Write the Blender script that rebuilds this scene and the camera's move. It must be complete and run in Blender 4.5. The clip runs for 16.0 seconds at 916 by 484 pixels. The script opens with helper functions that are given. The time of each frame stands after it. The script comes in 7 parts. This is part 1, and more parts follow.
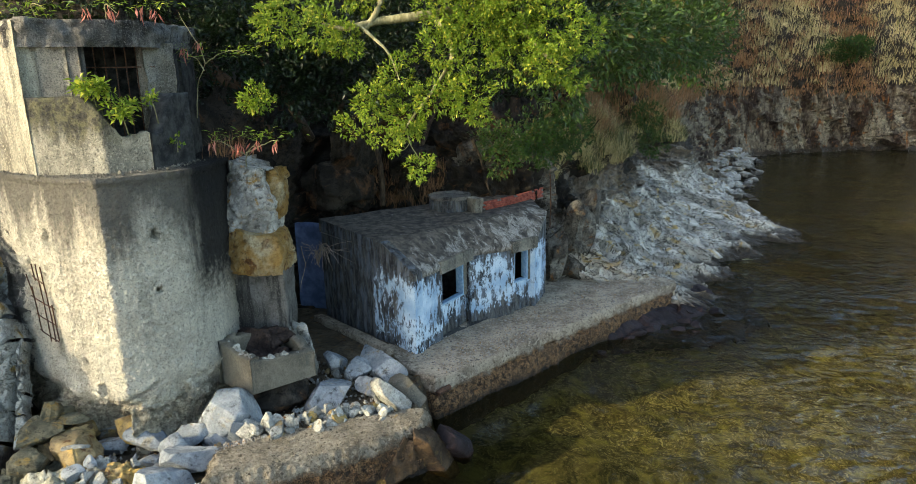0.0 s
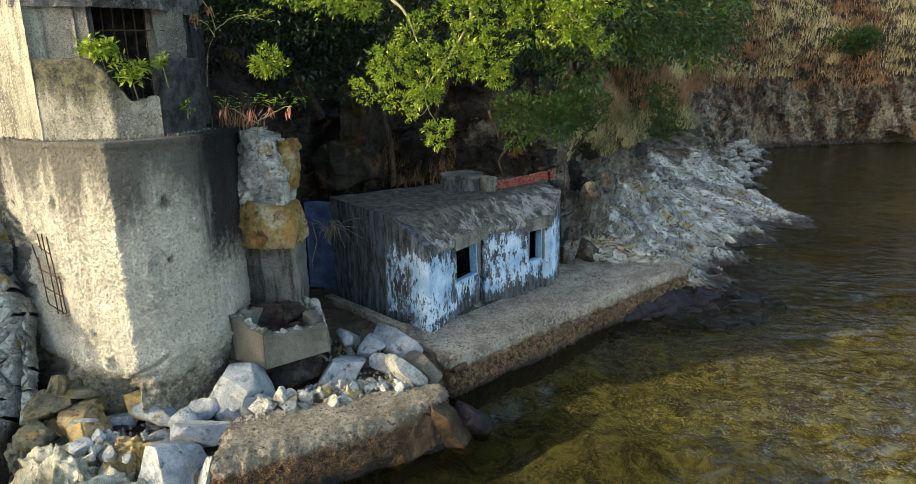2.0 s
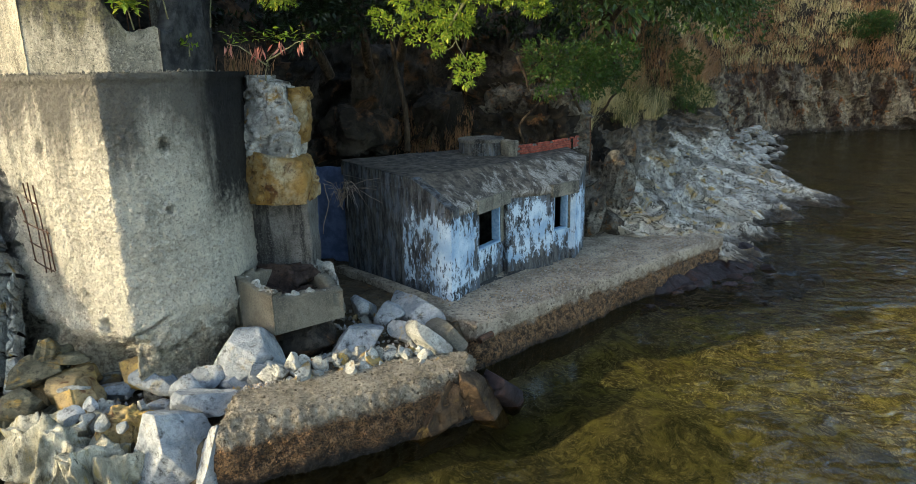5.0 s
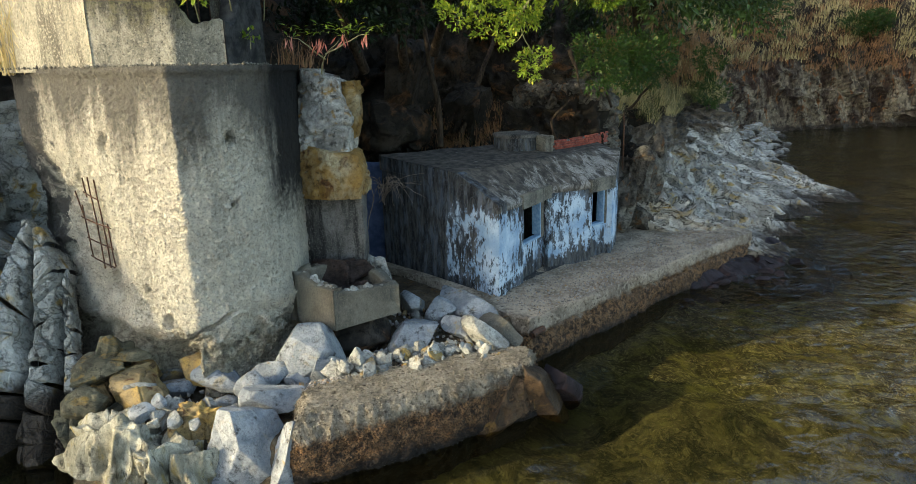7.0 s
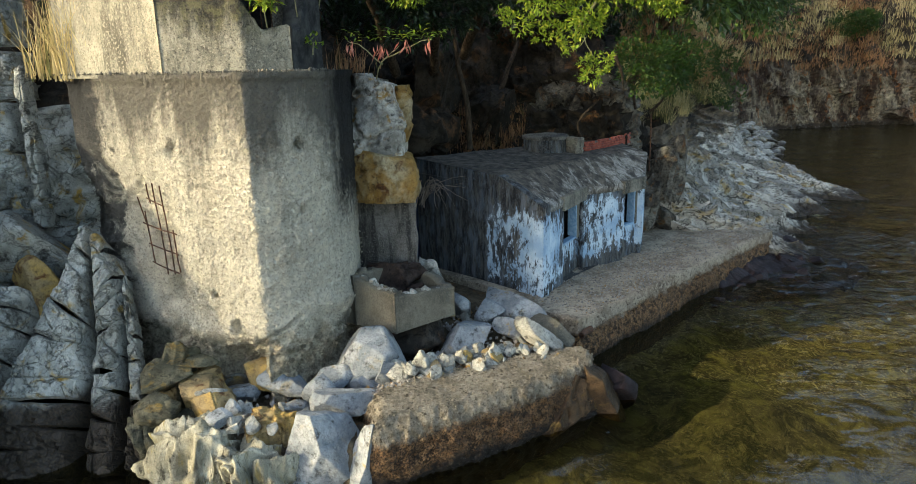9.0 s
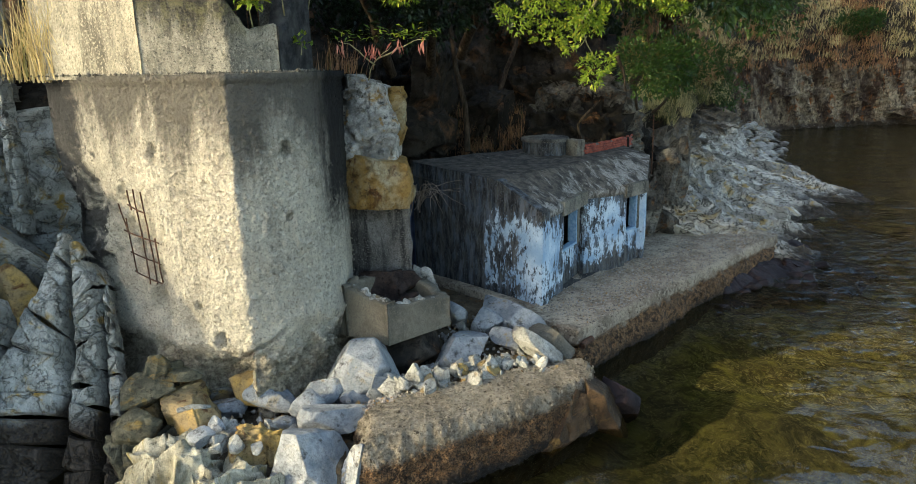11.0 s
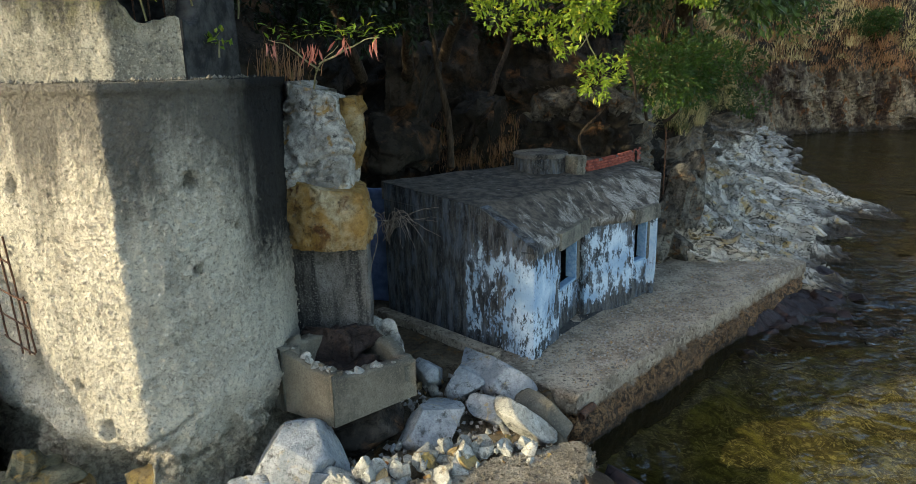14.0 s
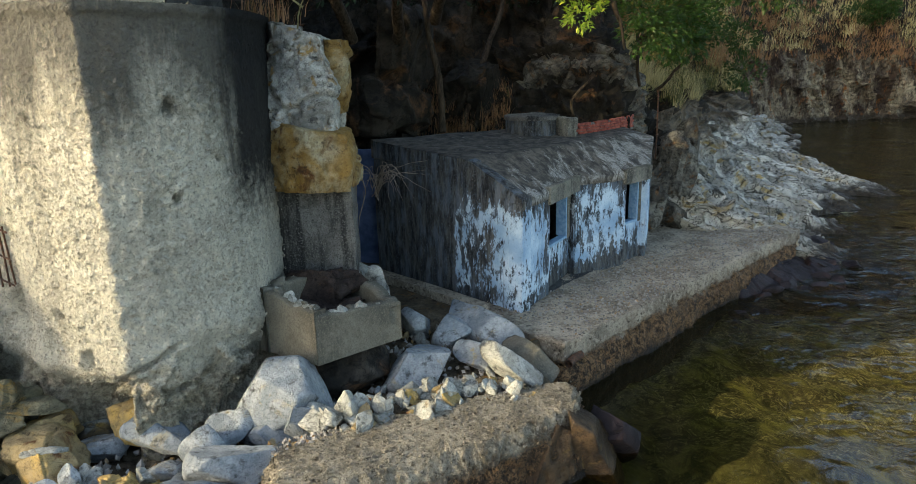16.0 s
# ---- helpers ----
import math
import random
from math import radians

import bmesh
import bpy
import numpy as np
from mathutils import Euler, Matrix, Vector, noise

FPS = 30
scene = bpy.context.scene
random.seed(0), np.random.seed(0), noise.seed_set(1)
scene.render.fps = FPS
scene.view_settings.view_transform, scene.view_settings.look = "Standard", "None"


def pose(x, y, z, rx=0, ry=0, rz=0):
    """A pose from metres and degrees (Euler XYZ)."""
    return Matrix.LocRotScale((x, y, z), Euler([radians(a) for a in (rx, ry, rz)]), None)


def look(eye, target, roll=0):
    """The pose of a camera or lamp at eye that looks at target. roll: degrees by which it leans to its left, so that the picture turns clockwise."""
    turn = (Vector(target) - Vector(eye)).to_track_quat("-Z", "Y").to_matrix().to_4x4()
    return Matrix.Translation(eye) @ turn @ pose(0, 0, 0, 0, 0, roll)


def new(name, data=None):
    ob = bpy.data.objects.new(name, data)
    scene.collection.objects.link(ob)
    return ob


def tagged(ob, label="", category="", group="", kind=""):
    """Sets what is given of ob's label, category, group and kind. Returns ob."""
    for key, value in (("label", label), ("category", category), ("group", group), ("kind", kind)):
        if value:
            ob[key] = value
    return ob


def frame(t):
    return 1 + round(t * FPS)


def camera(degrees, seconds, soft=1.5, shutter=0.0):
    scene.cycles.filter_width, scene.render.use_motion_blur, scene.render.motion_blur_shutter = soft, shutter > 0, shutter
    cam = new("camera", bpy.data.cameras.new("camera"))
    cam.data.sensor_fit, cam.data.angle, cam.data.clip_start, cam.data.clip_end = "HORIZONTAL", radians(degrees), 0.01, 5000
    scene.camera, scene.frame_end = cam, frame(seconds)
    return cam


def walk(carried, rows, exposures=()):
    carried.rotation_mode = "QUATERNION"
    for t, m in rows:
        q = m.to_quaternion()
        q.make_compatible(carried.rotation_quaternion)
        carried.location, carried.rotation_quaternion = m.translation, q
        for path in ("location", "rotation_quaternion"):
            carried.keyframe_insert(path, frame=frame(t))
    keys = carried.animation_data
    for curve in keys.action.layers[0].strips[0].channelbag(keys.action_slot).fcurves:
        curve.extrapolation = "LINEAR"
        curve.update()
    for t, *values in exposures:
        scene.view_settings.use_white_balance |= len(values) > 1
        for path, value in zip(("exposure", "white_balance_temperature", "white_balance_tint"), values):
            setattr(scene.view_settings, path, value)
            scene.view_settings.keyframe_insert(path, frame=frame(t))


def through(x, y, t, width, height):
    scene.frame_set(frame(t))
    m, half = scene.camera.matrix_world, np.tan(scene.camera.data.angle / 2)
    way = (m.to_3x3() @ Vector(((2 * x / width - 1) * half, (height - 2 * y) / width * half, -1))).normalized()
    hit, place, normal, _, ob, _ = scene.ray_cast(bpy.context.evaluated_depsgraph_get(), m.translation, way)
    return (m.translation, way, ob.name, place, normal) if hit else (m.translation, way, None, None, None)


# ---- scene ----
cam = camera(68.6, 16.0, 0.6)
PATH = [
    (0, (0.171, 0.022, 8.55), (0.086, 1.958, 8.057), -1.0),
    (0.5, (0.145, 0.015, 8.421), (0.059, 1.951, 7.927), -1.1),
    (1, (0.044, 0.049, 8.21), (-0.042, 1.985, 7.716), -1.1),
    (1.5, (-0.075, 0.141, 7.998), (-0.162, 2.077, 7.504), -1.1),
    (2, (-0.227, 0.267, 7.826), (-0.315, 2.203, 7.332), -1.1),
    (2.5, (-0.365, 0.474, 7.684), (-0.454, 2.409, 7.187), -1.1),
    (3, (-0.486, 0.792, 7.496), (-0.576, 2.728, 7.0), -1.1),
    (3.5, (-0.632, 1.188, 7.251), (-0.723, 3.123, 6.755), -1.1),
    (4, (-0.696, 1.358, 6.946), (-0.789, 3.293, 6.451), -1.2),
    (6.5, (-1.757, 1.294, 6.513), (-1.83, 3.228, 6.01), -1.0),
    (7, (-2.308, 1.322, 6.553), (-2.362, 3.256, 6.049), -1.1),
    (7.5, (-2.883, 1.34, 6.593), (-2.905, 3.275, 6.088), -1.1),
    (8, (-3.467, 1.279, 6.629), (-3.462, 3.214, 6.123), -1.2),
    (8.5, (-3.845, 1.177, 6.68), (-3.842, 3.112, 6.173), -1.2),
    (11, (-3.735, 1.741, 6.714), (-3.736, 3.675, 6.205), -1.2),
    (11.5, (-3.648, 2.256, 6.798), (-3.651, 4.19, 6.289), -1.2),
    (12, (-3.555, 2.988, 6.845), (-3.558, 4.922, 6.335), -1.0),
    (12.5, (-3.45, 3.615, 6.866), (-3.454, 5.548, 6.355), -1.1),
    (13, (-3.345, 4.239, 6.87), (-3.349, 6.172, 6.358), -1.0),
    (13.5, (-3.237, 4.605, 6.888), (-3.242, 6.54, 6.38), -1.0),
    (14, (-3.175, 4.618, 6.793), (-3.182, 6.552, 6.283), -1.0),
    (14.5, (-3.155, 4.595, 6.606), (-3.163, 6.529, 6.097), -1.1),
    (15, (-3.09, 4.57, 6.371), (-3.099, 6.504, 5.861), -1.1),
    (15.5, (-2.983, 4.521, 6.093), (-2.994, 6.454, 5.58), -1.0),
    (16, (-2.928, 4.442, 5.871), (-2.939, 6.375, 5.359), -1.1),
]
walk(cam, [(t, look(eye, target, roll)) for t, eye, target, roll in PATH], ((0.0, 2.28, 6560.0, 5.0), (4.0, 2.24, 6560.0, 5.0), (7.5, 2.03, 6560.0, 5.0), (16.0, 2.05, 6560.0, 5.0)))

# ---- light ----
SUN_AZ = math.radians(244.5)      # compass-like: 0 = +y, clockwise
SUN_EL = math.radians(22.0)
to_sun = Vector((math.sin(SUN_AZ) * math.cos(SUN_EL), math.cos(SUN_AZ) * math.cos(SUN_EL), math.sin(SUN_EL)))
sun_data = bpy.data.lights.new("sun", "SUN")
sun_data.energy, sun_data.angle, sun_data.color = 1.35, radians(0.6), (1.0, 0.86, 0.58)
sun = new("sun", sun_data)
sun.matrix_world = look(to_sun * 60, (0, 0, 0))
world = bpy.data.worlds.new("sky")
scene.world = world
world.use_nodes = True
wt = world.node_tree
wt.nodes.clear()
sky = wt.nodes.new("ShaderNodeTexSky")
sky.sky_type, sky.sun_disc = "NISHITA", False
sky.dust_density = 2.0
sky.sun_elevation, sky.sun_rotation = SUN_EL, SUN_AZ
bg = wt.nodes.new("ShaderNodeBackground")
bg.inputs["Strength"].default_value = 0.145
wo = wt.nodes.new("ShaderNodeOutputWorld")
wt.links.new(sky.outputs[0], bg.inputs[0])
wt.links.new(bg.outputs[0], wo.inputs[0])

# ---- number helpers ----


def lattice(x, y, z, seed):
    n = (x * 374761393 + y * 668265263 + z * 1442695041 + seed * 97531) & 0xFFFFFFFF
    n = ((n ^ (n >> 13)) * 1274126177) & 0xFFFFFFFF
    n = ((n ^ (n >> 15)) * 2246822519) & 0xFFFFFFFF
    return ((n ^ (n >> 16)) & 0xFFFF) / 65535.0


def vnoise(p, seed=0):
    i = np.floor(p).astype(np.int64)
    f = p - i
    f = f * f * (3 - 2 * f)
    total = 0
    for a in (0, 1):
        for b in (0, 1):
            for c in (0, 1):
                w = (f[:, 0] if a else 1 - f[:, 0]) * (f[:, 1] if b else 1 - f[:, 1]) * (f[:, 2] if c else 1 - f[:, 2])
                total = total + w * lattice(i[:, 0] + a, i[:, 1] + b, i[:, 2] + c, seed)
    return total


def fbm(p, freq, octaves=4, seed=0):
    """Smooth noise in -1..1 at the places p."""
    p = np.asarray(p, float) * freq
    total, amp, norm = 0, 1.0, 0
    for k in range(octaves):
        total = total + amp * (vnoise(p, seed + k) * 2 - 1)
        norm += amp
        amp *= 0.5
        p = p * 2.03 + 11.7
    return total / norm * 1.6


def ridged(p, freq, octaves=4, seed=0):
    p = np.asarray(p, float) * freq
    total, amp, norm = 0, 1.0, 0
    for k in range(octaves):
        total = total + amp * (1 - np.abs(vnoise(p, seed + k) * 2 - 1) * 2)
        norm += amp
        amp *= 0.5
        p = p * 2.1 + 5.3
    return total / norm


def cells(p, freq, seed=0):
    """Voronoi: (value of the nearest cell, distance to its edge)."""
    p = np.asarray(p, float) * freq
    i = np.floor(p).astype(np.int64)
    best = np.full(len(p), 9.0)
    second = np.full(len(p), 9.0)
    value = np.zeros(len(p))
    for a in (-1, 0, 1):
        for b in (-1, 0, 1):
            for c in (-1, 0, 1):
                x, y, z = i[:, 0] + a, i[:, 1] + b, i[:, 2] + c
                q = np.stack([x + lattice(x, y, z, seed), y + lattice(x, y, z, seed + 1), z + lattice(x, y, z, seed + 2)], 1)
                d = np.sqrt(((p - q) ** 2).sum(1))
                near = d < best
                second = np.where(near, best, np.minimum(second, d))
                value = np.where(near, lattice(x, y, z, seed + 3), value)
                best = np.where(near, d, best)
    return value, second - best


def smooth(x, lo, hi):
    x = np.clip((np.asarray(x, float) - lo) / (hi - lo), 0, 1)
    return x * x * (3 - 2 * x)


def raw_mesh(name, verts, faces, soft=True):
    """A mesh from an array of places and an array (or list) of faces with one count of corners."""
    verts, faces = np.asarray(verts, np.float32), np.asarray(faces, np.int32)
    n = faces.shape[1]
    me = bpy.data.meshes.new(name)
    me.vertices.add(len(verts))
    me.vertices.foreach_set("co", verts.ravel())
    me.loops.add(faces.size)
    me.loops.foreach_set("vertex_index", faces.ravel())
    me.polygons.add(len(faces))
    me.polygons.foreach_set("loop_start", np.arange(0, faces.size, n, dtype=np.int32))
    me.polygons.foreach_set("loop_total", np.full(len(faces), n, np.int32))
    me.update(calc_edges=True)
    me.polygons.foreach_set("use_smooth", np.full(len(faces), soft))
    me.validate()
    return me


def grid_faces(nu, nv, wrap=False, start=0):
    """Quads of a grid of nu x nv places, u slow and v fast."""
    u = np.arange(nu if wrap else nu - 1)
    v = np.arange(nv - 1)
    a, b = np.meshgrid(u, v, indexing="ij")
    c = (a + 1) % nu
    return np.stack([a * nv + b, c * nv + b, c * nv + b + 1, a * nv + b + 1], -1).reshape(-1, 4) + start


def grid_normals(g):
    """Normals of a grid of places (nu, nv, 3)."""
    du, dv = np.gradient(g, axis=0), np.gradient(g, axis=1)
    n = np.cross(du, dv)
    return n / (np.linalg.norm(n, axis=2, keepdims=True) + 1e-9)


def curve_through(points, n):
    """n places along a smooth line through points, evenly per piece."""
    p = np.asarray(points, float)
    q = np.vstack([2 * p[0] - p[1], p, 2 * p[-1] - p[-2]])
    t = np.linspace(0, len(p) - 1 - 1e-9, n)
    k = t.astype(int)
    f = (t - k)[:, None]
    a, b, c, d = q[k], q[k + 1], q[k + 2], q[k + 3]
    return 0.5 * (2 * b + (c - a) * f + (2 * a - 5 * b + 4 * c - d) * f ** 2 + (3 * b - a - 3 * c + d) * f ** 3)


# ---- things and parts ----


def thing(name, at, label, category, group="", kind=""):
    ob = new(name)
    ob.empty_display_size = 0.2
    ob.location = at
    bpy.context.view_layer.update()
    return tagged(ob, label, category, group, kind)


def part(name, data, material, parent=None, label=""):
    """Links a mesh or bmesh, built in world places, as one object under parent."""
    if isinstance(data, bmesh.types.BMesh):
        me = bpy.data.meshes.new(name)
        data.to_mesh(me)
        data.free()
        data = me
    data.materials.clear()
    data.materials.append(material)
    ob = new(name, data)
    if parent is not None:
        base = parent
        off = Vector((0, 0, 0))
        while base is not None:
            off += base.location
            base = base.parent
        data.transform(Matrix.Translation(-off))
        ob.parent = parent
    if label:
        ob["label"] = label
    return ob


def solo(name, data, material, label, category, group="", kind=""):
    """A top-level thing of one mesh, with its origin at its base."""
    ob = part(name, data, material)
    co = np.empty(len(ob.data.vertices) * 3, np.float32)
    ob.data.vertices.foreach_get("co", co)
    co = co.reshape(-1, 3)
    base = Vector((float(co[:, 0].mean()), float(co[:, 1].mean()), float(co[:, 2].min())))
    if kind != "structure":
        ob.data.transform(Matrix.Translation(-base))
        ob.location = base
    return tagged(ob, label, category, group, kind)


def ring_wall(poly, z0, z1, step, wander, seed, flare=None, cap=True, closed=True, rough=None):
    """A solid with the outline poly (counter-clockwise from above) from z0 to z1, cut fine and uneven. z1 may be a function of the place."""
    poly = np.asarray(poly, float)
    pts = []
    n = len(poly)
    for k in range(n):
        a, b = poly[k], poly[(k + 1) % n]
        m = max(2, int(np.linalg.norm(b - a) / step))
        for j in range(m):
            pts.append(a + (b - a) * j / m)
    pts = np.array(pts)
    tang = np.roll(pts, -1, 0) - np.roll(pts, 1, 0)
    nor = np.stack([tang[:, 1], -tang[:, 0]], 1)
    nor /= np.linalg.norm(nor, axis=1, keepdims=True) + 1e-9
    tops = np.array([z1(p) for p in pts]) if callable(z1) else np.full(len(pts), float(z1))
    nv = max(3, int((tops.mean() - z0) / step) + 1)
    s = np.linspace(0, 1, nv)
    g = np.zeros((len(pts), nv, 3))
    g[:, :, :2] = pts[:, None, :]
    g[:, :, 2] = z0 + (tops[:, None] - z0) * s[None, :]
    flat = g.reshape(-1, 3)
    normal = np.repeat(np.concatenate([nor, np.zeros((len(pts), 1))], 1), nv, 0)
    push = fbm(flat, 1.1 / max(step * 6, 0.2), 5, seed) * wander
    if rough is not None:
        push = push + rough(flat)
    if flare is not None:
        push = push + flare(flat)
    flat = flat + normal * push[:, None]
    faces = grid_faces(len(pts), nv, True)
    if not cap:
        return raw_mesh("wall", flat, faces)
    # cap: shrinking rings to the middle
    g2 = flat.reshape(len(pts), nv, 3)
    rim = g2[:, -1, :]
    centre = rim.mean(0)
    rings = max(3, int(np.linalg.norm(rim - centre, axis=1).mean() / step))
    extra, fs = [], []
    base = len(flat)
    prev = np.arange(len(pts)) * nv + nv - 1
    for r in range(1, rings):
        f = 1 - r / rings
        q = centre + (rim - centre) * f
        q[:, 2] += fbm(q, 2.5, 4, seed + 3) * wander * 1.2
        idx = base + np.arange(len(pts))
        extra.append(q)
        fs.append(np.stack([prev, np.roll(prev, -1), np.roll(idx, -1), idx], 1))
        prev = idx
        base += len(pts)
    allv = np.vstack([flat] + extra + [centre[None]])
    tri = np.stack([prev, np.roll(prev, -1), np.full(len(pts), base), np.full(len(pts), base)], 1)
    faces = np.vstack([faces] + fs)
    bm = bmesh.new()
    me = raw_mesh("wall", allv, faces)
    bm.from_mesh(me)
    bm.verts.ensure_lookup_table()
    for a, b, c, _ in tri.tolist():
        bm.faces.new((bm.verts[a], bm.verts[b], bm.verts[c])).smooth = True
    bm.normal_update()
    bm.to_mesh(me)
    bm.free()
    return me


def block(size, at, turn=(0, 0, 0), bevel=0.02, wander=0.0, seed=0, cuts=0):
    """A bevelled, slightly uneven box with its middle at the given place."""
    bm = bmesh.new()
    bmesh.ops.create_cube(bm, size=1.0)
    bmesh.ops.scale(bm, vec=size, verts=bm.verts)
    if bevel:
        bmesh.ops.bevel(bm, geom=bm.edges[:], offset=bevel, segments=2, affect="EDGES", profile=0.6)
    if cuts:
        bmesh.ops.subdivide_edges(bm, edges=[e for e in bm.edges if e.calc_length() > 0.12], cuts=cuts, use_grid_fill=True)
    bmesh.ops.transform(bm, matrix=pose(*at, *turn), verts=bm.verts)
    if wander:
        co = np.array([v.co for v in bm.verts])
        d = np.stack([fbm(co, 2.2, 3, seed + k) for k in range(3)], 1) * wander
        for v, w in zip(bm.verts, d):
            v.co += Vector(w)
    return bm


def plate(corners, thick, bevel=0.015, cuts=0, wander=0.0, seed=0):
    """A flat polygon of places, given thickness along its own normal (to the back)."""
    bm = bmesh.new()
    c = [Vector(p) for p in corners]
    nrm = (c[1] - c[0]).cross(c[2] - c[0]).normalized()
    front = [bm.verts.new(p) for p in c]
    back = [bm.verts.new(p - nrm * thick) for p in c]
    n = len(c)
    bm.faces.new(front)
    bm.faces.new(back[::-1])
    for k in range(n):
        bm.faces.new((front[k], back[k], back[(k + 1) % n], front[(k + 1) % n]))
    bmesh.ops.recalc_face_normals(bm, faces=bm.faces)
    if bevel:
        bmesh.ops.bevel(bm, geom=bm.edges[:], offset=bevel, segments=2, affect="EDGES", profile=0.6)
    if cuts:
        bmesh.ops.subdivide_edges(bm, edges=[e for e in bm.edges if e.calc_length() > 0.2], cuts=cuts, use_grid_fill=True)
    if wander:
        co = np.array([v.co for v in bm.verts])
        d = np.stack([fbm(co, 1.9, 3, seed + k) for k in range(3)], 1) * wander
        for v, w in zip(bm.verts, d):
            v.co += Vector(w)
    return bm


def tube(points, radii, sides=8, seed=0, wobble=0.0):
    """A round limb along a smooth line, tapering through radii."""
    m = max(8, int(4 * len(points)))
    p = curve_through(points, m)
    r = np.interp(np.linspace(0, 1, m), np.linspace(0, 1, len(radii)), radii)
    if wobble:
        p = p + np.stack([fbm(p, 1.7, 3, seed + k) for k in range(3)], 1) * wobble
    t = np.gradient(p, axis=0)
    t /= np.linalg.norm(t, axis=1, keepdims=True) + 1e-9
    up = np.where(np.abs(t[:, 2:3]) > 0.9, np.array([[1.0, 0, 0]]), np.array([[0, 0, 1.0]]))
    a = np.cross(t, up)
    a /= np.linalg.norm(a, axis=1, keepdims=True) + 1e-9
    b = np.cross(t, a)
    ang = np.linspace(0, 2 * np.pi, sides, endpoint=False)
    g = p[:, None, :] + (a[:, None, :] * np.cos(ang)[None, :, None] + b[:, None, :] * np.sin(ang)[None, :, None]) * r[:, None, None]
    f = grid_faces(sides, m, True).reshape(-1, 4)
    v = np.swapaxes(g, 0, 1).reshape(-1, 3)
    return v, f


def tubes(list_of):
    vs, fs, k = [], [], 0
    for v, f in list_of:
        vs.append(v)
        fs.append(f + k)
        k += len(v)
    return raw_mesh("limb", np.vstack(vs), np.vstack(fs))


def unit(v):
    return v / (np.linalg.norm(v, axis=-1, keepdims=True) + 1e-9)


def leaf_mesh(at, along, face, length, width):
    """Many small folded leaves: places, the way each points, the way it faces, lengths and widths."""
    along = unit(along)
    side = unit(np.cross(along, face))
    nrm = np.cross(side, along)
    L, W = length[:, None], width[:, None]
    rows = [at, at + along * L * 0.45 + side * W * 0.5 + nrm * W * 0.12, at + along * L * 0.5 - nrm * W * 0.06,
            at + along * L * 0.45 - side * W * 0.5 + nrm * W * 0.12, at + along * L - nrm * L * 0.12]
    v = np.stack(rows, 1).reshape(-1, 3)
    k = np.arange(len(at))[:, None] * 5
    f = np.concatenate([k + np.array([[0, 1, 2, 3]]) * 0 + np.array([[0, 1, 4, 2]]), k + np.array([[0, 2, 4, 3]])], 0)
    return raw_mesh("leaves", v, f, soft=False)


def sprigs(rng, spots, per, length, spread=0.6):
    """Leaves in rosettes: spots is (places, outward ways)."""
    at, out = spots
    at, out = np.repeat(at, per, 0), np.repeat(unit(out), per, 0)
    n = len(at)
    along = unit(out + rng.normal(0, spread, (n, 3)))
    at = at + rng.normal(0, length * 0.35, (n, 3))
    face = unit(np.array([[0, 0, 1.0]]) + rng.normal(0, 0.55, (n, 3)))
    ln = length * rng.uniform(0.65, 1.25, n)
    return leaf_mesh(at, along, face, ln, ln * rng.uniform(0.36, 0.5, n))


def ball_spots(rng, balls, density, shell=0.55):
    """Places in and on uneven balls (x, y, z, rx, ry, rz)."""
    ps, os = [], []
    for b in balls:
        c, r = np.array(b[:3]), np.array(b[3:6])
        n = int(density * (r[0] * r[1] + r[1] * r[2] + r[0] * r[2]))
        d = unit(rng.normal(0, 1, (n, 3)))
        rad = 1 - shell * rng.random((n, 1)) ** 1.6
        lump = 1 + 0.35 * fbm(c + d * r * 1.0, 1.3, 3, 5)[:, None]
        ps.append(c + d * r * rad * lump)
        os.append(d + np.array([[0, -0.15, 0.2]]))
    p, o = np.vstack(ps), np.vstack(os)
    keep = fbm(p, 1.9, 2, 9) > -0.45
    return p[keep], o[keep]


def grass_mesh(rng, at, lean, length, width, seg=3, droop=(0.08, 0.85)):
    """Bent tapering blades."""
    n = len(at)
    out = rng.normal(0, 1, (n, 3)) * np.array([[1, 1, 0.0]])
    out = unit(out + lean)
    side = unit(np.cross(out, np.array([[0, 0, 1.0]])))
    L = (length * rng.uniform(0.5, 1.2, n))[:, None]
    bend = rng.uniform(*droop, n)[:, None]
    rows = []
    for k in range(seg + 1):
        s = k / seg
        p = at + np.array([[0, 0, 1.0]]) * L * (s - 0.45 * bend * s * s) + out * L * bend * 0.75 * s ** 1.6
        w = side * width * (1 - 0.9 * s)
        rows += [p - w, p + w]
    v = np.stack(rows, 1).reshape(-1, 3)
    m = 2 * (seg + 1)
    k = np.arange(n)[:, None] * m
    f = np.concatenate([k + np.array([[2 * j, 2 * j + 1, 2 * j + 3, 2 * j + 2]]) for j in range(seg)], 0)
    return raw_mesh("blades", v, f, soft=False)


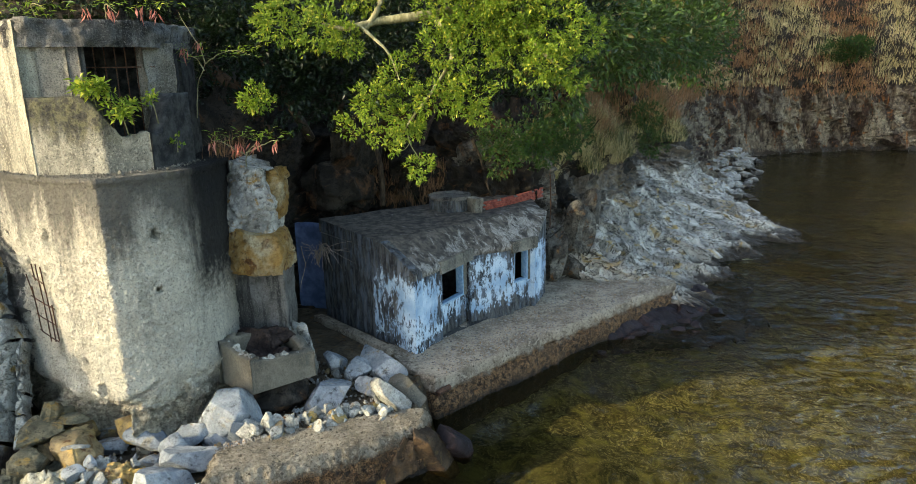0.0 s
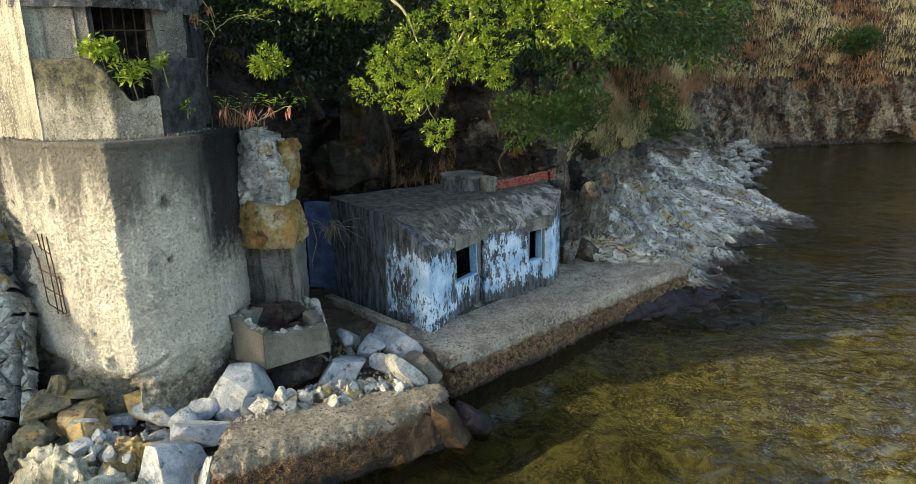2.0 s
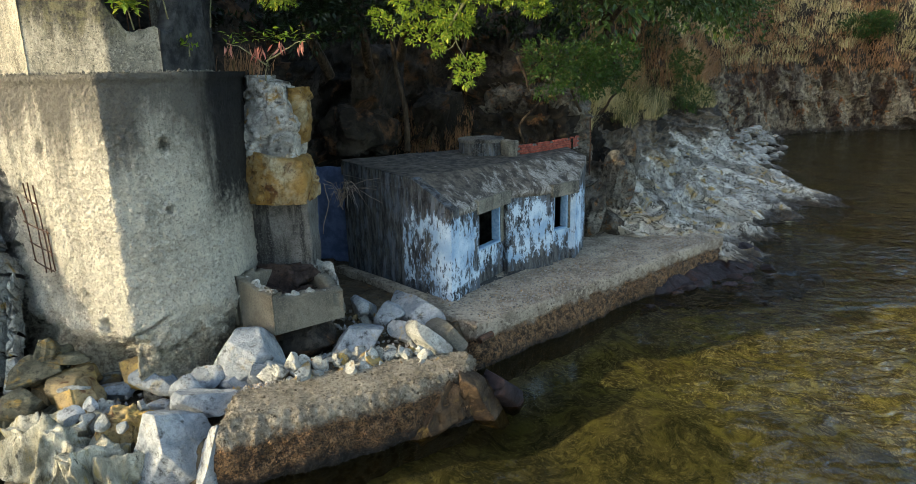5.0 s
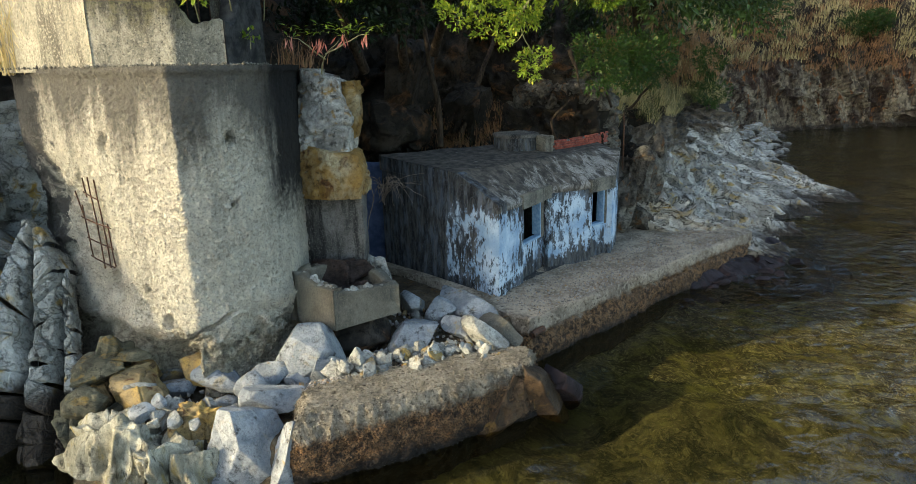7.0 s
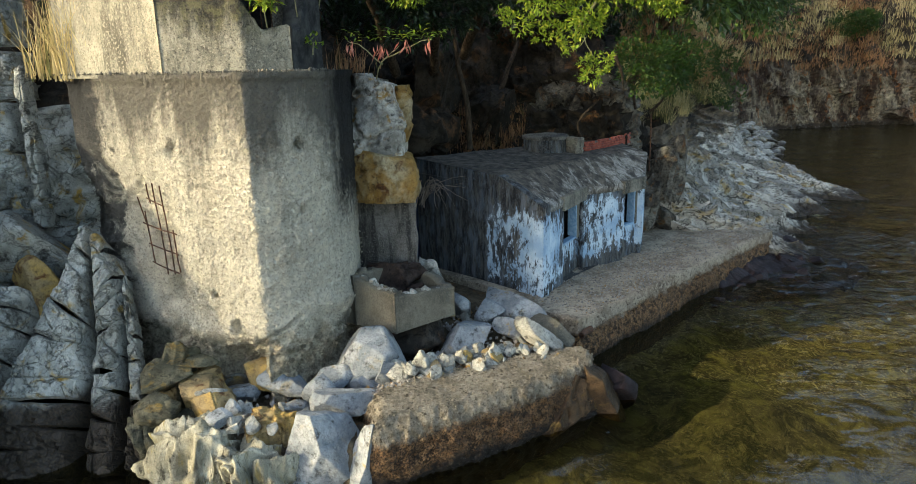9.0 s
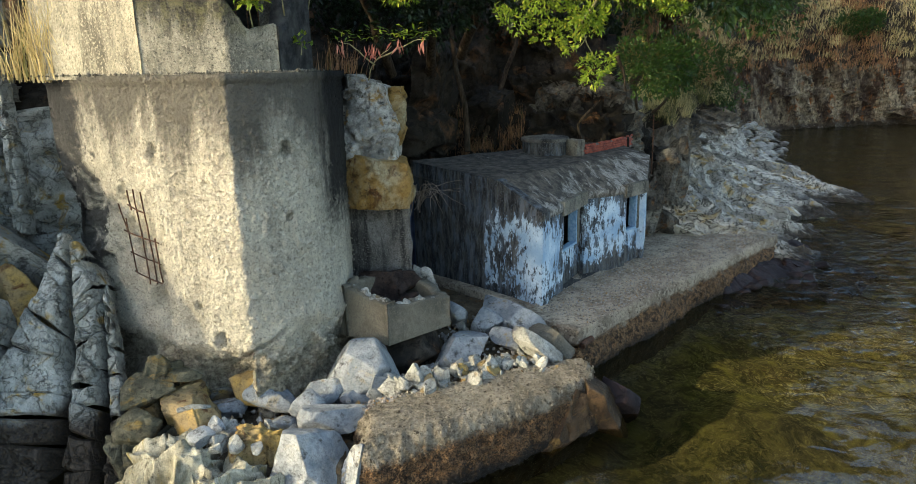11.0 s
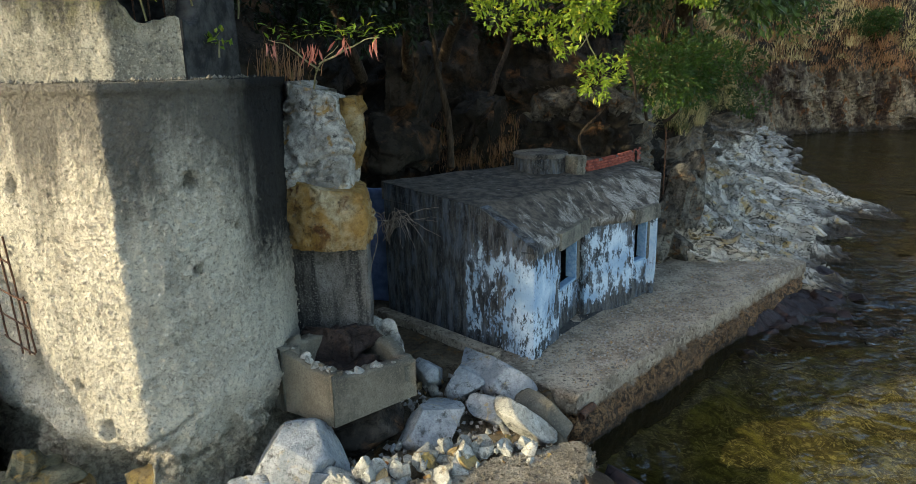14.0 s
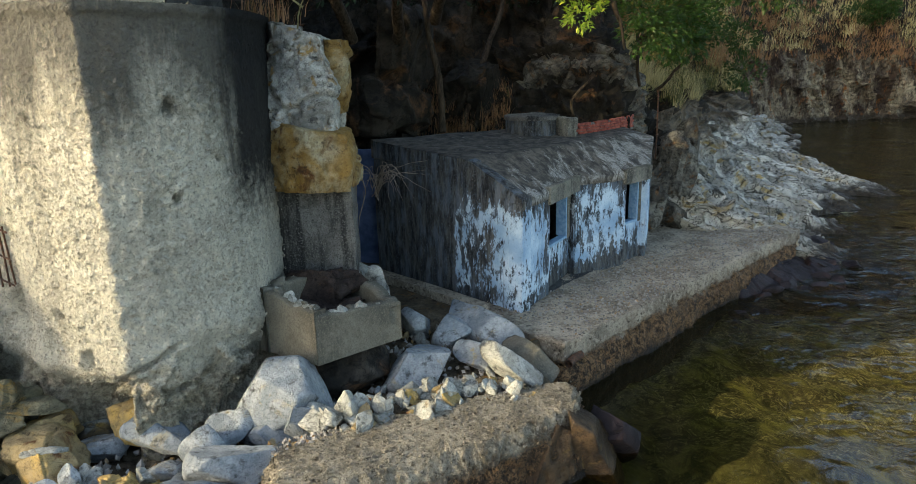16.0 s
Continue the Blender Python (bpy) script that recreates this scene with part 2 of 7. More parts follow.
def fluted_mesh(at, size, turn, seed, fine=6, depth=0.2):
    """A sea-eaten rock: scalloped hollows between sharp crests, fluted along its height."""
    rng = np.random.default_rng(seed)
    bm = bmesh.new()
    bmesh.ops.create_icosphere(bm, subdivisions=fine, radius=1.0)
    co = np.array([v.co for v in bm.verts])
    for k in range(9):
        d = unit(rng.normal(0, 1, 3))
        co = co - d[None, :] * np.clip(co @ d - rng.uniform(0.42, 0.75), 0, None)[:, None]
    co = co / np.abs(co).max(0) * np.array(size)
    big = max(size)
    w = co / big + seed * 3.1
    w = w + np.stack([fbm(w, 1.3, 3, seed + k) for k in range(3)], 1) * 0.16
    q = w * np.array([[1.0, 1.0, 0.45]])
    va, ea = cells(q, 1.45, seed + 11)
    vb, eb = cells(w * np.array([[1, 1, 0.8]]), 3.6, seed + 15)
    h = (va - 0.5) * 0.7 - 0.5 * smooth(ea, 0.0, 0.5) + 2.0 * np.clip(0.5 + 0.5 * ridged(q * np.array([[1, 1, 0.6]]), 2.2, 2, seed + 31), 0, 1) ** 2 - 0.9 - 0.16 * smooth(eb, 0.0, 0.6) + 0.05 * fbm(w, 7, 3, seed + 19)
    h = h - 0.8 * (1 - smooth(np.abs(fbm(q, 1.3, 2, seed + 23)), 0.0, 0.07))
    co = co + unit(co) * (h * depth * big)[:, None]
    for v, c in zip(bm.verts, co):
        v.co = c
    for f in bm.faces:
        f.smooth = True
    bmesh.ops.transform(bm, matrix=pose(*at, *turn), verts=bm.verts)
    return bm


def boulder_mesh(at, size, turn, seed, cuts=9, fine=4, pit=0.02, deep=0.55, ridge=0.0, planes=()):
    """A broken rock: a ball cut flat by random planes, with worn edges and small relief."""
    worn = 0.014 if fine > 3 else 0.010
    rng = np.random.default_rng(seed)
    bm = bmesh.new()
    bmesh.ops.create_icosphere(bm, subdivisions=fine, radius=1.0)
    co = np.array([v.co for v in bm.verts])
    for k in range(cuts):
        d = unit(rng.normal(0, 1, 3))
        h = rng.uniform(deep, deep + 0.32)
        co = co - d[None, :] * (worn * np.logaddexp(0, (co @ d - h) / worn))[:, None]
    for *d, h in planes:
        d = unit(np.array(d, float))
        co = co - d[None, :] * (worn * np.logaddexp(0, (co @ d - h) / worn))[:, None]
    co = co / np.abs(co).max(0)
    co = co * np.array(size)
    big = max(size)
    w = co + seed * 3.1
    co = co * (1 + 0.04 * fbm(w, 1.2 / big, 3, seed))[:, None]
    co = co + unit(co) * ((fbm(w, 5.0 / big, 4, seed + 4) * pit + fbm(w, 1.7 / big, 2, seed + 6) * 0.03) * big)[:, None]
    if ridge:
        co = co + unit(co) * (ridged(w, 0.9 / big, 4, seed + 8) * ridge * big)[:, None]
        cv, ce = cells(w, 1.6 / big, seed + 9)
        co = co - unit(co) * (ridge * 0.5 * big * (1 - smooth(ce, 0, 0.16)))[:, None]
    for v, c in zip(bm.verts, co):
        v.co = c
    for f in bm.faces:
        f.smooth = fine > 3
    bmesh.ops.transform(bm, matrix=pose(*at, *turn), verts=bm.verts)
    return bm



OCT_V = np.array([[1, 0, 0], [-1, 0, 0], [0, 1, 0], [0, -1, 0], [0, 0, 1], [0, 0, -1.0]])
OCT_F = np.array([[0, 2, 4], [2, 1, 4], [1, 3, 4], [3, 0, 4], [2, 0, 5], [1, 2, 5], [3, 1, 5], [0, 3, 5]])


def grit(me, n, lo, hi, seed, test):
    """Small stones bedded in the skin of a mesh, where test(middle, normal) of its faces holds."""
    rng = np.random.default_rng(seed)
    k = len(me.polygons)
    c, nr, ar = np.empty(k * 3), np.empty(k * 3), np.empty(k)
    me.polygons.foreach_get("center", c)
    me.polygons.foreach_get("normal", nr)
    me.polygons.foreach_get("area", ar)
    c, nr = c.reshape(-1, 3), nr.reshape(-1, 3)
    ar = ar * test(c, nr)
    pick = rng.choice(k, n, p=ar / ar.sum())
    r = lo + (hi - lo) * rng.random(n) ** 2.2
    at = c[pick] + rng.normal(0, 0.02, (n, 3)) - nr[pick] * (r * 0.25)[:, None]
    shape = OCT_V[None] * rng.uniform(0.6, 1.3, (n, 6, 1)) + rng.normal(0, 0.15, (n, 6, 3))
    v = at[:, None, :] + shape * r[:, None, None]
    f = OCT_F[None] + 6 * np.arange(n)[:, None, None]
    return raw_mesh("grit", v.reshape(-1, 3), f.reshape(-1, 3), False)


# ---- materials ----


class Nodes:
    """Short ways to write a node material; places are in metres of the world."""

    def __init__(self, name):
        self.m = bpy.data.materials.new(name)
        self.m.use_nodes = True
        self.t = self.m.node_tree
        self.t.nodes.clear()
        self.out = self.t.nodes.new("ShaderNodeOutputMaterial")
        self.geo = self.t.nodes.new("ShaderNodeNewGeometry")
        self.pos = self.geo.outputs["Position"]

    def put(self, socket, value):
        if isinstance(value, bpy.types.NodeSocket):
            self.t.links.new(value, socket)
        elif value is not None:
            socket.default_value = value

    def at(self, stretch=(1, 1, 1), src=None):
        n = self.t.nodes.new("ShaderNodeVectorMath")
        n.operation = "MULTIPLY"
        self.put(n.inputs[0], src or self.pos)
        n.inputs[1].default_value = stretch
        return n.outputs[0]

    def noise(self, scale, detail=6, rough=0.6, where=None, distort=0.0):
        n = self.t.nodes.new("ShaderNodeTexNoise")
        self.put(n.inputs["Vector"], where or self.pos)
        n.inputs["Scale"].default_value, n.inputs["Detail"].default_value = scale, detail
        n.inputs["Roughness"].default_value, n.inputs["Distortion"].default_value = rough, distort
        return n.outputs["Fac"]

    def voro(self, scale, feature="F1", where=None, what="Distance", rand=1.0):
        n = self.t.nodes.new("ShaderNodeTexVoronoi")
        n.feature = feature
        self.put(n.inputs["Vector"], where or self.pos)
        n.inputs["Scale"].default_value = scale
        n.inputs["Randomness"].default_value = rand
        return n.outputs[what]

    def ramp(self, fac, stops):
        n = self.t.nodes.new("ShaderNodeValToRGB")
        self.put(n.inputs[0], fac)
        e = n.color_ramp.elements
        while len(e) < len(stops):
            e.new(0.5)
        for el, (p, c) in zip(e, stops):
            el.position = p
            el.color = (*c, 1) if not isinstance(c, (int, float)) else (c, c, c, 1)
        return n.outputs[0]

    def mix(self, fac, a, b, how="MIX"):
        n = self.t.nodes.new("ShaderNodeMix")
        n.data_type, n.blend_type = "RGBA", how
        self.put(n.inputs[0], fac)
        self.put(n.inputs[6], (*a, 1) if isinstance(a, tuple) else a)
        self.put(n.inputs[7], (*b, 1) if isinstance(b, tuple) else b)
        return n.outputs[2]

    def math(self, how, a, b=None, clamp=False):
        n = self.t.nodes.new("ShaderNodeMath")
        n.operation, n.use_clamp = how, clamp
        self.put(n.inputs[0], a)
        self.put(n.inputs[1], b)
        return n.outputs[0]

    def axis(self, k, src=None):
        n = self.t.nodes.new("ShaderNodeSeparateXYZ")
        self.put(n.inputs[0], src or self.pos)
        return n.outputs[k]

    def span(self, value, lo, hi, a=0.0, b=1.0):
        n = self.t.nodes.new("ShaderNodeMapRange")
        n.interpolation_type = "SMOOTHSTEP"
        self.put(n.inputs[0], value)
        for k, v in enumerate((lo, hi, a, b)):
            n.inputs[k + 1].default_value = v
        return n.outputs[0]

    def bump(self, height, strength=0.5, distance=0.02, onto=None):
        n = self.t.nodes.new("ShaderNodeBump")
        n.inputs["Strength"].default_value, n.inputs["Distance"].default_value = strength, distance
        self.put(n.inputs["Height"], height)
        self.put(n.inputs["Normal"], onto)
        return n.outputs[0]

    def shade(self, colour, rough=0.85, normal=None, metal=0.0, spec=0.4):
        n = self.t.nodes.new("ShaderNodeBsdfPrincipled")
        self.put(n.inputs["Base Color"], (*colour, 1) if isinstance(colour, tuple) else colour)
        self.put(n.inputs["Roughness"], rough)
        self.put(n.inputs["Metallic"], metal)
        self.put(n.inputs["Specular IOR Level"], spec)
        self.put(n.inputs["Normal"], normal)
        return n.outputs[0]

    def done(self, shader):
        self.t.links.new(shader, self.out.inputs["Surface"])
        return self.m

    def random(self):
        n = self.t.nodes.new("ShaderNodeObjectInfo")
        return n.outputs["Random"]

    def island(self):
        return self.geo.outputs["Random Per Island"]


def concrete(name, pale, mid, dark, grain=38.0, grit=0.5, soil=0.5, tide=None, moss=None, soot=None, deep=0.03, speck=0.6, crown=None):
    """Old concrete: pale and dark patches, run-down streaks, coarse grit, and (tide) a brown crusted band below a height."""
    n = Nodes(name)
    big = n.noise(1.3, 7, 0.68)
    col = n.mix(n.span(big, 0.38, 0.62), mid, pale)
    run = n.noise(1.0, 6, 0.65, n.at((2.8, 2.8, 0.35)))
    col = n.mix(n.math("MULTIPLY", n.span(run, 0.48, 0.64), soil), col, dark)
    spots = n.noise(7.0, 5, 0.7)
    col = n.mix(n.math("MULTIPLY", n.span(spots, 0.56, 0.74), 0.2 if soot else 0.45), col, dark)
    fine = n.noise(grain, 4, 0.7)
    col = n.mix(n.span(fine, 0.52, 0.66, 0, speck), col, dark)
    col = n.mix(n.span(n.noise(grain * 0.7, 3, 0.6), 0.54, 0.64, 0, 0.75), col, pale)
    mid_n = n.noise(15, 5, 0.75)
    col = n.mix(n.span(mid_n, 0.50, 0.64, 0, 0.42), col, n.mix(0.45, mid, dark))
    col = n.mix(n.span(n.noise(44, 3, 0.6), 0.53, 0.64, 0, 0.42), col, n.mix(0.6, mid, dark))
    col = n.mix(n.span(n.noise(38, 3, 0.6, n.at((1.1, 0.9, 1.0))), 0.56, 0.66, 0, 0.5), col, pale)
    if soot:
        runs = n.noise(1.0, 7, 0.66, n.at((1.5, 1.5, 0.20)), 0.4)
        level = n.math("ADD", n.axis(2), n.math("MULTIPLY", n.math("SUBTRACT", runs, 0.5), 3.6))
        level = n.math("ADD", level, n.math("MULTIPLY", n.math("SUBTRACT", spots, 0.5), 1.0))
        col = n.mix(n.span(level, soot - 0.5, soot + 0.9, 0, 0.86), col, dark)
        # far edge strip: black stain, deepened with painted shade of the canopy above
        stain_shade = n.math("ADD", n.math("MULTIPLY", n.axis(1), 0.961), n.math("MULTIPLY", n.axis(0), 0.28))
        stain_shade = n.math("ADD", stain_shade, n.math("MULTIPLY", n.math("SUBTRACT", runs, 0.5), 1.3))
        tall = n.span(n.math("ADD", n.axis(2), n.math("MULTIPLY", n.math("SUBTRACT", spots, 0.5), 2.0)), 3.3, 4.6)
        col = n.mix(n.math("MULTIPLY", n.span(stain_shade, 11.38, 11.85, 0, 0.96), tall), col, (0.012, 0.012, 0.012))
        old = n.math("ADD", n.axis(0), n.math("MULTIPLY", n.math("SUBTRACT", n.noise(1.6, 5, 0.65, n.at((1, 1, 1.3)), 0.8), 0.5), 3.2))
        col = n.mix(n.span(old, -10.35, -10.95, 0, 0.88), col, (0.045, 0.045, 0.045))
        foot = n.math("ADD", n.axis(2), n.math("MULTIPLY", n.math("SUBTRACT", n.noise(2.2, 6, 0.7), 0.5), 1.1))
        earth = n.mix(n.span(n.noise(9, 6, 0.75), 0.40, 0.60), (0.13, 0.10, 0.06), (0.46, 0.40, 0.28))
        col = n.mix(n.span(foot, 2.05, 1.5, 0, 0.75), col, earth)
    if crown:
        drip = n.math("ADD", n.axis(2), n.math("MULTIPLY", n.math("SUBTRACT", n.noise(1.0, 7, 0.7, n.at((2.2, 2.2, 0.5)), 0.6), 0.5), 2.2))
        col = n.mix(n.span(drip, crown[0], crown[1], 0, 0.88), col, n.mix(n.span(spots, 0.4, 0.6), dark, (0.085, 0.078, 0.035)))
    if moss:
        col = n.mix(n.span(n.noise(2.6, 5, 0.7), 0.58, 0.70, 0, 0.75), col, moss)
    pits = n.voro(grain * 0.55)
    # dark colour in the pits stands in for their small shadows
    col = n.mix(n.math("MULTIPLY", n.span(pits, 0.34, 0.10), n.span(n.noise(grain * 0.3, 3, 0.6), 0.42, 0.58, 0.0, (0.35 if soot else 0.9) * min(1.0, grit))), col, dark)
    h = n.math("ADD", n.math("MULTIPLY", fine, 0.8), n.math("MULTIPLY", pits, 0.55))
    h = n.math("ADD", h, n.math("MULTIPLY", spots, 1.2))
    h = n.math("SUBTRACT", h, n.math("MULTIPLY", mid_n, 1.1))
    if tide is not None:
        level = n.math("ADD", n.axis(2), n.math("MULTIPLY", n.math("SUBTRACT", n.noise(1.7, 5, 0.7), 0.5), 0.75))
        crust = n.mix(n.span(n.noise(7, 7, 0.78), 0.42, 0.58), (0.030, 0.019, 0.011), (0.23, 0.130, 0.058))
        crust = n.mix(n.span(n.noise(1.1, 4, 0.6), 0.45, 0.62, 0, 0.6), crust, (0.12, 0.072, 0.036))
        crust = n.mix(n.span(n.noise(3.0, 5, 0.7, n.at((1, 1, 2.5))), 0.52, 0.66, 0, 0.55), crust, (0.25, 0.12, 0.046))
        crust = n.mix(n.span(n.voro(24.0), 0.04, 0.17), (0.22, 0.18, 0.12), crust)
        crust = n.mix(n.span(n.noise(30, 4, 0.7), 0.48, 0.58, 0, 0.8), crust, (0.010, 0.008, 0.005))
        wet = n.span(level, tide - 0.45, tide - 0.75)
        crust = n.mix(wet, crust, n.mix(n.span(n.voro(30.0), 0.05, 0.16), (0.20, 0.19, 0.16), (0.016, 0.013, 0.010)))
        col = n.mix(n.span(level, tide + 0.12, tide - 0.12), col, crust)
        h = n.math("ADD", h, n.math("MULTIPLY", n.noise(16, 5, 0.75), 1.6))
    return n.done(n.shade(col, 0.92, n.bump(h, grit, deep), 0, 0.25))


def stone(name, tints, scale=1.2, crack=1.0, gloss=0.85, tide=None, relief=0.6, hue_by_thing=0.0, grain=(1, 1, 1), soil=None, speck=0.55, grimy=0.85):
    """Broken rock: four tints, veins and cracks, and (tide) a dark wet band below a height."""
    n = Nodes(name)
    where = n.at(grain)
    a, b, c, d = tints
    big = n.noise(scale, 6, 0.62, where, 0.6)
    col = n.mix(n.span(big, 0.36, 0.60), a, b)
    ochre = n.noise(scale * 1.7, 5, 0.6, where, 1.0)
    lim = n.span(ochre, 0.55, 0.68)
    if hue_by_thing:
        lim = n.math("MULTIPLY", lim, n.span(n.random(), 0.2, 0.9, 0.1, hue_by_thing))
    col = n.mix(lim, col, c)
    grime = n.noise(scale * 3.3, 8, 0.72, where)
    col = n.mix(n.span(grime, 0.53, 0.66, 0, grimy), col, d)
    vein1 = n.math("ABSOLUTE", n.math("SUBTRACT", n.noise(scale * 1.4, 4, 0.55, n.at((1, 1, 1.7)), 1.4), 0.5))
    vein2 = n.math("ABSOLUTE", n.math("SUBTRACT", n.noise(scale * 3.1, 4, 0.6, n.at((1.5, 0.8, 1.2)), 0.9), 0.47))
    fissure = n.math("MULTIPLY", n.span(vein1, 0.0, 0.022), n.span(vein2, 0.0, 0.016))
    col = n.mix(n.math("MULTIPLY", n.math("SUBTRACT", 1.0, fissure), 0.6 * crack), col, d)
    fine = n.noise(26, 6, 0.7)
    col = n.mix(n.span(fine, 0.52, 0.72, 0, 0.5), col, d)
    if soil is not None:
        level2 = n.math("ADD", n.axis(2), n.math("MULTIPLY", n.math("SUBTRACT", n.noise(0.9, 6, 0.7), 0.5), 4.0))
        col = n.mix(n.span(level2, soil - 0.4, soil + 0.5, 0, 0.85), col, n.mix(n.span(grime, 0.42, 0.58), (0.13, 0.095, 0.06), (0.035, 0.03, 0.026)))
    mid_n = n.noise(max(3.0, scale * 7.0), 6, 0.75, where)
    col = n.mix(n.span(mid_n, 0.50, 0.62, 0, speck), col, n.mix(0.6, b, d))
    col = n.mix(n.span(mid_n, 0.46, 0.34, 0, speck * 0.65), col, a)
    col = n.mix(n.span(n.noise(40, 3, 0.6), 0.54, 0.66, 0, 0.35), col, n.mix(0.5, b, d))
    rough = gloss
    if tide is not None:
        level = n.math("ADD", n.axis(2), n.math("MULTIPLY", n.math("SUBTRACT", n.noise(0.8, 5, 0.7), 0.5), 0.9))
        wet = n.span(level, tide + 0.18, tide - 0.18)
        col = n.mix(wet, col, n.mix(n.span(fine, 0.35, 0.7), (0.020, 0.018, 0.016), (0.075, 0.055, 0.035)))
        rough = n.span(level, tide + 0.1, tide - 0.3, gloss, 0.45)
    h = n.math("ADD", n.math("MULTIPLY", fissure, 0.9 * crack), n.math("MULTIPLY", fine, 0.35))
    h = n.math("SUBTRACT", n.math("SUBTRACT", h, n.math("MULTIPLY", grime, 0.8)), n.math("MULTIPLY", mid_n, 0.6))
    return n.done(n.shade(col, rough, n.bump(h, relief, 0.05), 0, 0.16))


def foliage(name, dark, light, dry=None, through=0.35):
    n = Nodes(name)
    r = n.island()
    col = n.mix(r, dark, light)
    patch = n.noise(0.8, 3)
    col = n.mix(n.span(patch, 0.4, 0.65, 0, 0.5), col, n.mix(0.5, dark, light))
    col = n.mix(n.span(n.noise(0.5, 5, 0.7), 0.45, 0.62, 0, 0.5), col, dark)
    if dry:
        col = n.mix(n.span(n.math("FRACT", n.math("MULTIPLY", r, 7.31)), 0.86, 0.93), col, dry)
    p = n.shade(col, 0.45, None, 0, 0.3)
    tr = n.t.nodes.new("ShaderNodeBsdfTranslucent")
    n.put(tr.inputs[0], n.mix(0.4, col, light))
    mx = n.t.nodes.new("ShaderNodeMixShader")
    mx.inputs[0].default_value = through
    n.t.links.new(p, mx.inputs[1])
    n.t.links.new(tr.outputs[0], mx.inputs[2])
    return n.done(mx.outputs[0])


def bark(name, dark, light):
    n = Nodes(name)
    g = n.noise(9, 6, 0.7, n.at((1.5, 1.5, 0.4)))
    col = n.mix(n.span(g, 0.35, 0.68), dark, light)
    return n.done(n.shade(col, 0.9, n.bump(g, 0.6, 0.02), 0, 0.2))


def old_paint():
    """Pale blue limewash flaking off black, algae-stained concrete."""
    n = Nodes("flaking_blue_limewash")
    bare = n.mix(n.span(n.noise(3.0, 8, 0.75, n.at((2.2, 2.2, 0.5))), 0.40, 0.64), (0.010, 0.010, 0.011), (0.085, 0.082, 0.075))
    bare = n.mix(n.span(n.noise(24, 4, 0.7), 0.56, 0.75, 0, 0.5), bare, (0.22, 0.21, 0.19))
    film = n.noise(2.4, 6, 0.7, n.at((1.6, 1.6, 0.5)))
    bare = n.mix(n.span(film, 0.46, 0.62, 0, 0.28), bare, (0.17, 0.215, 0.27))
    wash = n.mix(n.span(n.noise(1.6, 5, 0.6), 0.35, 0.66), (0.21, 0.31, 0.42), (0.43, 0.51, 0.57))
    runs = n.noise(1.0, 7, 0.75, n.at((8.0, 8.0, 0.9)))
    chips = n.noise(5.0, 10, 0.80, n.at((1.3, 1.3, 0.6)))
    big = n.noise(0.75, 3, 0.5)
    m = n.math("ADD", n.math("MULTIPLY", chips, 1.05), n.math("MULTIPLY", runs, 0.35))
    m = n.math("ADD", m, n.math("MULTIPLY", big, 0.55))
    # the wash held on the lower middle of the walls, and went first under the eaves and towards the back of the yard side
    high = n.span(n.axis(2), 2.75, 3.6, 0.0, 0.28)
    m = n.math("SUBTRACT", m, high)
    yard = n.math("SUBTRACT", n.math("MULTIPLY", n.axis(1), 0.77), n.math("MULTIPLY", n.axis(0), 0.64))
    m = n.math("SUBTRACT", m, n.span(yard, 15.9, 16.3, 0.0, 0.5))
    m = n.math("SUBTRACT", m, n.span(n.axis(2), 1.55, 1.15, 0.0, 0.14))
    keep = n.span(m, 0.925, 0.950)
    col = n.mix(n.span(m, 0.86, 0.94, 0, 0.18), bare, (0.20, 0.27, 0.34))
    col = n.mix(keep, col, wash)
    col = n.mix(n.span(n.noise(30, 5, 0.75), 0.55, 0.66, 0, 0.55), col, (0.12, 0.15, 0.18))
    rust = n.noise(1.0, 5, 0.6, n.at((7, 7, 0.6)))
    col = n.mix(n.span(rust, 0.62, 0.78, 0, 0.55), col, (0.12, 0.10, 0.07))
    h = n.math("ADD", n.math("MULTIPLY", keep, 0.5), n.math("MULTIPLY", chips, 0.7))
    return n.done(n.shade(col, 0.88, n.bump(h, 0.5, 0.015), 0, 0.25))


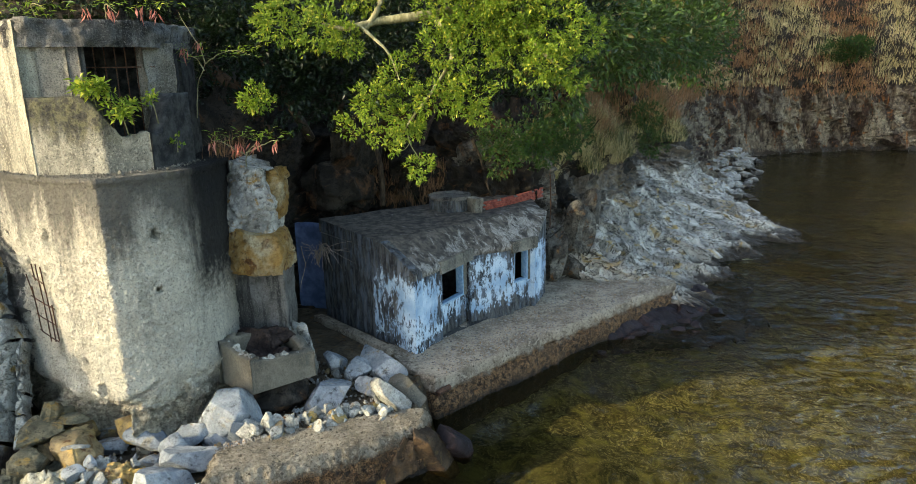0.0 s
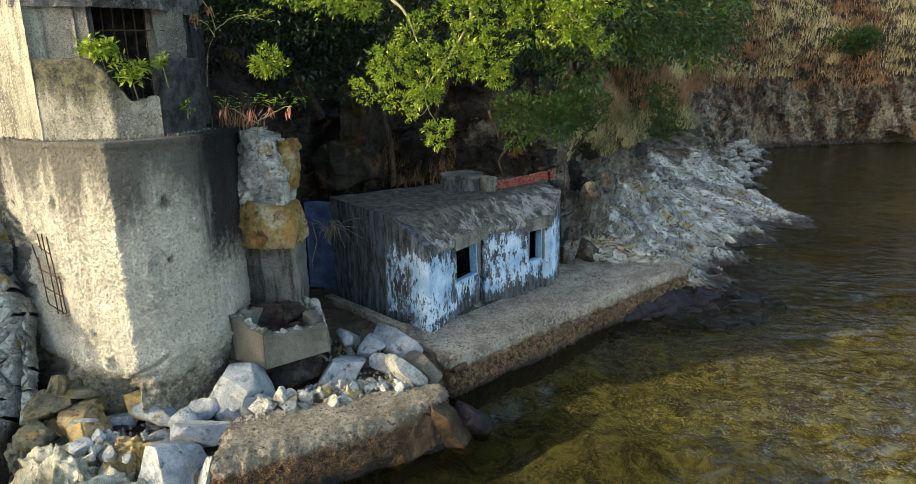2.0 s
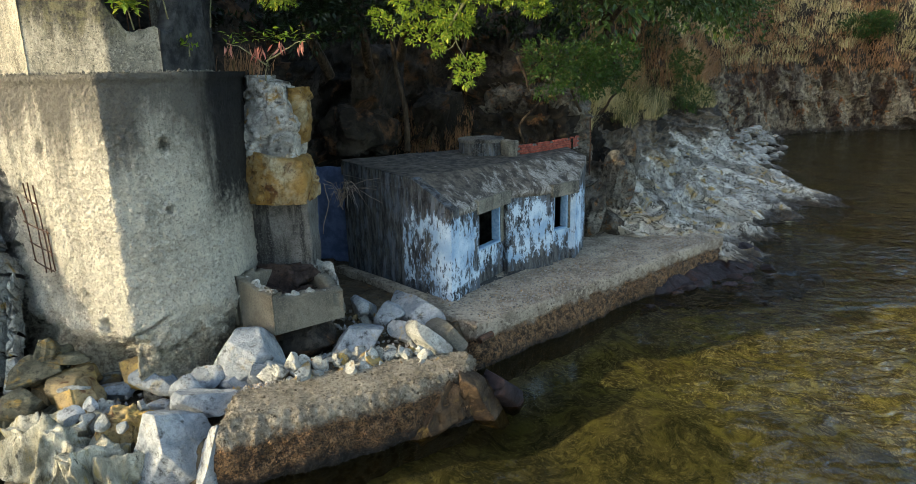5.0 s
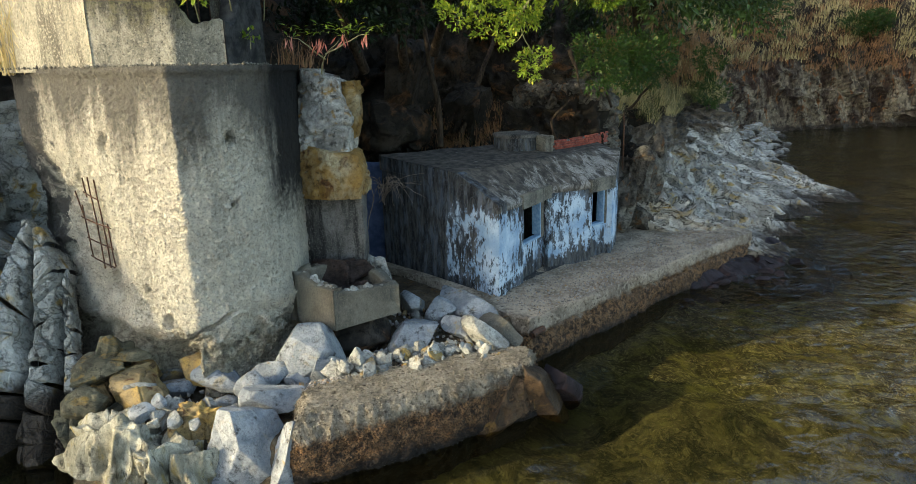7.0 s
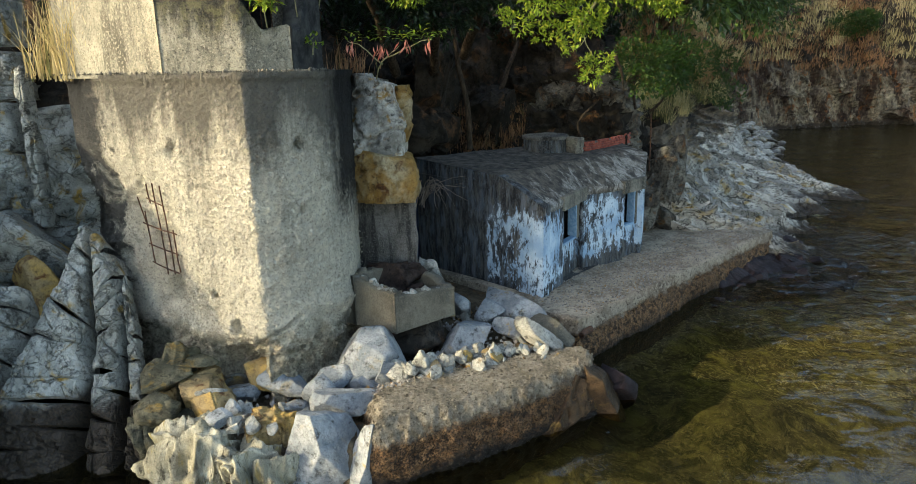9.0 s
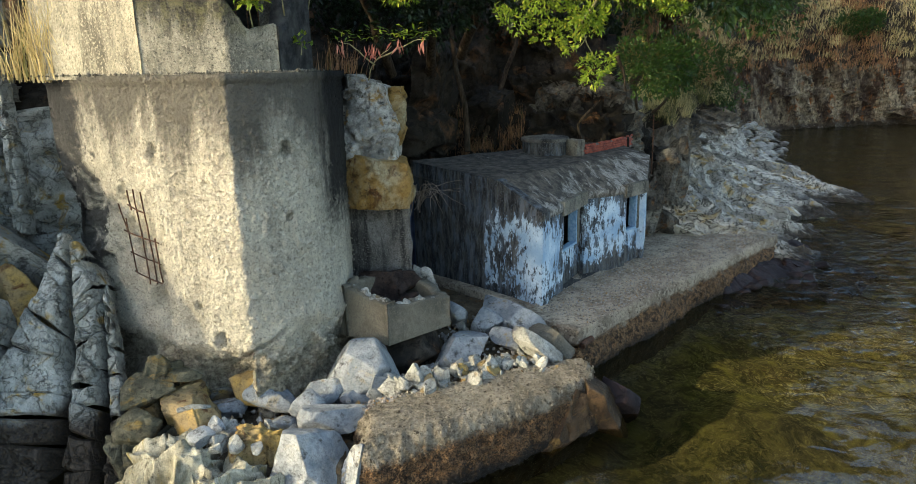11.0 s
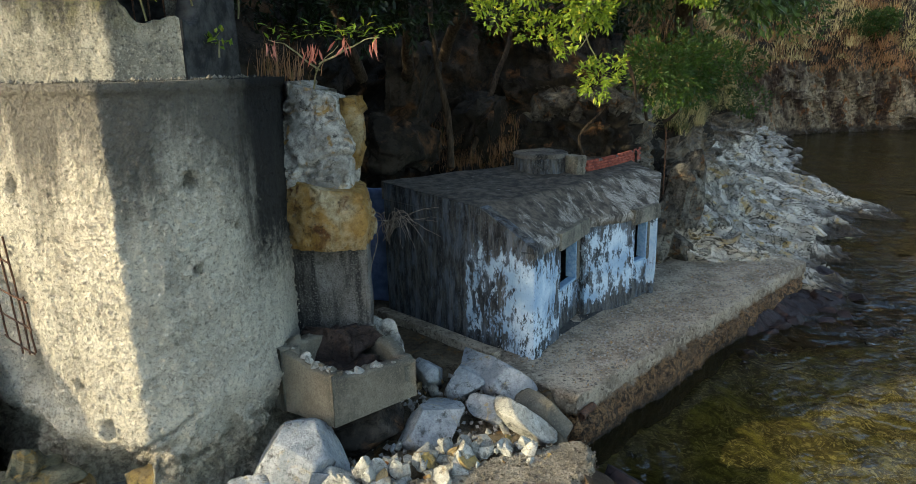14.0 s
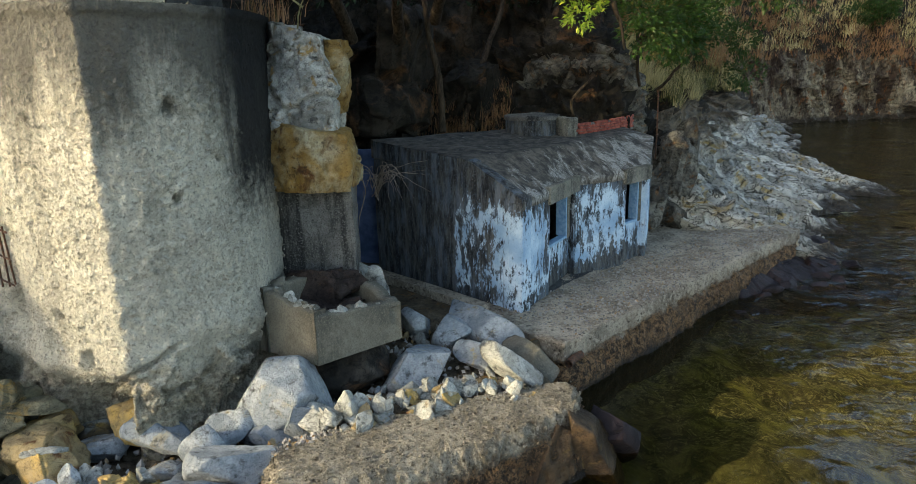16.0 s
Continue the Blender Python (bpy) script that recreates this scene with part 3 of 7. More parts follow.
def roof_mat():
    """Blackened roof concrete with pale lichen blotches running down the slope."""
    n = Nodes("lichened_roof_concrete")
    down = n.at((0.80, 0.80, 0.9))
    fall = n.t.nodes.new("ShaderNodeMapping")
    fall.vector_type = "TEXTURE"
    fall.inputs["Rotation"].default_value = (0, 0, radians(46))
    fall.inputs["Scale"].default_value = (0.60, 1.0, 1.0)
    n.put(fall.inputs["Vector"], n.pos)
    blot = n.noise(2.0, 9, 0.76, fall.outputs[0], 0.5)
    fine = n.noise(34, 5, 0.72)
    black = n.mix(n.span(n.noise(5, 5, 0.7, down), 0.35, 0.7), (0.030, 0.027, 0.024), (0.125, 0.108, 0.086))
    pale = n.mix(n.span(fine, 0.38, 0.66), (0.15, 0.138, 0.118), (0.36, 0.34, 0.305))
    front = n.math("SUBTRACT", n.math("MULTIPLY", n.axis(0), 0.805), n.math("MULTIPLY", n.axis(1), 0.593))
    lim = n.math("ADD", blot, n.span(front, -12.9, -11.4, -0.10, 0.045))
    col = n.mix(n.span(lim, 0.48, 0.60), black, pale)
    col = n.mix(n.span(n.noise(9, 5, 0.7), 0.56, 0.68, 0, 0.7), col, (0.045, 0.042, 0.036))
    h = n.math("ADD", fine, n.math("MULTIPLY", blot, 1.5))
    return n.done(n.shade(col, 0.92, n.bump(h, 0.7, 0.02), 0, 0.2))


def plain(name, a, b, scale=8.0, rough=0.8, relief=0.3, metal=0.0):
    n = Nodes(name)
    g = n.noise(scale, 6, 0.68)
    col = n.mix(n.span(g, 0.34, 0.68), a, b)
    return n.done(n.shade(col, rough, n.bump(n.noise(scale * 4, 5, 0.7), relief, 0.01), metal, 0.3))


def sea():
    """Clear shallow sea: a tinted clear surface with gloss by the angle, and wind ripples that grow off the shore."""
    n = Nodes("rippled_sea_water")
    off = n.math("ADD", n.math("MULTIPLY", n.axis(0), 0.55), n.math("MULTIPLY", n.axis(1), 0.12))
    w1 = n.noise(0.70, 2, 0.45, n.at((1.0, 1.15, 1)), 0.6)
    w2 = n.noise(1.9, 2, 0.5, n.at((1.0, 1.2, 1)), 0.9)
    w3 = n.noise(6.5, 3, 0.55, n.at((1.0, 1.4, 1)))
    lull = n.span(n.noise(0.30, 3, 0.6), 0.40, 0.60, 0.15, 1.0)
    far_calm = n.span(n.axis(1), 18.0, 34.0, 1.0, 0.35)
    swell = n.math("MULTIPLY", w1, n.math("MULTIPLY", n.span(off, 2.6, 6.8, 0.10, 1.5), far_calm))
    chop = n.math("MULTIPLY", n.math("MULTIPLY", w2, n.span(off, 2.6, 6.2, 0.05, 1.4)), n.math("MULTIPLY", lull, far_calm))
    h = n.math("ADD", n.math("ADD", swell, chop), n.math("MULTIPLY", n.math("MULTIPLY", w3, n.span(off, 2.6, 6.2, 0.02, 0.16)), lull))
    nrm = n.bump(h, 1.0, 0.20)
    clear = n.t.nodes.new("ShaderNodeBsdfTransparent")
    clear.inputs[0].default_value = (0.65, 0.63, 0.40, 1)
    silt = n.t.nodes.new("ShaderNodeBsdfDiffuse")
    silt.inputs[0].default_value = (0.017, 0.0145, 0.004, 1)
    under = n.t.nodes.new("ShaderNodeMixShader")
    n.put(under.inputs[0], n.span(n.axis(1), 14.0, 34.0, 0.04, 0.70))
    n.t.links.new(clear.outputs[0], under.inputs[1])
    n.t.links.new(silt.outputs[0], under.inputs[2])
    gloss = n.t.nodes.new("ShaderNodeBsdfGlossy")
    gloss.inputs["Roughness"].default_value = 0.03
    n.put(gloss.inputs["Normal"], nrm)
    fr = n.t.nodes.new("ShaderNodeFresnel")
    fr.inputs[0].default_value = 1.36
    n.put(fr.inputs["Normal"], nrm)
    mx = n.t.nodes.new("ShaderNodeMixShader")
    n.put(mx.inputs[0], fr.outputs[0])
    n.t.links.new(under.outputs[0], mx.inputs[1])
    n.t.links.new(gloss.outputs[0], mx.inputs[2])
    return n.done(mx.outputs[0])


def seabed_mat():
    n = Nodes("weedy_stones_under_water")
    v = n.noise(1.4, 8, 0.72, None, 1.2)
    col = n.mix(n.span(v, 0.38, 0.62), (0.03, 0.026, 0.012), (0.31, 0.265, 0.125))
    wob = n.t.nodes.new("ShaderNodeVectorMath")
    nz = n.t.nodes.new("ShaderNodeTexNoise")
    nz.inputs["Scale"].default_value = 2.0
    n.put(nz.inputs["Vector"], n.pos)
    wob.operation = "ADD"
    n.put(wob.inputs[0], n.pos)
    n.put(wob.inputs[1], nz.outputs["Color"])
    st = n.axis(0, n.voro(13.0, "F1", wob.outputs[0], "Color"))
    col = n.mix(0.55, col, n.mix(n.span(st, 0.3, 1.0), (0.02, 0.018, 0.009), (0.48, 0.43, 0.22)))
    edge = n.span(n.voro(13.0, "DISTANCE_TO_EDGE", wob.outputs[0]), 0.0, 0.22)
    col = n.mix(n.math("MULTIPLY", n.math("SUBTRACT", 1.0, edge), 0.7), col, (0.02, 0.018, 0.006))
    weed = n.noise(0.30, 6, 0.65)
    col = n.mix(n.span(weed, 0.48, 0.66, 0, 0.35), col, (0.05, 0.034, 0.010))
    green = n.noise(1.3, 8, 0.75)
    col = n.mix(n.span(green, 0.48, 0.60, 0, 0.7), col, n.mix(n.span(v, 0.4, 0.6), (0.045, 0.042, 0.010), (0.27, 0.25, 0.065)))
    # yellow sand and algae off the shore; close in, shade is painted as darker bed
    offshore = n.math("ADD", n.math("MULTIPLY", n.axis(0), 0.35), n.axis(1))
    offshore = n.math("ADD", offshore, n.math("MULTIPLY", n.math("SUBTRACT", n.noise(0.35, 5, 0.65), 0.5), 4.0))
    col = n.mix(n.span(offshore, 17.4, 14.6, 0, 0.72), col, n.mix(n.span(v, 0.4, 0.6), (0.008, 0.009, 0.005), (0.062, 0.055, 0.026)))
    return n.done(n.shade(col, 0.9, n.bump(v, 0.6, 0.1)))


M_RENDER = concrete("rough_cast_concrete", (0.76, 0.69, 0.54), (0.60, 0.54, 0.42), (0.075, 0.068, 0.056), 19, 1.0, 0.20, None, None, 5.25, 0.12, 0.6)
M_POST = concrete("weathered_smooth_concrete", (0.36, 0.325, 0.24), (0.17, 0.154, 0.115), (0.020, 0.018, 0.014), 26, 0.8, 0.45, None, None, None, 0.03, 0.6, (7.15, 7.75))
M_SIDE = concrete("sunlit_streaked_concrete", (0.31, 0.285, 0.21), (0.175, 0.158, 0.118), (0.04, 0.036, 0.026), 30, 0.8, 0.75)
M_STUB = concrete("black_streaked_concrete", (0.16, 0.15, 0.13), (0.065, 0.06, 0.052), (0.015, 0.014, 0.013), 44, 0.7, 0.95)
M_BOX = concrete("grey_brown_concrete", (0.155, 0.138, 0.102), (0.085, 0.076, 0.057), (0.035, 0.031, 0.024), 55, 0.4, 0.6)
M_SLAB = concrete("worn_gravelly_concrete", (0.44, 0.37, 0.275), (0.23, 0.185, 0.135), (0.05, 0.036, 0.025), 14, 1.0, 0.4, 0.70, None, None, 0.03, 0.75)
M_ROOF = roof_mat()
M_PAINT = old_paint()
# stain on the parapet end; on inner and recess walls, shade put into the colour
M_DARKWALL = plain("stain_and_shade_concrete", (0.012, 0.012, 0.012), (0.062, 0.060, 0.054), 4.0, 0.92, 0.6)
M_BLUE = plain("blue_painted_plaster", (0.04, 0.06, 0.12), (0.09, 0.125, 0.22), 2.4, 0.85, 0.2)
M_LINTEL = concrete("mossy_dark_concrete", (0.24, 0.22, 0.175), (0.105, 0.096, 0.075), (0.024, 0.022, 0.018), 40, 0.9, 0.8, None, (0.06, 0.056, 0.024))
M_FRAME = plain("faded_blue_timber", (0.12, 0.22, 0.34), (0.25, 0.37, 0.48), 12, 0.7, 0.3)
M_STEEL = plain("rusty_steel", (0.03, 0.02, 0.015), (0.13, 0.06, 0.03), 20, 0.8, 0.3, 0.3)
M_BRICK = plain("old_red_brick", (0.14, 0.03, 0.02), (0.33, 0.09, 0.055), 6, 0.9, 0.5)
M_MORTAR = plain("grey_mortar", (0.06, 0.055, 0.05), (0.2, 0.18, 0.16), 14, 0.95, 0.5)
M_SHORE = stone("shore_rock", ((0.56, 0.52, 0.44), (0.25, 0.23, 0.195), (0.38, 0.27, 0.11), (0.028, 0.023, 0.018)), 0.7, 1.5, 0.8, 0.32, 0.9, 0.0, (0.9, 0.9, 1.1), 2.9, 0.16, 0.5)
M_CLIFF = stone("ochre_sea_cliff", ((0.27, 0.225, 0.15), (0.050, 0.031, 0.020), (0.20, 0.080, 0.020), (0.007, 0.006, 0.005)), 0.5, 1.0, 0.9, 0.45, 0.9, 0.0, (1.3, 1.0, 0.45))
M_WET = stone("black_wet_rock", ((0.030, 0.022, 0.023), (0.015, 0.011, 0.012), (0.042, 0.021, 0.016), (0.006, 0.005, 0.005)), 0.9, 0.9, 0.75, None, 0.6, 0.0, (1, 1, 1), None, 0.3)
M_WEED = stone("weedy_brown_rock", ((0.085, 0.052, 0.026), (0.036, 0.023, 0.013), (0.12, 0.075, 0.024), (0.012, 0.009, 0.007)), 1.6, 0.3, 0.6, None, 0.9)
# earth and rock tints lowered to carry the shade under the trees
M_HILL = stone("shade_dark_earthy_cliff", ((0.056, 0.045, 0.033), (0.018, 0.015, 0.011), (0.11, 0.058, 0.027), (0.006, 0.005, 0.0045)), 0.6, 0.9, 0.9)
M_LEFT = stone("grey_layered_rock", ((0.47, 0.46, 0.405), (0.25, 0.25, 0.215), (0.34, 0.22, 0.05), (0.022, 0.019, 0.015)), 0.9, 0.9, 0.8, 1.0, 0.8, 0.0, (1, 1, 0.8), None, 0.30)
M_PALE = stone("pale_blue_grey_stone", ((0.33, 0.335, 0.325), (0.175, 0.19, 0.202), (0.30, 0.23, 0.11), (0.028, 0.024, 0.019)), 1.6, 0.35, 0.8, None, 0.7, 0.9, (1, 1, 1), None, 0.36)
M_WHITE = stone("white_veined_stone", ((0.40, 0.385, 0.33), (0.20, 0.195, 0.17), (0.30, 0.19, 0.07), (0.03, 0.027, 0.02)), 1.8, 0.7, 0.8, None, 0.6, 0.9, (1, 1, 1), None, 0.35)
M_PIER = stone("pitted_grey_white_rock", ((0.54, 0.51, 0.44), (0.21, 0.198, 0.172), (0.30, 0.175, 0.048), (0.020, 0.017, 0.014)), 1.3, 0.35, 0.85, None, 0.9)
M_OCHRE = stone("ochre_stained_stone", ((0.34, 0.225, 0.065), (0.25, 0.185, 0.095), (0.085, 0.033, 0.011), (0.024, 0.014, 0.008)), 1.3, 0.3, 0.8)
M_RUBBLE = concrete("crumbled_barnacled_concrete", (0.34, 0.295, 0.22), (0.17, 0.14, 0.098), (0.04, 0.029, 0.017), 14, 1.0, 0.3, 0.82, None, None, 0.05, 0.75)
# two tones of leaf: sun put into the first colour, shade into the second
M_SUNLEAF = foliage("sun_bright_green_leaf", (0.040, 0.090, 0.007), (0.25, 0.33, 0.03), (0.42, 0.40, 0.05), 0.42)
M_SHADELEAF = foliage("shade_dark_green_leaf", (0.003, 0.008, 0.0015), (0.014, 0.029, 0.005), None, 0.2)
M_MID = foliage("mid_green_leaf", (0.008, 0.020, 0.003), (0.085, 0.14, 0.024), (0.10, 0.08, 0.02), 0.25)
M_BUSH = foliage("shrub_leaf", (0.010, 0.030, 0.004), (0.055, 0.105, 0.014), (0.12, 0.10, 0.03), 0.3)
M_STRAW = foliage("dry_grass", (0.42, 0.32, 0.14), (0.70, 0.58, 0.30), (0.10, 0.11, 0.025), 0.25)
M_REDGRASS = foliage("russet_grass", (0.17, 0.085, 0.040), (0.46, 0.25, 0.12), (0.06, 0.07, 0.015), 0.2)
M_SCRUB = foliage("olive_scrub", (0.035, 0.045, 0.012), (0.15, 0.15, 0.045), (0.24, 0.17, 0.06), 0.2)
M_POD = foliage("red_seed_pod", (0.30, 0.08, 0.05), (0.50, 0.22, 0.16), None, 0.25)
M_BARK = bark("grey_brown_bark", (0.016, 0.011, 0.007), (0.075, 0.054, 0.034))
M_LIMB = bark("pale_mossy_bark", (0.12, 0.11, 0.05), (0.30, 0.27, 0.15))
M_TWIG = bark("bare_grey_twig", (0.13, 0.10, 0.08), (0.34, 0.28, 0.22))
M_OLIVE = stone("olive_layered_rock", ((0.15, 0.135, 0.085), (0.070, 0.064, 0.040), (0.18, 0.12, 0.035), (0.012, 0.010, 0.007)), 1.4, 0.4, 0.8, 0.35, 0.8, 0.0, (1, 1, 1.8), None, 0.4)
M_FLUTE = stone("cream_sea_eaten_rock", ((0.47, 0.435, 0.33), (0.21, 0.194, 0.140), (0.24, 0.19, 0.075), (0.014, 0.012, 0.008)), 1.5, 0.3, 0.75, 0.15, 0.8, 0.0, (1.6, 1.6, 0.6), None, 0.35, 0.85)
M_BEACH = stone("grey_brown_beach_rock", ((0.42, 0.39, 0.33), (0.22, 0.205, 0.175), (0.22, 0.15, 0.06), (0.03, 0.026, 0.02)), 1.2, 0.9, 0.8, 0.25)
M_CRAG = stone("brown_black_crag", ((0.20, 0.18, 0.142), (0.070, 0.060, 0.048), (0.18, 0.092, 0.036), (0.01, 0.009, 0.007)), 1.3, 1.0, 0.85, None, 0.9)
M_RUST = stone("rust_hearted_ochre_rock", ((0.34, 0.285, 0.175), (0.25, 0.145, 0.038), (0.085, 0.030, 0.009), (0.022, 0.013, 0.008)), 1.2, 0.3, 0.8, None, 0.8)
M_ROOT = stone("matted_dead_roots", ((0.055, 0.039, 0.032), (0.028, 0.019, 0.016), (0.07, 0.04, 0.024), (0.006, 0.005, 0.004)), 3.0, 0.8, 0.95, None, 0.9)
M_SEA = sea()
M_BED = seabed_mat()

# ---- sea, seabed, shore and hill ----


def loft(stations, counts, nv, z_push, seed):
    """A shore-to-hilltop surface through stations: (foot, inland way, profile of (distance, height))."""
    rows = []
    for foot, way, prof in stations:
        w = np.array(way, float)
        w /= np.linalg.norm(w)
        rows.append([[foot[0] + w[0] * d, foot[1] + w[1] * d, z] for d, z in prof])
    rows = np.array(rows)                                   # stations x profile x 3
    m = rows.shape[1]
    lines = [curve_through(rows[:, k, :], sum(counts) + 1) for k in range(m)] if len(set(counts)) == 1 else None
    if lines is None:
        t = np.concatenate([np.linspace(k, k + 1, c, endpoint=False) for k, c in enumerate(counts)] + [[len(counts) - 1e-6]])
        q = np.concatenate([2 * rows[:1] - rows[1:2], rows, 2 * rows[-1:] - rows[-2:-1]])
        k = t.astype(int)
        f = (t - k)[:, None, None]
        a, b, c, d = q[k], q[k + 1], q[k + 2], q[k + 3]
        along = 0.5 * (2 * b + (c - a) * f + (2 * a - 5 * b + 4 * c - d) * f ** 2 + (3 * b - a - 3 * c + d) * f ** 3)
    else:
        along = np.stack(lines, 1)
    s = np.linspace(0, 1, nv) ** 1.15 * (m - 1 - 1e-6)
    k = s.astype(int)
    f = (s - k)[None, :, None]
    g = along[:, k, :] * (1 - f) + along[:, k + 1, :] * f
    for _ in range(2):
        g[:, 1:-1] = (g[:, :-2] + 2 * g[:, 1:-1] + g[:, 2:]) / 4
    n = -grid_normals(g)
    flat, nf = g.reshape(-1, 3), n.reshape(-1, 3)
    return flat, nf, grid_faces(g.shape[0], nv)


def rocky(p, size, seed, flatten=(1, 1, 1.7)):
    """Broken, jointed relief in metres."""
    q = p * np.array(flatten)
    warp = np.stack([fbm(q, 0.5 / size, 3, seed + 40 + k) for k in range(3)], 1) * 0.35 * size
    v, e = cells(q + warp, 0.55 / size, seed)
    v2, e2 = cells(q + warp, 1.5 / size, seed + 7)
    h = (v - 0.5) * 0.75 + (v2 - 0.5) * 0.32
    h = h - 0.35 * (1 - smooth(e, 0, 0.12)) - 0.14 * (1 - smooth(e2, 0, 0.14))
    return size * (h + 0.35 * fbm(p, 0.35 / size, 4, seed + 3) + 0.10 * fbm(p, 3.0 / size, 3, seed + 5))


near_hill = [
    ((-13.5, 7.6), (-0.95, 0.3), [(0, -0.6), (0.8, 1.4), (1.6, 2.6), (2.6, 4.1), (6, 7.0), (22, 12), (60, 18)]),
    ((-11.6, 9.8), (-0.95, 0.3), [(0, -0.6), (0.7, 1.7), (1.7, 3.3), (3.6, 6.4), (8, 8.6), (22, 12), (60, 20)]),
    ((-12.9, 15.4), (-0.65, 0.75), [(0, -0.5), (0.4, 2.2), (0.7, 4.4), (1.2, 6.6), (5, 10.5), (22, 20), (60, 36)]),
    ((-9.6, 16.0), (-0.3, 0.95), [(0, 0.0), (0.5, 2.8), (0.9, 4.8), (1.5, 6.9), (6, 12), (22, 22), (60, 42)]),
    ((-6.9, 18.0), (-0.25, 0.96), [(0, 0.4), (1.0, 2.8), (2.2, 4.6), (3.4, 7.2), (8, 12.5), (22, 24), (60, 44)]),
    ((-5.4, 21.6), (-0.2, 0.98), [(0, 0.5), (1.4, 3.2), (2.6, 5.2), (3.6, 8.0), (8, 12.5), (22, 24), (60, 44)]),
    ((-2.2, 23.6), (-0.05, 1.0), [(0, 0.6), (0.9, 3.6), (2.4, 5.4), (3.4, 8.4), (8, 12), (22, 23), (60, 44)]),
    ((1.3, 23.7), (-0.1, 1.0), [(0, 0.8), (0.4, 3.2), (0.8, 4.9), (1.8, 6.6), (7, 10.5), (22, 22), (60, 44)]),
    ((3.0, 24.2), (-0.05, 1.0), [(0, 0.9), (1.0, 2.2), (1.8, 3.8), (3.2, 5.2), (8, 9.5), (22, 20), (60, 44)]),
    ((8.8, 23.3), (-0.9, 0.43), [(0, -0.5), (1.6, 0.2), (3.6, 0.85), (5.2, 1.8), (6.5, 3.8), (10, 7.0), (40, 34)]),
    ((12.2, 29.0), (-0.8, 0.6), [(0, -0.5), (2.4, 0.5), (4.4, 1.25), (5.6, 2.5), (6.8, 4.4), (10, 7.2), (45, 34)]),
    ((16.9, 34.2), (-0.85, 0.52), [(0, -0.45), (3.0, 0.5), (7.0, 1.5), (9.5, 3.0), (11, 4.6), (14, 7.5), (50, 34)]),
    ((16.4, 40.0), (-0.93, 0.37), [(0, -0.5), (1.4, 0.5), (3.0, 1.3), (4.2, 3.0), (5.0, 4.8), (8, 8.0), (45, 34)]),
    ((19.4, 51.5), (-0.93, 0.37), [(0, -0.5), (1.6, 0.6), (3.4, 1.4), (5.0, 3.4), (6.5, 6.0), (9, 10.0), (45, 34)]),
    ((25.4, 64.8), (-0.7, 0.7), [(0, -0.5), (1.4, 0.6), (3.0, 1.3), (4.2, 4.0), (5.4, 7.2), (8.5, 11.0), (50, 48)]),
    ((31.0, 69.0), (-0.05, 1.0), [(0, -0.5), (0.5, 1.4), (1.0, 4.0), (1.6, 6.6), (2.6, 8.6), (7, 13.0), (50, 54)]),
    ((45.0, 69.4), (0.05, 1.0), [(0, -0.5), (0.5, 1.4), (1.0, 4.4), (1.7, 7.6), (2.8, 10.0), (7, 14.0), (50, 55)]),
    ((72.0, 64.0), (0.3, 0.95), [(0, -0.5), (0.8, 2.0), (1.5, 6.0), (2.6, 9.0), (4, 11.5), (9, 16.0), (50, 50)]),
]
# unseen upper slopes heightened to darken water reflections and shade the far cliff
near_hill = [(f, w, prof[:-2] + [(prof[-2][0], prof[-2][1] * 1.15), (prof[-1][0], prof[-1][1] * 1.35)]) for f, w, prof in near_hill]
per_gap = [14, 26, 24, 40, 50, 54, 50, 36, 90, 100, 90, 50, 60, 60, 46, 60, 30]
p, nrm, faces = loft(near_hill, per_gap, 150, 0, 1)
far = smooth(p[:, 1], 36, 60)
low = 1 - smooth(p[:, 2], 4.0, 7.0)
shelf = smooth(p[:, 0], 3.5, 6.0) * (1 - smooth(p[:, 1], 40, 50)) * (1 - smooth(p[:, 2], 2.2, 3.6))
size = 0.42 + 0.55 * far + 0.35 * smooth(p[:, 0], -8, -6) * (1 - smooth(p[:, 0], 1.0, 2.6)) * (1 - far)
h = rocky(p / size[:, None], 1.0, 3) * size
# beds of the sea-washed shelf dip to the sea
sea_way, shore_way = p[:, 0] * 0.86 - p[:, 1] * 0.5, p[:, 0] * 0.5 + p[:, 1] * 0.86
bed = np.stack([sea_way * 0.30, shore_way * 0.85, (p[:, 2] + sea_way * 0.18) * 1.6], 1)
h_bed = rocky(bed, 0.85, 13, (1, 1, 1)) * 0.95 + 0.03 * ridged(bed, 1.1, 4, 14) + 0.03 * fbm(p, 2.2, 4, 15)
strata = (shore_way * 0.75 + p[:, 2] * 0.5 + 0.45 * fbm(p, 0.35, 4, 16)) % 1.0
h_bed = h_bed * 0.9 + 0.15 * (strata - 0.5) - 0.07 * smooth(strata, 0.9, 1.0)
near_shore = smooth(p[:, 0], 2.6, 3.6) * (1 - far)
h = h * (1 - near_shore) + near_shore * (h_bed * (1 - 0.35 * shelf))
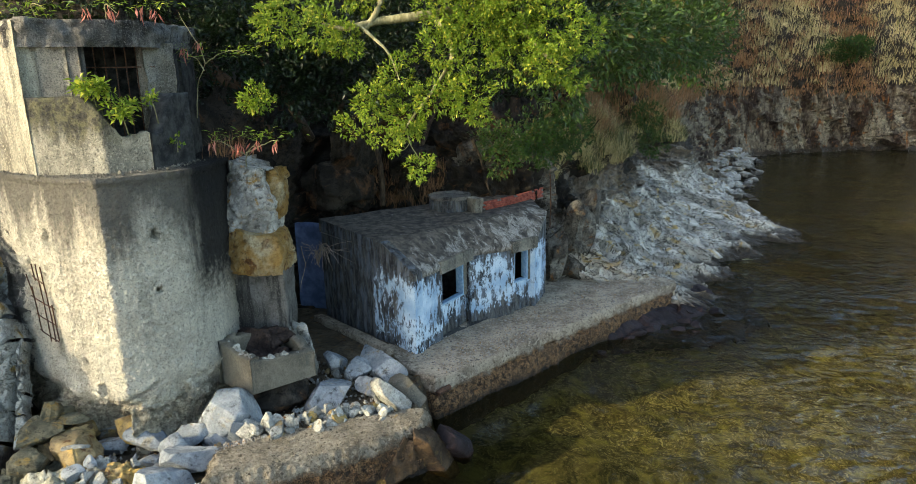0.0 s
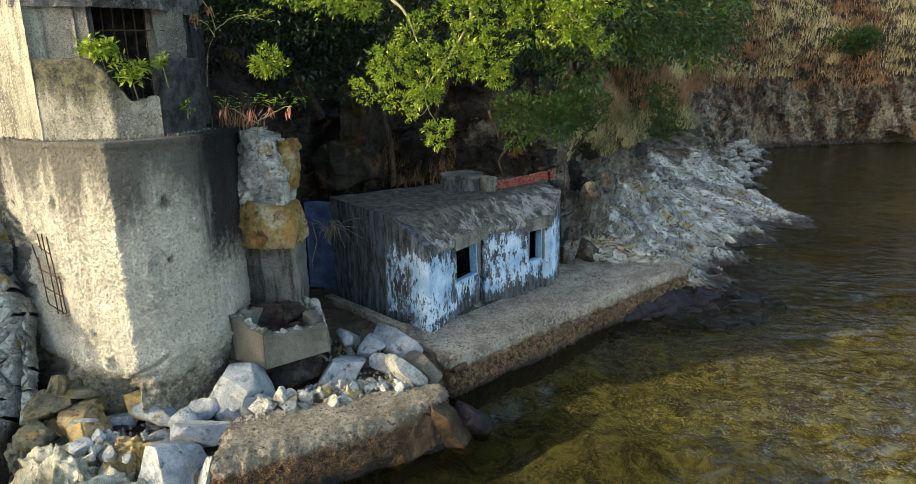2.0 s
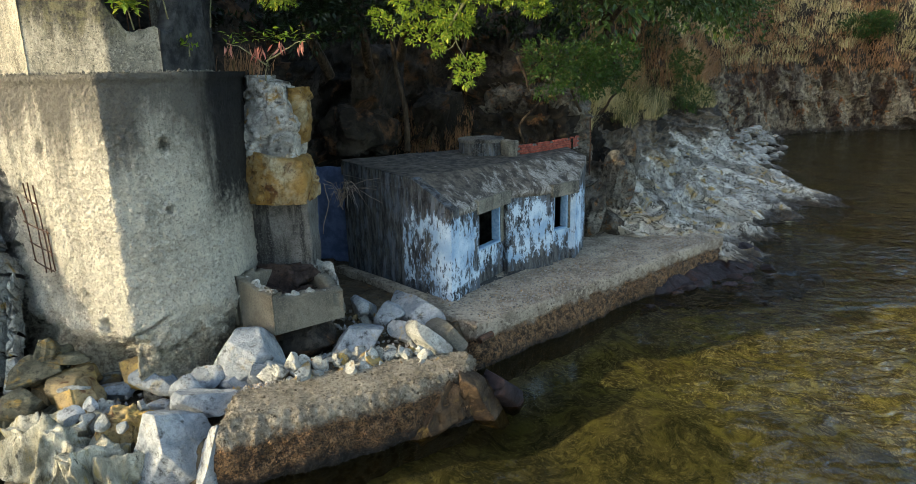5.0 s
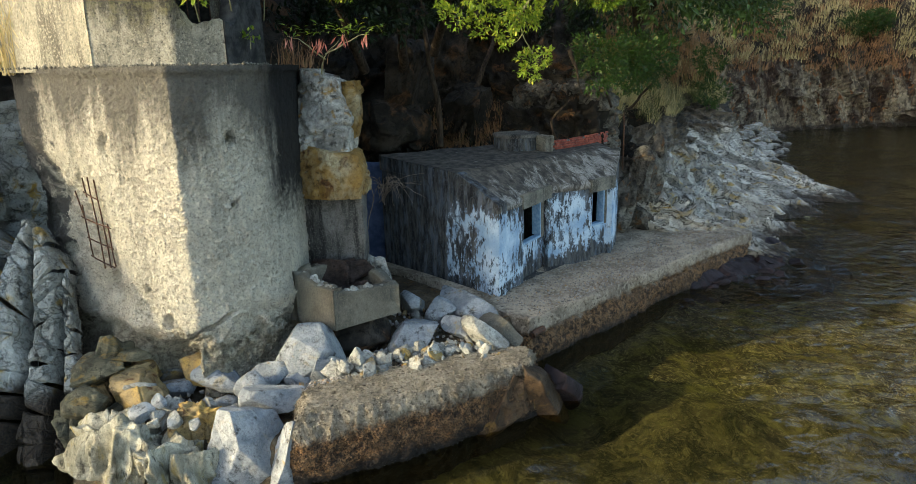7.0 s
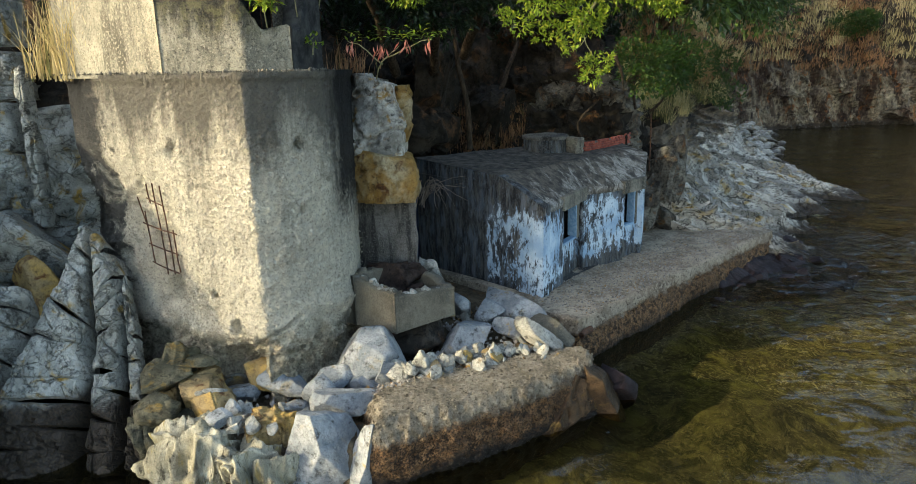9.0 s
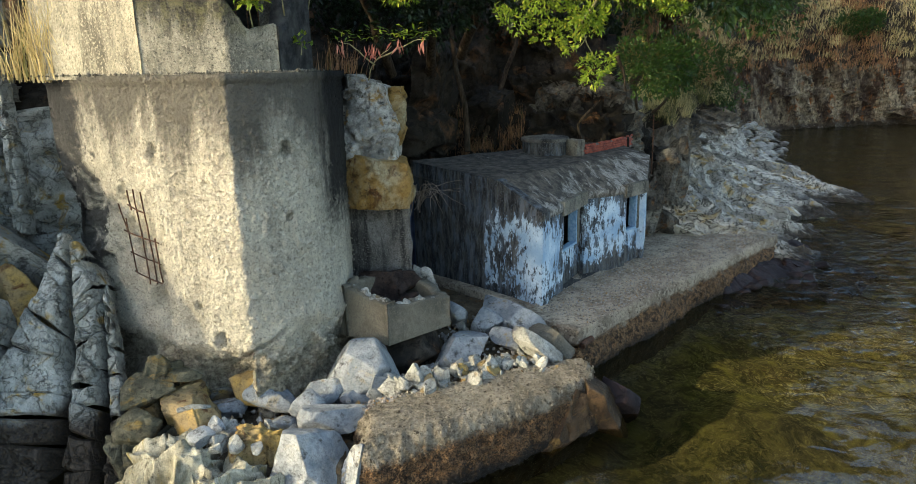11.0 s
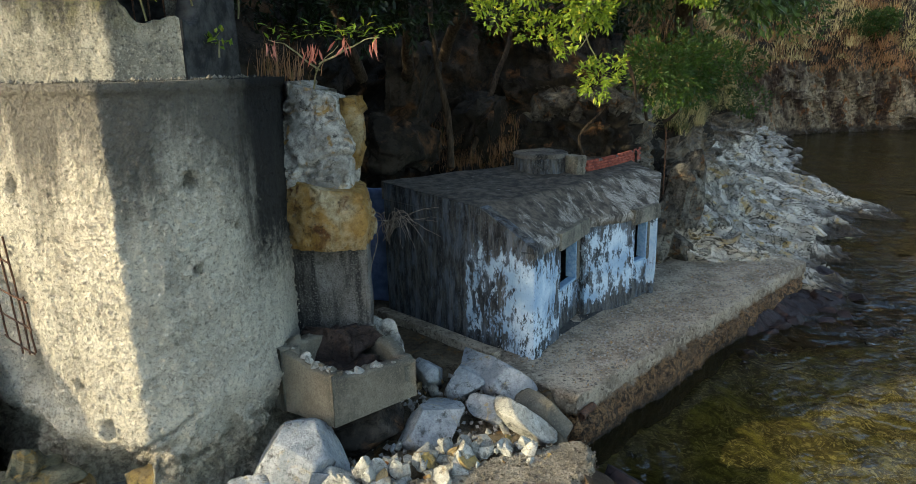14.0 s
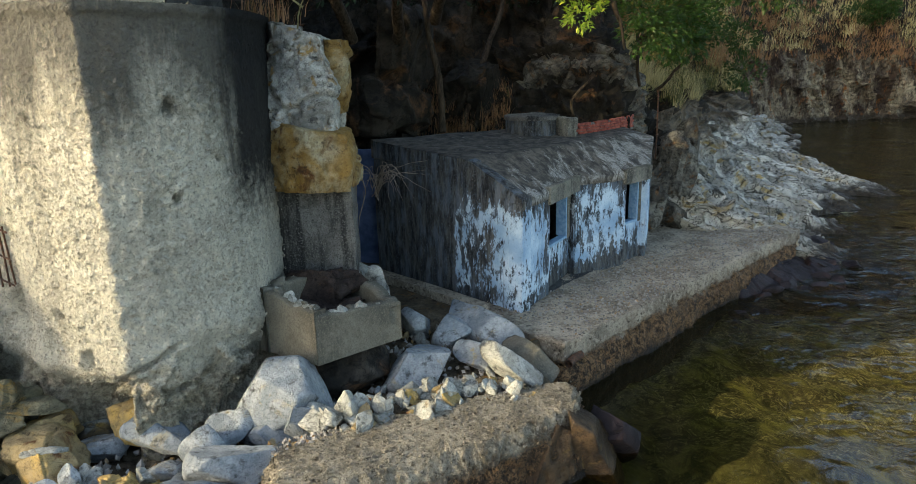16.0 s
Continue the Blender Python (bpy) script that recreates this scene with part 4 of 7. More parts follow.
# upright joints of the cliff across the bay
up = np.stack([(p[:, 0] + p[:, 2] * 0.35) * 1.1, p[:, 1] * 0.6, p[:, 2] * 0.45], 1)
h_up = rocky(up, 1.1, 23, (1, 1, 1)) * 1.3
wall = far * smooth(p[:, 0], 22, 28)
h = h * (1 - wall) + wall * h_up
behind = smooth(p[:, 0], -9, -7) * (1 - smooth(p[:, 0], 2.2, 3.2)) * (1 - smooth(p[:, 2], 8.0, 10.0)) * (p[:, 1] < 36)
h = h * (0.45 + 0.55 * np.maximum(np.maximum(low, far * 0.8), behind))
hill_mesh_v = p + nrm * h[:, None]


def hill_split(mask_fn, name, material, label):
    c = hill_mesh_v[faces].mean(1)
    keep = mask_fn(c)
    f = faces[keep]
    used, inv = np.unique(f, return_inverse=True)
    me = raw_mesh(name, hill_mesh_v[used], inv.reshape(-1, 4), name not in ("shore_rocks", "sea_cliff"))
    return solo(name, me, material, label, "hillside", "", "structure")


def bare(c):
    """Where the bare pale shore rock ends and the earthy hill begins."""
    edge = 3.8 + 0.8 * fbm(c, 0.5, 3, 21)
    edge = np.where(c[:, 0] < 2.4, 0.2, edge)
    edge = np.where(c[:, 1] > 44, 6.6 + 1.4 * fbm(c, 0.3, 3, 22), edge)
    edge = np.where(c[:, 0] < -9.5, 6.0, edge)
    return c[:, 2] < edge


hill_split(lambda c: bare(c) & (c[:, 0] < -8), "rock_wall", M_LEFT, "grey and ochre rock wall beside the bastion")
hill_split(lambda c: bare(c) & (c[:, 1] < 46) & (c[:, 0] >= -8), "shore_rocks", M_SHORE, "pale jointed sea-worn shore rock with dark wet foot")
hill_split(lambda c: bare(c) & (c[:, 1] >= 46), "sea_cliff", M_CLIFF, "tall ochre and grey jointed sea cliff across the bay")
hill_split(lambda c: ~bare(c), "ground_hill", M_HILL, "earthy wooded hillside above the shore, coloured dark for shade")


def hill_place(rng, n, test):
    """Random places on the hill where test(centre) holds, with normals."""
    c = hill_mesh_v[faces]
    mid = c.mean(1)
    ok = test(mid)
    c = c[ok]
    area = np.linalg.norm(np.cross(c[:, 1] - c[:, 0], c[:, 3] - c[:, 0]), axis=1)
    k = rng.choice(len(c), n, p=area / area.sum())
    u, v = rng.random((n, 1)), rng.random((n, 1))
    c = c[k]
    return c[:, 0] * (1 - u) * (1 - v) + c[:, 1] * u * (1 - v) + c[:, 2] * u * v + c[:, 3] * (1 - u) * v


# the bed of the bay, and the water over it
gx, gy = np.meshgrid(np.linspace(-40, 90, 261), np.linspace(-30, 90, 241), indexing="ij")
bp = np.stack([gx.ravel(), gy.ravel(), np.zeros(gx.size)], 1)
out = (bp[:, 0] * 0.72 - bp[:, 1] * 0.69 + 11.5)
bp[:, 2] = -0.35 - 1.5 * smooth(out, -1, 12) + 0.30 * fbm(bp, 0.5, 4, 31) + 0.10 * fbm(bp, 1.7, 3, 32)
solo("seabed", raw_mesh("seabed", bp, grid_faces(261, 241)), M_BED, "olive and ochre weedy stones under shallow water", "seabed", "", "structure")
bm = bmesh.new()
bmesh.ops.create_grid(bm, x_segments=1, y_segments=1, size=2500)
water = solo("water", bm, M_SEA, "rippled brown-green shallow sea water", "water", "", "structure")
water.visible_shadow = False

# rubble ground between the bastion and the broken sea wall
gx, gy = np.meshgrid(np.linspace(-13, 0.5, 190), np.linspace(8.6, 22.5, 190), indexing="ij")
rp = np.stack([gx.ravel(), gy.ravel(), np.zeros(gx.size)], 1)
front = (rp[:, 1] - 11.0) - (rp[:, 0] + 5.6) * 0.56
edge_l = np.where(rp[:, 0] < -5.6, (rp[:, 1] - 10.6) + (rp[:, 0] + 5.6) * 0.0, front)
rp[:, 2] = -0.7 + 1.35 * smooth(edge_l, -0.3, 0.7) + 0.30 * smooth(rp[:, 1], 13.5, 16) + 0.12 * smooth(rp[:, 1], 16, 17.5)
lift = rocky(rp, 0.28, 55, (1, 1, 1))
rp[:, 2] += lift * 0.55 * (1 - smooth(rp[:, 1], 16.5, 17.5)) + fbm(rp, 3, 3, 8) * 0.03
right = np.maximum(smooth(rp[:, 0], -1.6, -0.9), smooth(-rp[:, 0], 8.9, 9.4))
rp[:, 2] = rp[:, 2] * (1 - right) + right * -0.8
M_GROUND = stone("stony_shore_ground", ((0.14, 0.11, 0.07), (0.07, 0.052, 0.032), (0.16, 0.085, 0.025), (0.018, 0.014, 0.01)), 1.6, 0.7, 0.85)
gf = grid_faces(190, 190)
gf = gf[rp[gf][:, :, 2].max(1) > -0.6]
solo("ground", raw_mesh("ground", rp, gf), M_GROUND, "brown stony ground strewn with rubble", "ground", "", "structure")

# black wet ledge at the foot of the platform
gu, gw = np.meshgrid(np.linspace(0, 1, 170), np.linspace(0, 1, 70), indexing="ij")
reach = 0.35 + 2.5 * smooth(gu, 0.15, 0.85)
lx = 2.2 + 6.6 * gu - 0.35 + (reach * gw + 0.0) * 0.70
ly = 18.4 + 6.6 * gu + 0.35 - (reach * gw) * 0.71
lp = np.stack([lx.ravel(), ly.ravel(), np.zeros(lx.size)], 1)
dip = np.stack([(lp[:, 0] - lp[:, 1]) * 0.35, (lp[:, 0] + lp[:, 1]) * 0.9, np.zeros(len(lp))], 1)
va, ea = cells(dip + 0.25 * np.stack([fbm(lp, 0.8, 3, 33 + k) for k in range(3)], 1), 1.1, 36)
lp[:, 2] = 0.42 - 0.95 * gw.ravel() + 0.26 * (va - 0.5) - 0.12 * (1 - smooth(ea, 0, 0.10)) + 0.10 * fbm(lp, 1.3, 4, 37) + 0.03 * fbm(lp, 6, 3, 38) - 0.5 * (1 - smooth(gu.ravel(), 0.0, 0.12))
solo("wet_rock_ledge", raw_mesh("ledge", lp, grid_faces(170, 70)[:, ::-1]), M_WET, "black wet cracked rock ledge at the platform foot", "rock ledge", "", "structure")

# ---- the concrete platform ----


def slab_rough(q):
    v, e = cells(q, 5.0, 71)
    lowpart = 1 - smooth(q[:, 2], 0.25, 0.8)
    crack = -0.10 * (1 - smooth(np.abs(q[:, 2] - 0.62 - 0.12 * fbm(q, 0.8, 3, 74)), 0.0, 0.05))
    return 0.10 * lowpart + (v - 0.5) * 0.035 + fbm(q, 5, 4, 72) * 0.03 + 0.10 * lowpart * fbm(q, 1.3, 3, 73) + crack


def slab_top(q):
    return 1.06 - 0.012 * (q[0] + 1.0) + 0.0 * q[1]


slab_poly = [(-1.15, 15.45), (7.1, 23.75), (6.2, 24.9), (2.2, 25.4), (-3.8, 22.6), (-2.6, 17.2), (-1.9, 16.1)]
me = ring_wall(slab_poly, -0.9, slab_top, 0.055, 0.02, 70, None, True, True, slab_rough)
platform = thing("concrete_platform", (2.0, 20.0, 0.0), "worn gravelly concrete landing platform with crusted sea face", "platform", "", "structure")
pebbles = grit(me, 11000, 0.008, 0.032, 75, lambda c, nr: (c[:, 2] > -0.1) * ((nr[:, 0] - nr[:, 1] > 0.5) * 1.0 + (c[:, 2] > 0.9) * 0.35))
part("deck", me, M_SLAB, platform)
part("pebble_crust", pebbles, M_SLAB, platform, "pebbles and barnacles bedded in the sea face")["kind"] = "stuff"
v, f = tube([(-1.08, 15.34, 0.72), (-0.98, 15.5, 0.73), (-0.8, 15.7, 0.74)], [0.075, 0.075, 0.075], 14)
part("drain_pipe", raw_mesh("pipe", v, f), M_STEEL, platform, "short open rusty drain pipe")

# ---- the bastion ----
BAST = [(-7.34, 12.50), (-6.95, 12.77), (-6.60, 13.10), (-6.30, 13.46), (-6.10, 13.85), (-5.98, 14.40), (-5.98, 15.3), (-6.15, 16.6), (-6.6, 18.4), (-11.2, 18.4), (-11.5, 14.85), (-10.16, 13.83), (-9.56, 13.40), (-8.87, 13.02), (-7.9, 12.64)]


HOLES = [(-6.58, 13.10, 5.42, 0.10), (-8.87, 13.02, 5.31, 0.15), (-8.85, 13.00, 5.50, 0.07), (-9.30, 13.26, 2.66, 0.26), (-9.75, 13.52, 3.55, 0.22), (-6.62, 13.08, 4.25, 0.06), (-7.9, 12.65, 2.15, 0.14), (-8.3, 12.8, 2.75, 0.06), (-6.25, 13.6, 4.7, 0.05), (-9.9, 13.65, 4.62, 0.07)]


def bast_rough(q):
    v, e = cells(q, 13.0, 85)
    lump = 0.5 + 0.5 * smooth(fbm(q, 0.9, 3, 88), -0.5, 0.4)
    coarse = fbm(q, 7, 4, 81) * 0.010 + fbm(q, 20, 2, 82) * 0.018 + (v - 0.5) * 0.034 * lump - 0.012 * (1 - smooth(e, 0, 0.2)) * lump
    smooth_top = smooth(q[:, 2] + 0.5 * fbm(q, 1.1, 3, 87), 5.0, 5.9)
    face = np.where(q[:, 0] < -6.0, 1, 0.3)
    pits = np.zeros(len(q))
    for hx, hy, hz, hr in HOLES:
        d = np.sqrt((q[:, 0] - hx) ** 2 + (q[:, 1] - hy) ** 2 + ((q[:, 2] - hz) * 0.8) ** 2) + 0.03 * fbm(q, 9, 2, 79)
        pits = pits - 0.22 * (1 - smooth(d, hr * 0.6, hr))
    spall = np.sqrt(((q[:, 0] + 9.75) / 0.85) ** 2 + ((q[:, 2] - 3.75) / 0.75) ** 2) + 0.35 * fbm(q, 1.8, 3, 77)
    pits = pits - 0.06 * (1 - smooth(spall, 0.8, 1.0)) * (q[:, 1] < 15)
    return (coarse + pits) * (1 - 0.7 * smooth_top) * face


def bast_flare(q):
    x, z = q[:, 0], q[:, 2]
    low_edge = 1.72 + 0.30 * smooth(x, -7.6, -6.4) + 0.16 * fbm(q * np.array([[1, 1, 0]]), 0.9, 3, 84)
    foot = 1 - smooth(z, low_edge - 0.12, low_edge + 0.22)
    crumble = fbm(q, 2.4, 5, 83)
    v, e = cells(q, 4.2, 89)
    pebbles, pe = cells(q, 9.0, 90)
    lip = smooth(z, 6.50, 6.56) * 0.05
    left = smooth(-x, 8.6, 9.6) * (1 - smooth(z, 4.0, 5.4))
    front = (q[:, 1] < 15.0) * 1.0
    cave = np.exp(-((x + 7.95) / 0.44) ** 2) * (1 - smooth(z + 0.2 * crumble, 1.45, 1.75)) * front
    # slanting clefts where the casting has come away from its footing
    cleft = 0
    for zc, x0, x1, up in ((2.06, -7.62, -6.72, 0.48), (1.78, -7.9, -7.1, 0.12), (1.62, -6.9, -6.3, 0.35)):
        mid = zc + up * (x - (x0 + x1) / 2) + 0.05 * crumble
        span = smooth(x, x0, x0 + 0.15) * (1 - smooth(x, x1 - 0.25, x1)) * front
        cleft = cleft + span * (1 - smooth(np.abs(z - mid), 0.015, 0.07))
    bulge = 0.05 * (1 - smooth(np.abs(z - low_edge - 0.25), 0.0, 0.35)) * front
    return foot * (-0.12 + 0.14 * crumble + 0.16 * (v - 0.5) + 0.05 * (pebbles - 0.5)) - 0.60 * cave - 0.26 * np.clip(cleft, 0, 1) + bulge + lip - left * (0.16 + 0.25 * np.abs(fbm(q, 1.6, 4, 86)))


me = ring_wall(BAST, 0.2, lambda q: 6.66 + 0.02 * q[0] * 0, 0.032, 0.010, 80, bast_flare, True, True, bast_rough)
bastion = thing("concrete_bastion", (-8.0, 14.5, 0.6), "tall angular rough-cast concrete bastion with stained faces", "bunker")
pebbles = grit(me, 17000, 0.008, 0.028, 95, lambda c, nr: (nr[:, 1] < 0.4) * (c[:, 2] > 1.2) * (c[:, 2] < 6.4) * (0.15 + 0.85 * (1 - smooth(c[:, 2], 4.6, 5.6))))
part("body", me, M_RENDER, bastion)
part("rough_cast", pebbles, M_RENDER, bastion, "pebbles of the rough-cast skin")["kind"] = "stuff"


def on_face1(along, z, proud=0.0):
    """A place on the sunlit face: metres from its right edge, height."""
    a, b = Vector((-8.85, 13.02, 0)), Vector((-10.2, 13.86, 0))
    d = (b - a).normalized()
    nn = Vector((d.y, -d.x, 0))
    if nn.y > 0:
        nn = -nn
    return a + d * along + nn * proud + Vector((0, 0, z))


for x0, x1, z0, z1 in ((0.96, 0.86, 4.20, 3.20), (0.62, 0.50, 4.75, 3.02), (0.40, 0.28, 4.72, 3.05), (0.80, 0.76, 4.72, 4.35), (0.18, 0.12, 3.9, 3.1), (1.12, 0.96, 4.45, 3.95)):
    v, f = tube([on_face1(x0, z0, 0.03), on_face1((x0 + x1) / 2 + 0.02, (z0 + z1) / 2, 0.015), on_face1(x1, z1, 0.02)], [0.013] * 3, 6, 3, 0.02)
    part("rebar", raw_mesh("rebar", v, f), M_STEEL, bastion, "exposed rusty reinforcing bar")
for z, u0, u1 in ((4.40, 0.35, 0.85), (3.90, 0.10, 1.05), (3.52, 0.10, 0.98), (3.16, 0.15, 0.90)):
    v, f = tube([on_face1(u0, z - 0.08, 0.03), on_face1((u0 + u1) / 2, z - 0.02, 0.02), on_face1(u1, z + 0.05, 0.02)], [0.013] * 3, 6, 5, 0.02)
    part("rebar", raw_mesh("rebar", v, f), M_STEEL, bastion, "exposed rusty reinforcing bar")

# ---- the lookout on top of it ----
post = thing("concrete_lookout", (-8.0, 14.6, 6.66), "ruined concrete lookout post with a broken-out window", "bunker")


def wall_run(points, z0, tops, thick, seed, step=0.07, wander=0.02, rough=None):
    """A free-standing wall along a line of places, thick to the left of its way; tops: height as a function of the distance along."""
    pts = np.asarray(points, float)
    seg = np.linalg.norm(np.diff(pts, axis=0), axis=1)
    total = seg.sum()
    n = max(4, int(total / step))
    s = np.linspace(0, total, n)
    cum = np.concatenate([[0], np.cumsum(seg)])
    line = np.stack([np.interp(s, cum, pts[:, k]) for k in range(2)], 1)
    t = unit(np.gradient(line, axis=0))
    left = np.stack([-t[:, 1], t[:, 0]], 1)
    top = np.array([tops(v) for v in s])
    nv = max(4, int((top.max() - z0) / step))
    w = np.linspace(0, 1, nv)
    g = np.zeros((n, 2 * nv, 3))
    for j in range(nv):
        g[:, j, :2], g[:, j, 2] = line, z0 + (top - z0) * w[j]
        g[:, 2 * nv - 1 - j, :2], g[:, 2 * nv - 1 - j, 2] = line + left * thick, z0 + (top - z0) * w[j]
    flat = g.reshape(-1, 3)
    nor = np.zeros_like(g)
    nor[:, :nv, :2], nor[:, nv:, :2] = -left[:, None, :], left[:, None, :]
    push = fbm(flat, 2.0, 4, seed) * wander
    if rough is not None:
        push = push + rough(flat)
    flat = flat + nor.reshape(-1, 3) * push[:, None]
    flat[:, 2] += (fbm(flat, 9, 3, seed + 2) * 0.02) * (flat[:, 2] > z0 + 0.1)
    f = [grid_faces(n, 2 * nv)]
    for row in (0, n - 1):
        i = row * 2 * nv + np.arange(nv - 1)
        j = row * 2 * nv + 2 * nv - 1 - np.arange(nv - 1)
        q = np.stack([i, i + 1, j - 1, j], 1)
        f.append(q if row else q[:, ::-1])
    return raw_mesh("run", flat, np.vstack(f))


def parapet_top(s):
    """Whole on the left, broken out in a deep bite, and whole again at the end."""
    bite = smooth(s, 0.98, 1.85) * (1 - smooth(s, 2.55, 3.05))
    return 8.19 - 0.80 * bite + (0.12 * (vnoise(np.array([[s * 7.0, 0.3, 0.7]]), 6)[0] - 0.5) + 0.10 * (vnoise(np.array([[s * 19.0, 2.3, 0.7]]), 7)[0] - 0.5)) * (0.15 + bite)


def post_rough(q):
    return fbm(q, 12, 3, 91) * 0.008


PARAPET = [(-8.82, 13.05), (-7.45, 13.22), (-6.75, 13.72)]
part("parapet", wall_run(PARAPET, 6.6, parapet_top, 0.34, 90, 0.05, 0.012, post_rough), M_POST, post, "stained parapet with a broken-out bite")
part("parapet_end", wall_run([(-6.74, 13.73), (-6.45, 15.1)], 6.6, lambda s: parapet_top(s + 2.24), 0.34, 89, 0.05, 0.03, post_rough), M_DARKWALL, post, "end of the parapet, black from stain and painted shade")
part("side_wall", wall_run([(-11.4, 14.5), (-8.84, 13.07)], 6.6, lambda s: 9.64, 0.34, 92, 0.08, 0.012, post_rough), M_SIDE, post, "sunlit streaked side wall")
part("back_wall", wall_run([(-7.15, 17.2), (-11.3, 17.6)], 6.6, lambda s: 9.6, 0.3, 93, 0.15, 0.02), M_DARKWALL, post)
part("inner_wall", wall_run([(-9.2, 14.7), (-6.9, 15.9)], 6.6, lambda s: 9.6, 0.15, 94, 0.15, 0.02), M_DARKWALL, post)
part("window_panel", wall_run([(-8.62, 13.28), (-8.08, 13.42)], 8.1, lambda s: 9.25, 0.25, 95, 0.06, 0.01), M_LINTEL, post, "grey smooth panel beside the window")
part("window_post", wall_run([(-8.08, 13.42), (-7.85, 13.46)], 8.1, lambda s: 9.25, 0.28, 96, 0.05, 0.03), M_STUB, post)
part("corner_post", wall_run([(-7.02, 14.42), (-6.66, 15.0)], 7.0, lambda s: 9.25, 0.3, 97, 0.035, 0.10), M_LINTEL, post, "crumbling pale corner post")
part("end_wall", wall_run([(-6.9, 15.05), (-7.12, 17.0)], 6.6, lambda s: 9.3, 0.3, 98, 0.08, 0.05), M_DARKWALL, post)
roof_poly = [(-8.80, 13.10), (-7.75, 13.40), (-6.72, 14.35), (-6.78, 15.1), (-7.1, 17.2), (-11.3, 17.6), (-11.35, 14.55)]
part("roof", ring_wall(roof_poly, 9.14, 9.66, 0.06, 0.05, 99, None, True, True, lambda q: fbm(q, 2.2, 4, 101) * 0.12 + fbm(q, 7, 4, 100) * 0.07 + rocky(q, 0.22, 102) * 0.5), M_STUB, post, "thick crumbling roof slab")
for k in range(7):
    a = Vector((-7.95 + k * 0.17, 14.15 + k * 0.10, 0))
    v, f = tube([a + Vector((0, 0, 7.0)), a + Vector((0, 0, 8.3)), a + Vector((0.01, 0, 9.2))], [0.013] * 3, 6)
    part("bar", raw_mesh("bar", v, f), M_STEEL, post, "dark iron window bar")
for z in (8.0, 8.75):
    v, f = tube([(-8.1, 14.0, z), (-7.5, 14.3, z), (-6.9, 14.62, z)], [0.013] * 3, 6)
    part("bar", raw_mesh("bar", v, f), M_STEEL, post, "dark iron window bar")

# crumbs along the ledge between the two
rngl = np.random.default_rng(21)
cv, cf = [], []
for k in range(420):
    s = rngl.random()
    way = ((-11.2, 14.35), (-8.82, 12.98), (-7.35, 12.95), (-6.62, 13.72), (-6.35, 15.2))
    j = min(3, int(s * 4))
    f = s * 4 - j
    x, y = way[j][0] * (1 - f) + way[j + 1][0] * f, way[j][1] * (1 - f) + way[j + 1][1] * f
    r = rngl.uniform(0.006, 0.026) * (1.0 if rngl.random() < 0.85 else 1.9)
    cv.append(OCT_V * rngl.uniform(0.6, 1.3, (6, 3)) * r + np.array([[x + rngl.normal(0, 0.09), y + rngl.normal(0, 0.13) - 0.03, 6.67 + r * 0.3]]))
    cf.append(OCT_F + 6 * k)
crumbs = part("ledge_rubble", raw_mesh("rubble", np.vstack(cv), np.vstack(cf), False), M_LINTEL, post, "crumbled concrete along the ledge")
crumbs["kind"] = "stuff"

# ---- the stub pillar with rock on it ----
pillar = thing("rock_topped_pillar", (-5.2, 16.0, 1.0), "square concrete stub carrying leaning ochre and white rock", "pillar")
part("stub", ring_wall([(-6.05, 15.6), (-4.72, 15.35), (-4.85, 16.6), (-6.0, 17.0)], 0.5, 3.95, 0.08, 0.04, 110), M_STUB, pillar, "dark streaked concrete stub")



def rock_face(seed, size, holes):
    def go(q):
        pits = np.clip(vnoise(q * 6.0, seed + 2) - 0.76, 0, 1) * (vnoise(q * 0.9, seed + 3) > 0.4) * holes
        return rocky(q, size, seed, (1.0, 1.0, 0.9)) * 0.34 + 0.035 * fbm(q, 4, 4, seed + 4) - pits
    return go


part("ochre_rock", ring_wall([(-6.1, 15.38), (-5.35, 15.02), (-4.72, 15.2), (-4.74, 16.3), (-5.2, 17.0), (-6.1, 17.0)], 3.90, lambda q: 4.86 - 0.16 * (q[0] + 5), 0.035, 0.02, 111, lambda q: 0.10 * np.sin((q[:, 2] - 3.8) / 1.1 * np.pi) - 0.06, True, True, rock_face(114, 0.38, 0.4)), M_RUST, pillar, "rust-stained ochre rock")
part("white_rock", ring_wall([(-6.15, 15.6), (-5.45, 15.32), (-4.98, 15.5), (-4.96, 16.5), (-5.3, 17.1), (-6.1, 17.1)], 4.6, lambda q: 6.40 - 0.22 * (q[0] + 5.3), 0.035, 0.02, 112, lambda q: -0.16 * smooth(q[:, 2], 5.5, 6.4) + 0.07 * np.sin((q[:, 2] - 4.6) * 2.4), True, True, rock_face(117, 0.60, 0.8)), M_PIER, pillar, "pitted white rock")
part("ochre_flank", ring_wall([(-5.15, 15.85), (-4.84, 15.95), (-4.80, 16.7), (-5.15, 16.9)], 5.1, lambda q: 6.30, 0.035, 0.02, 116, lambda q: -0.10 * smooth(q[:, 2], 5.9, 6.3) - 0.12 * (1 - smooth(q[:, 2], 5.1, 5.5)), True, True, rock_face(119, 0.4, 0.3)), M_RUST, pillar, "ochre side of the white rock")
part("rough_edge", boulder_mesh((-4.50, 15.7, 1.95), (0.34, 0.45, 0.95), (0, -10, 10), 113, 12, 6, 0.06, 0.36, 0.10), M_WHITE, pillar, "jagged broken edge")

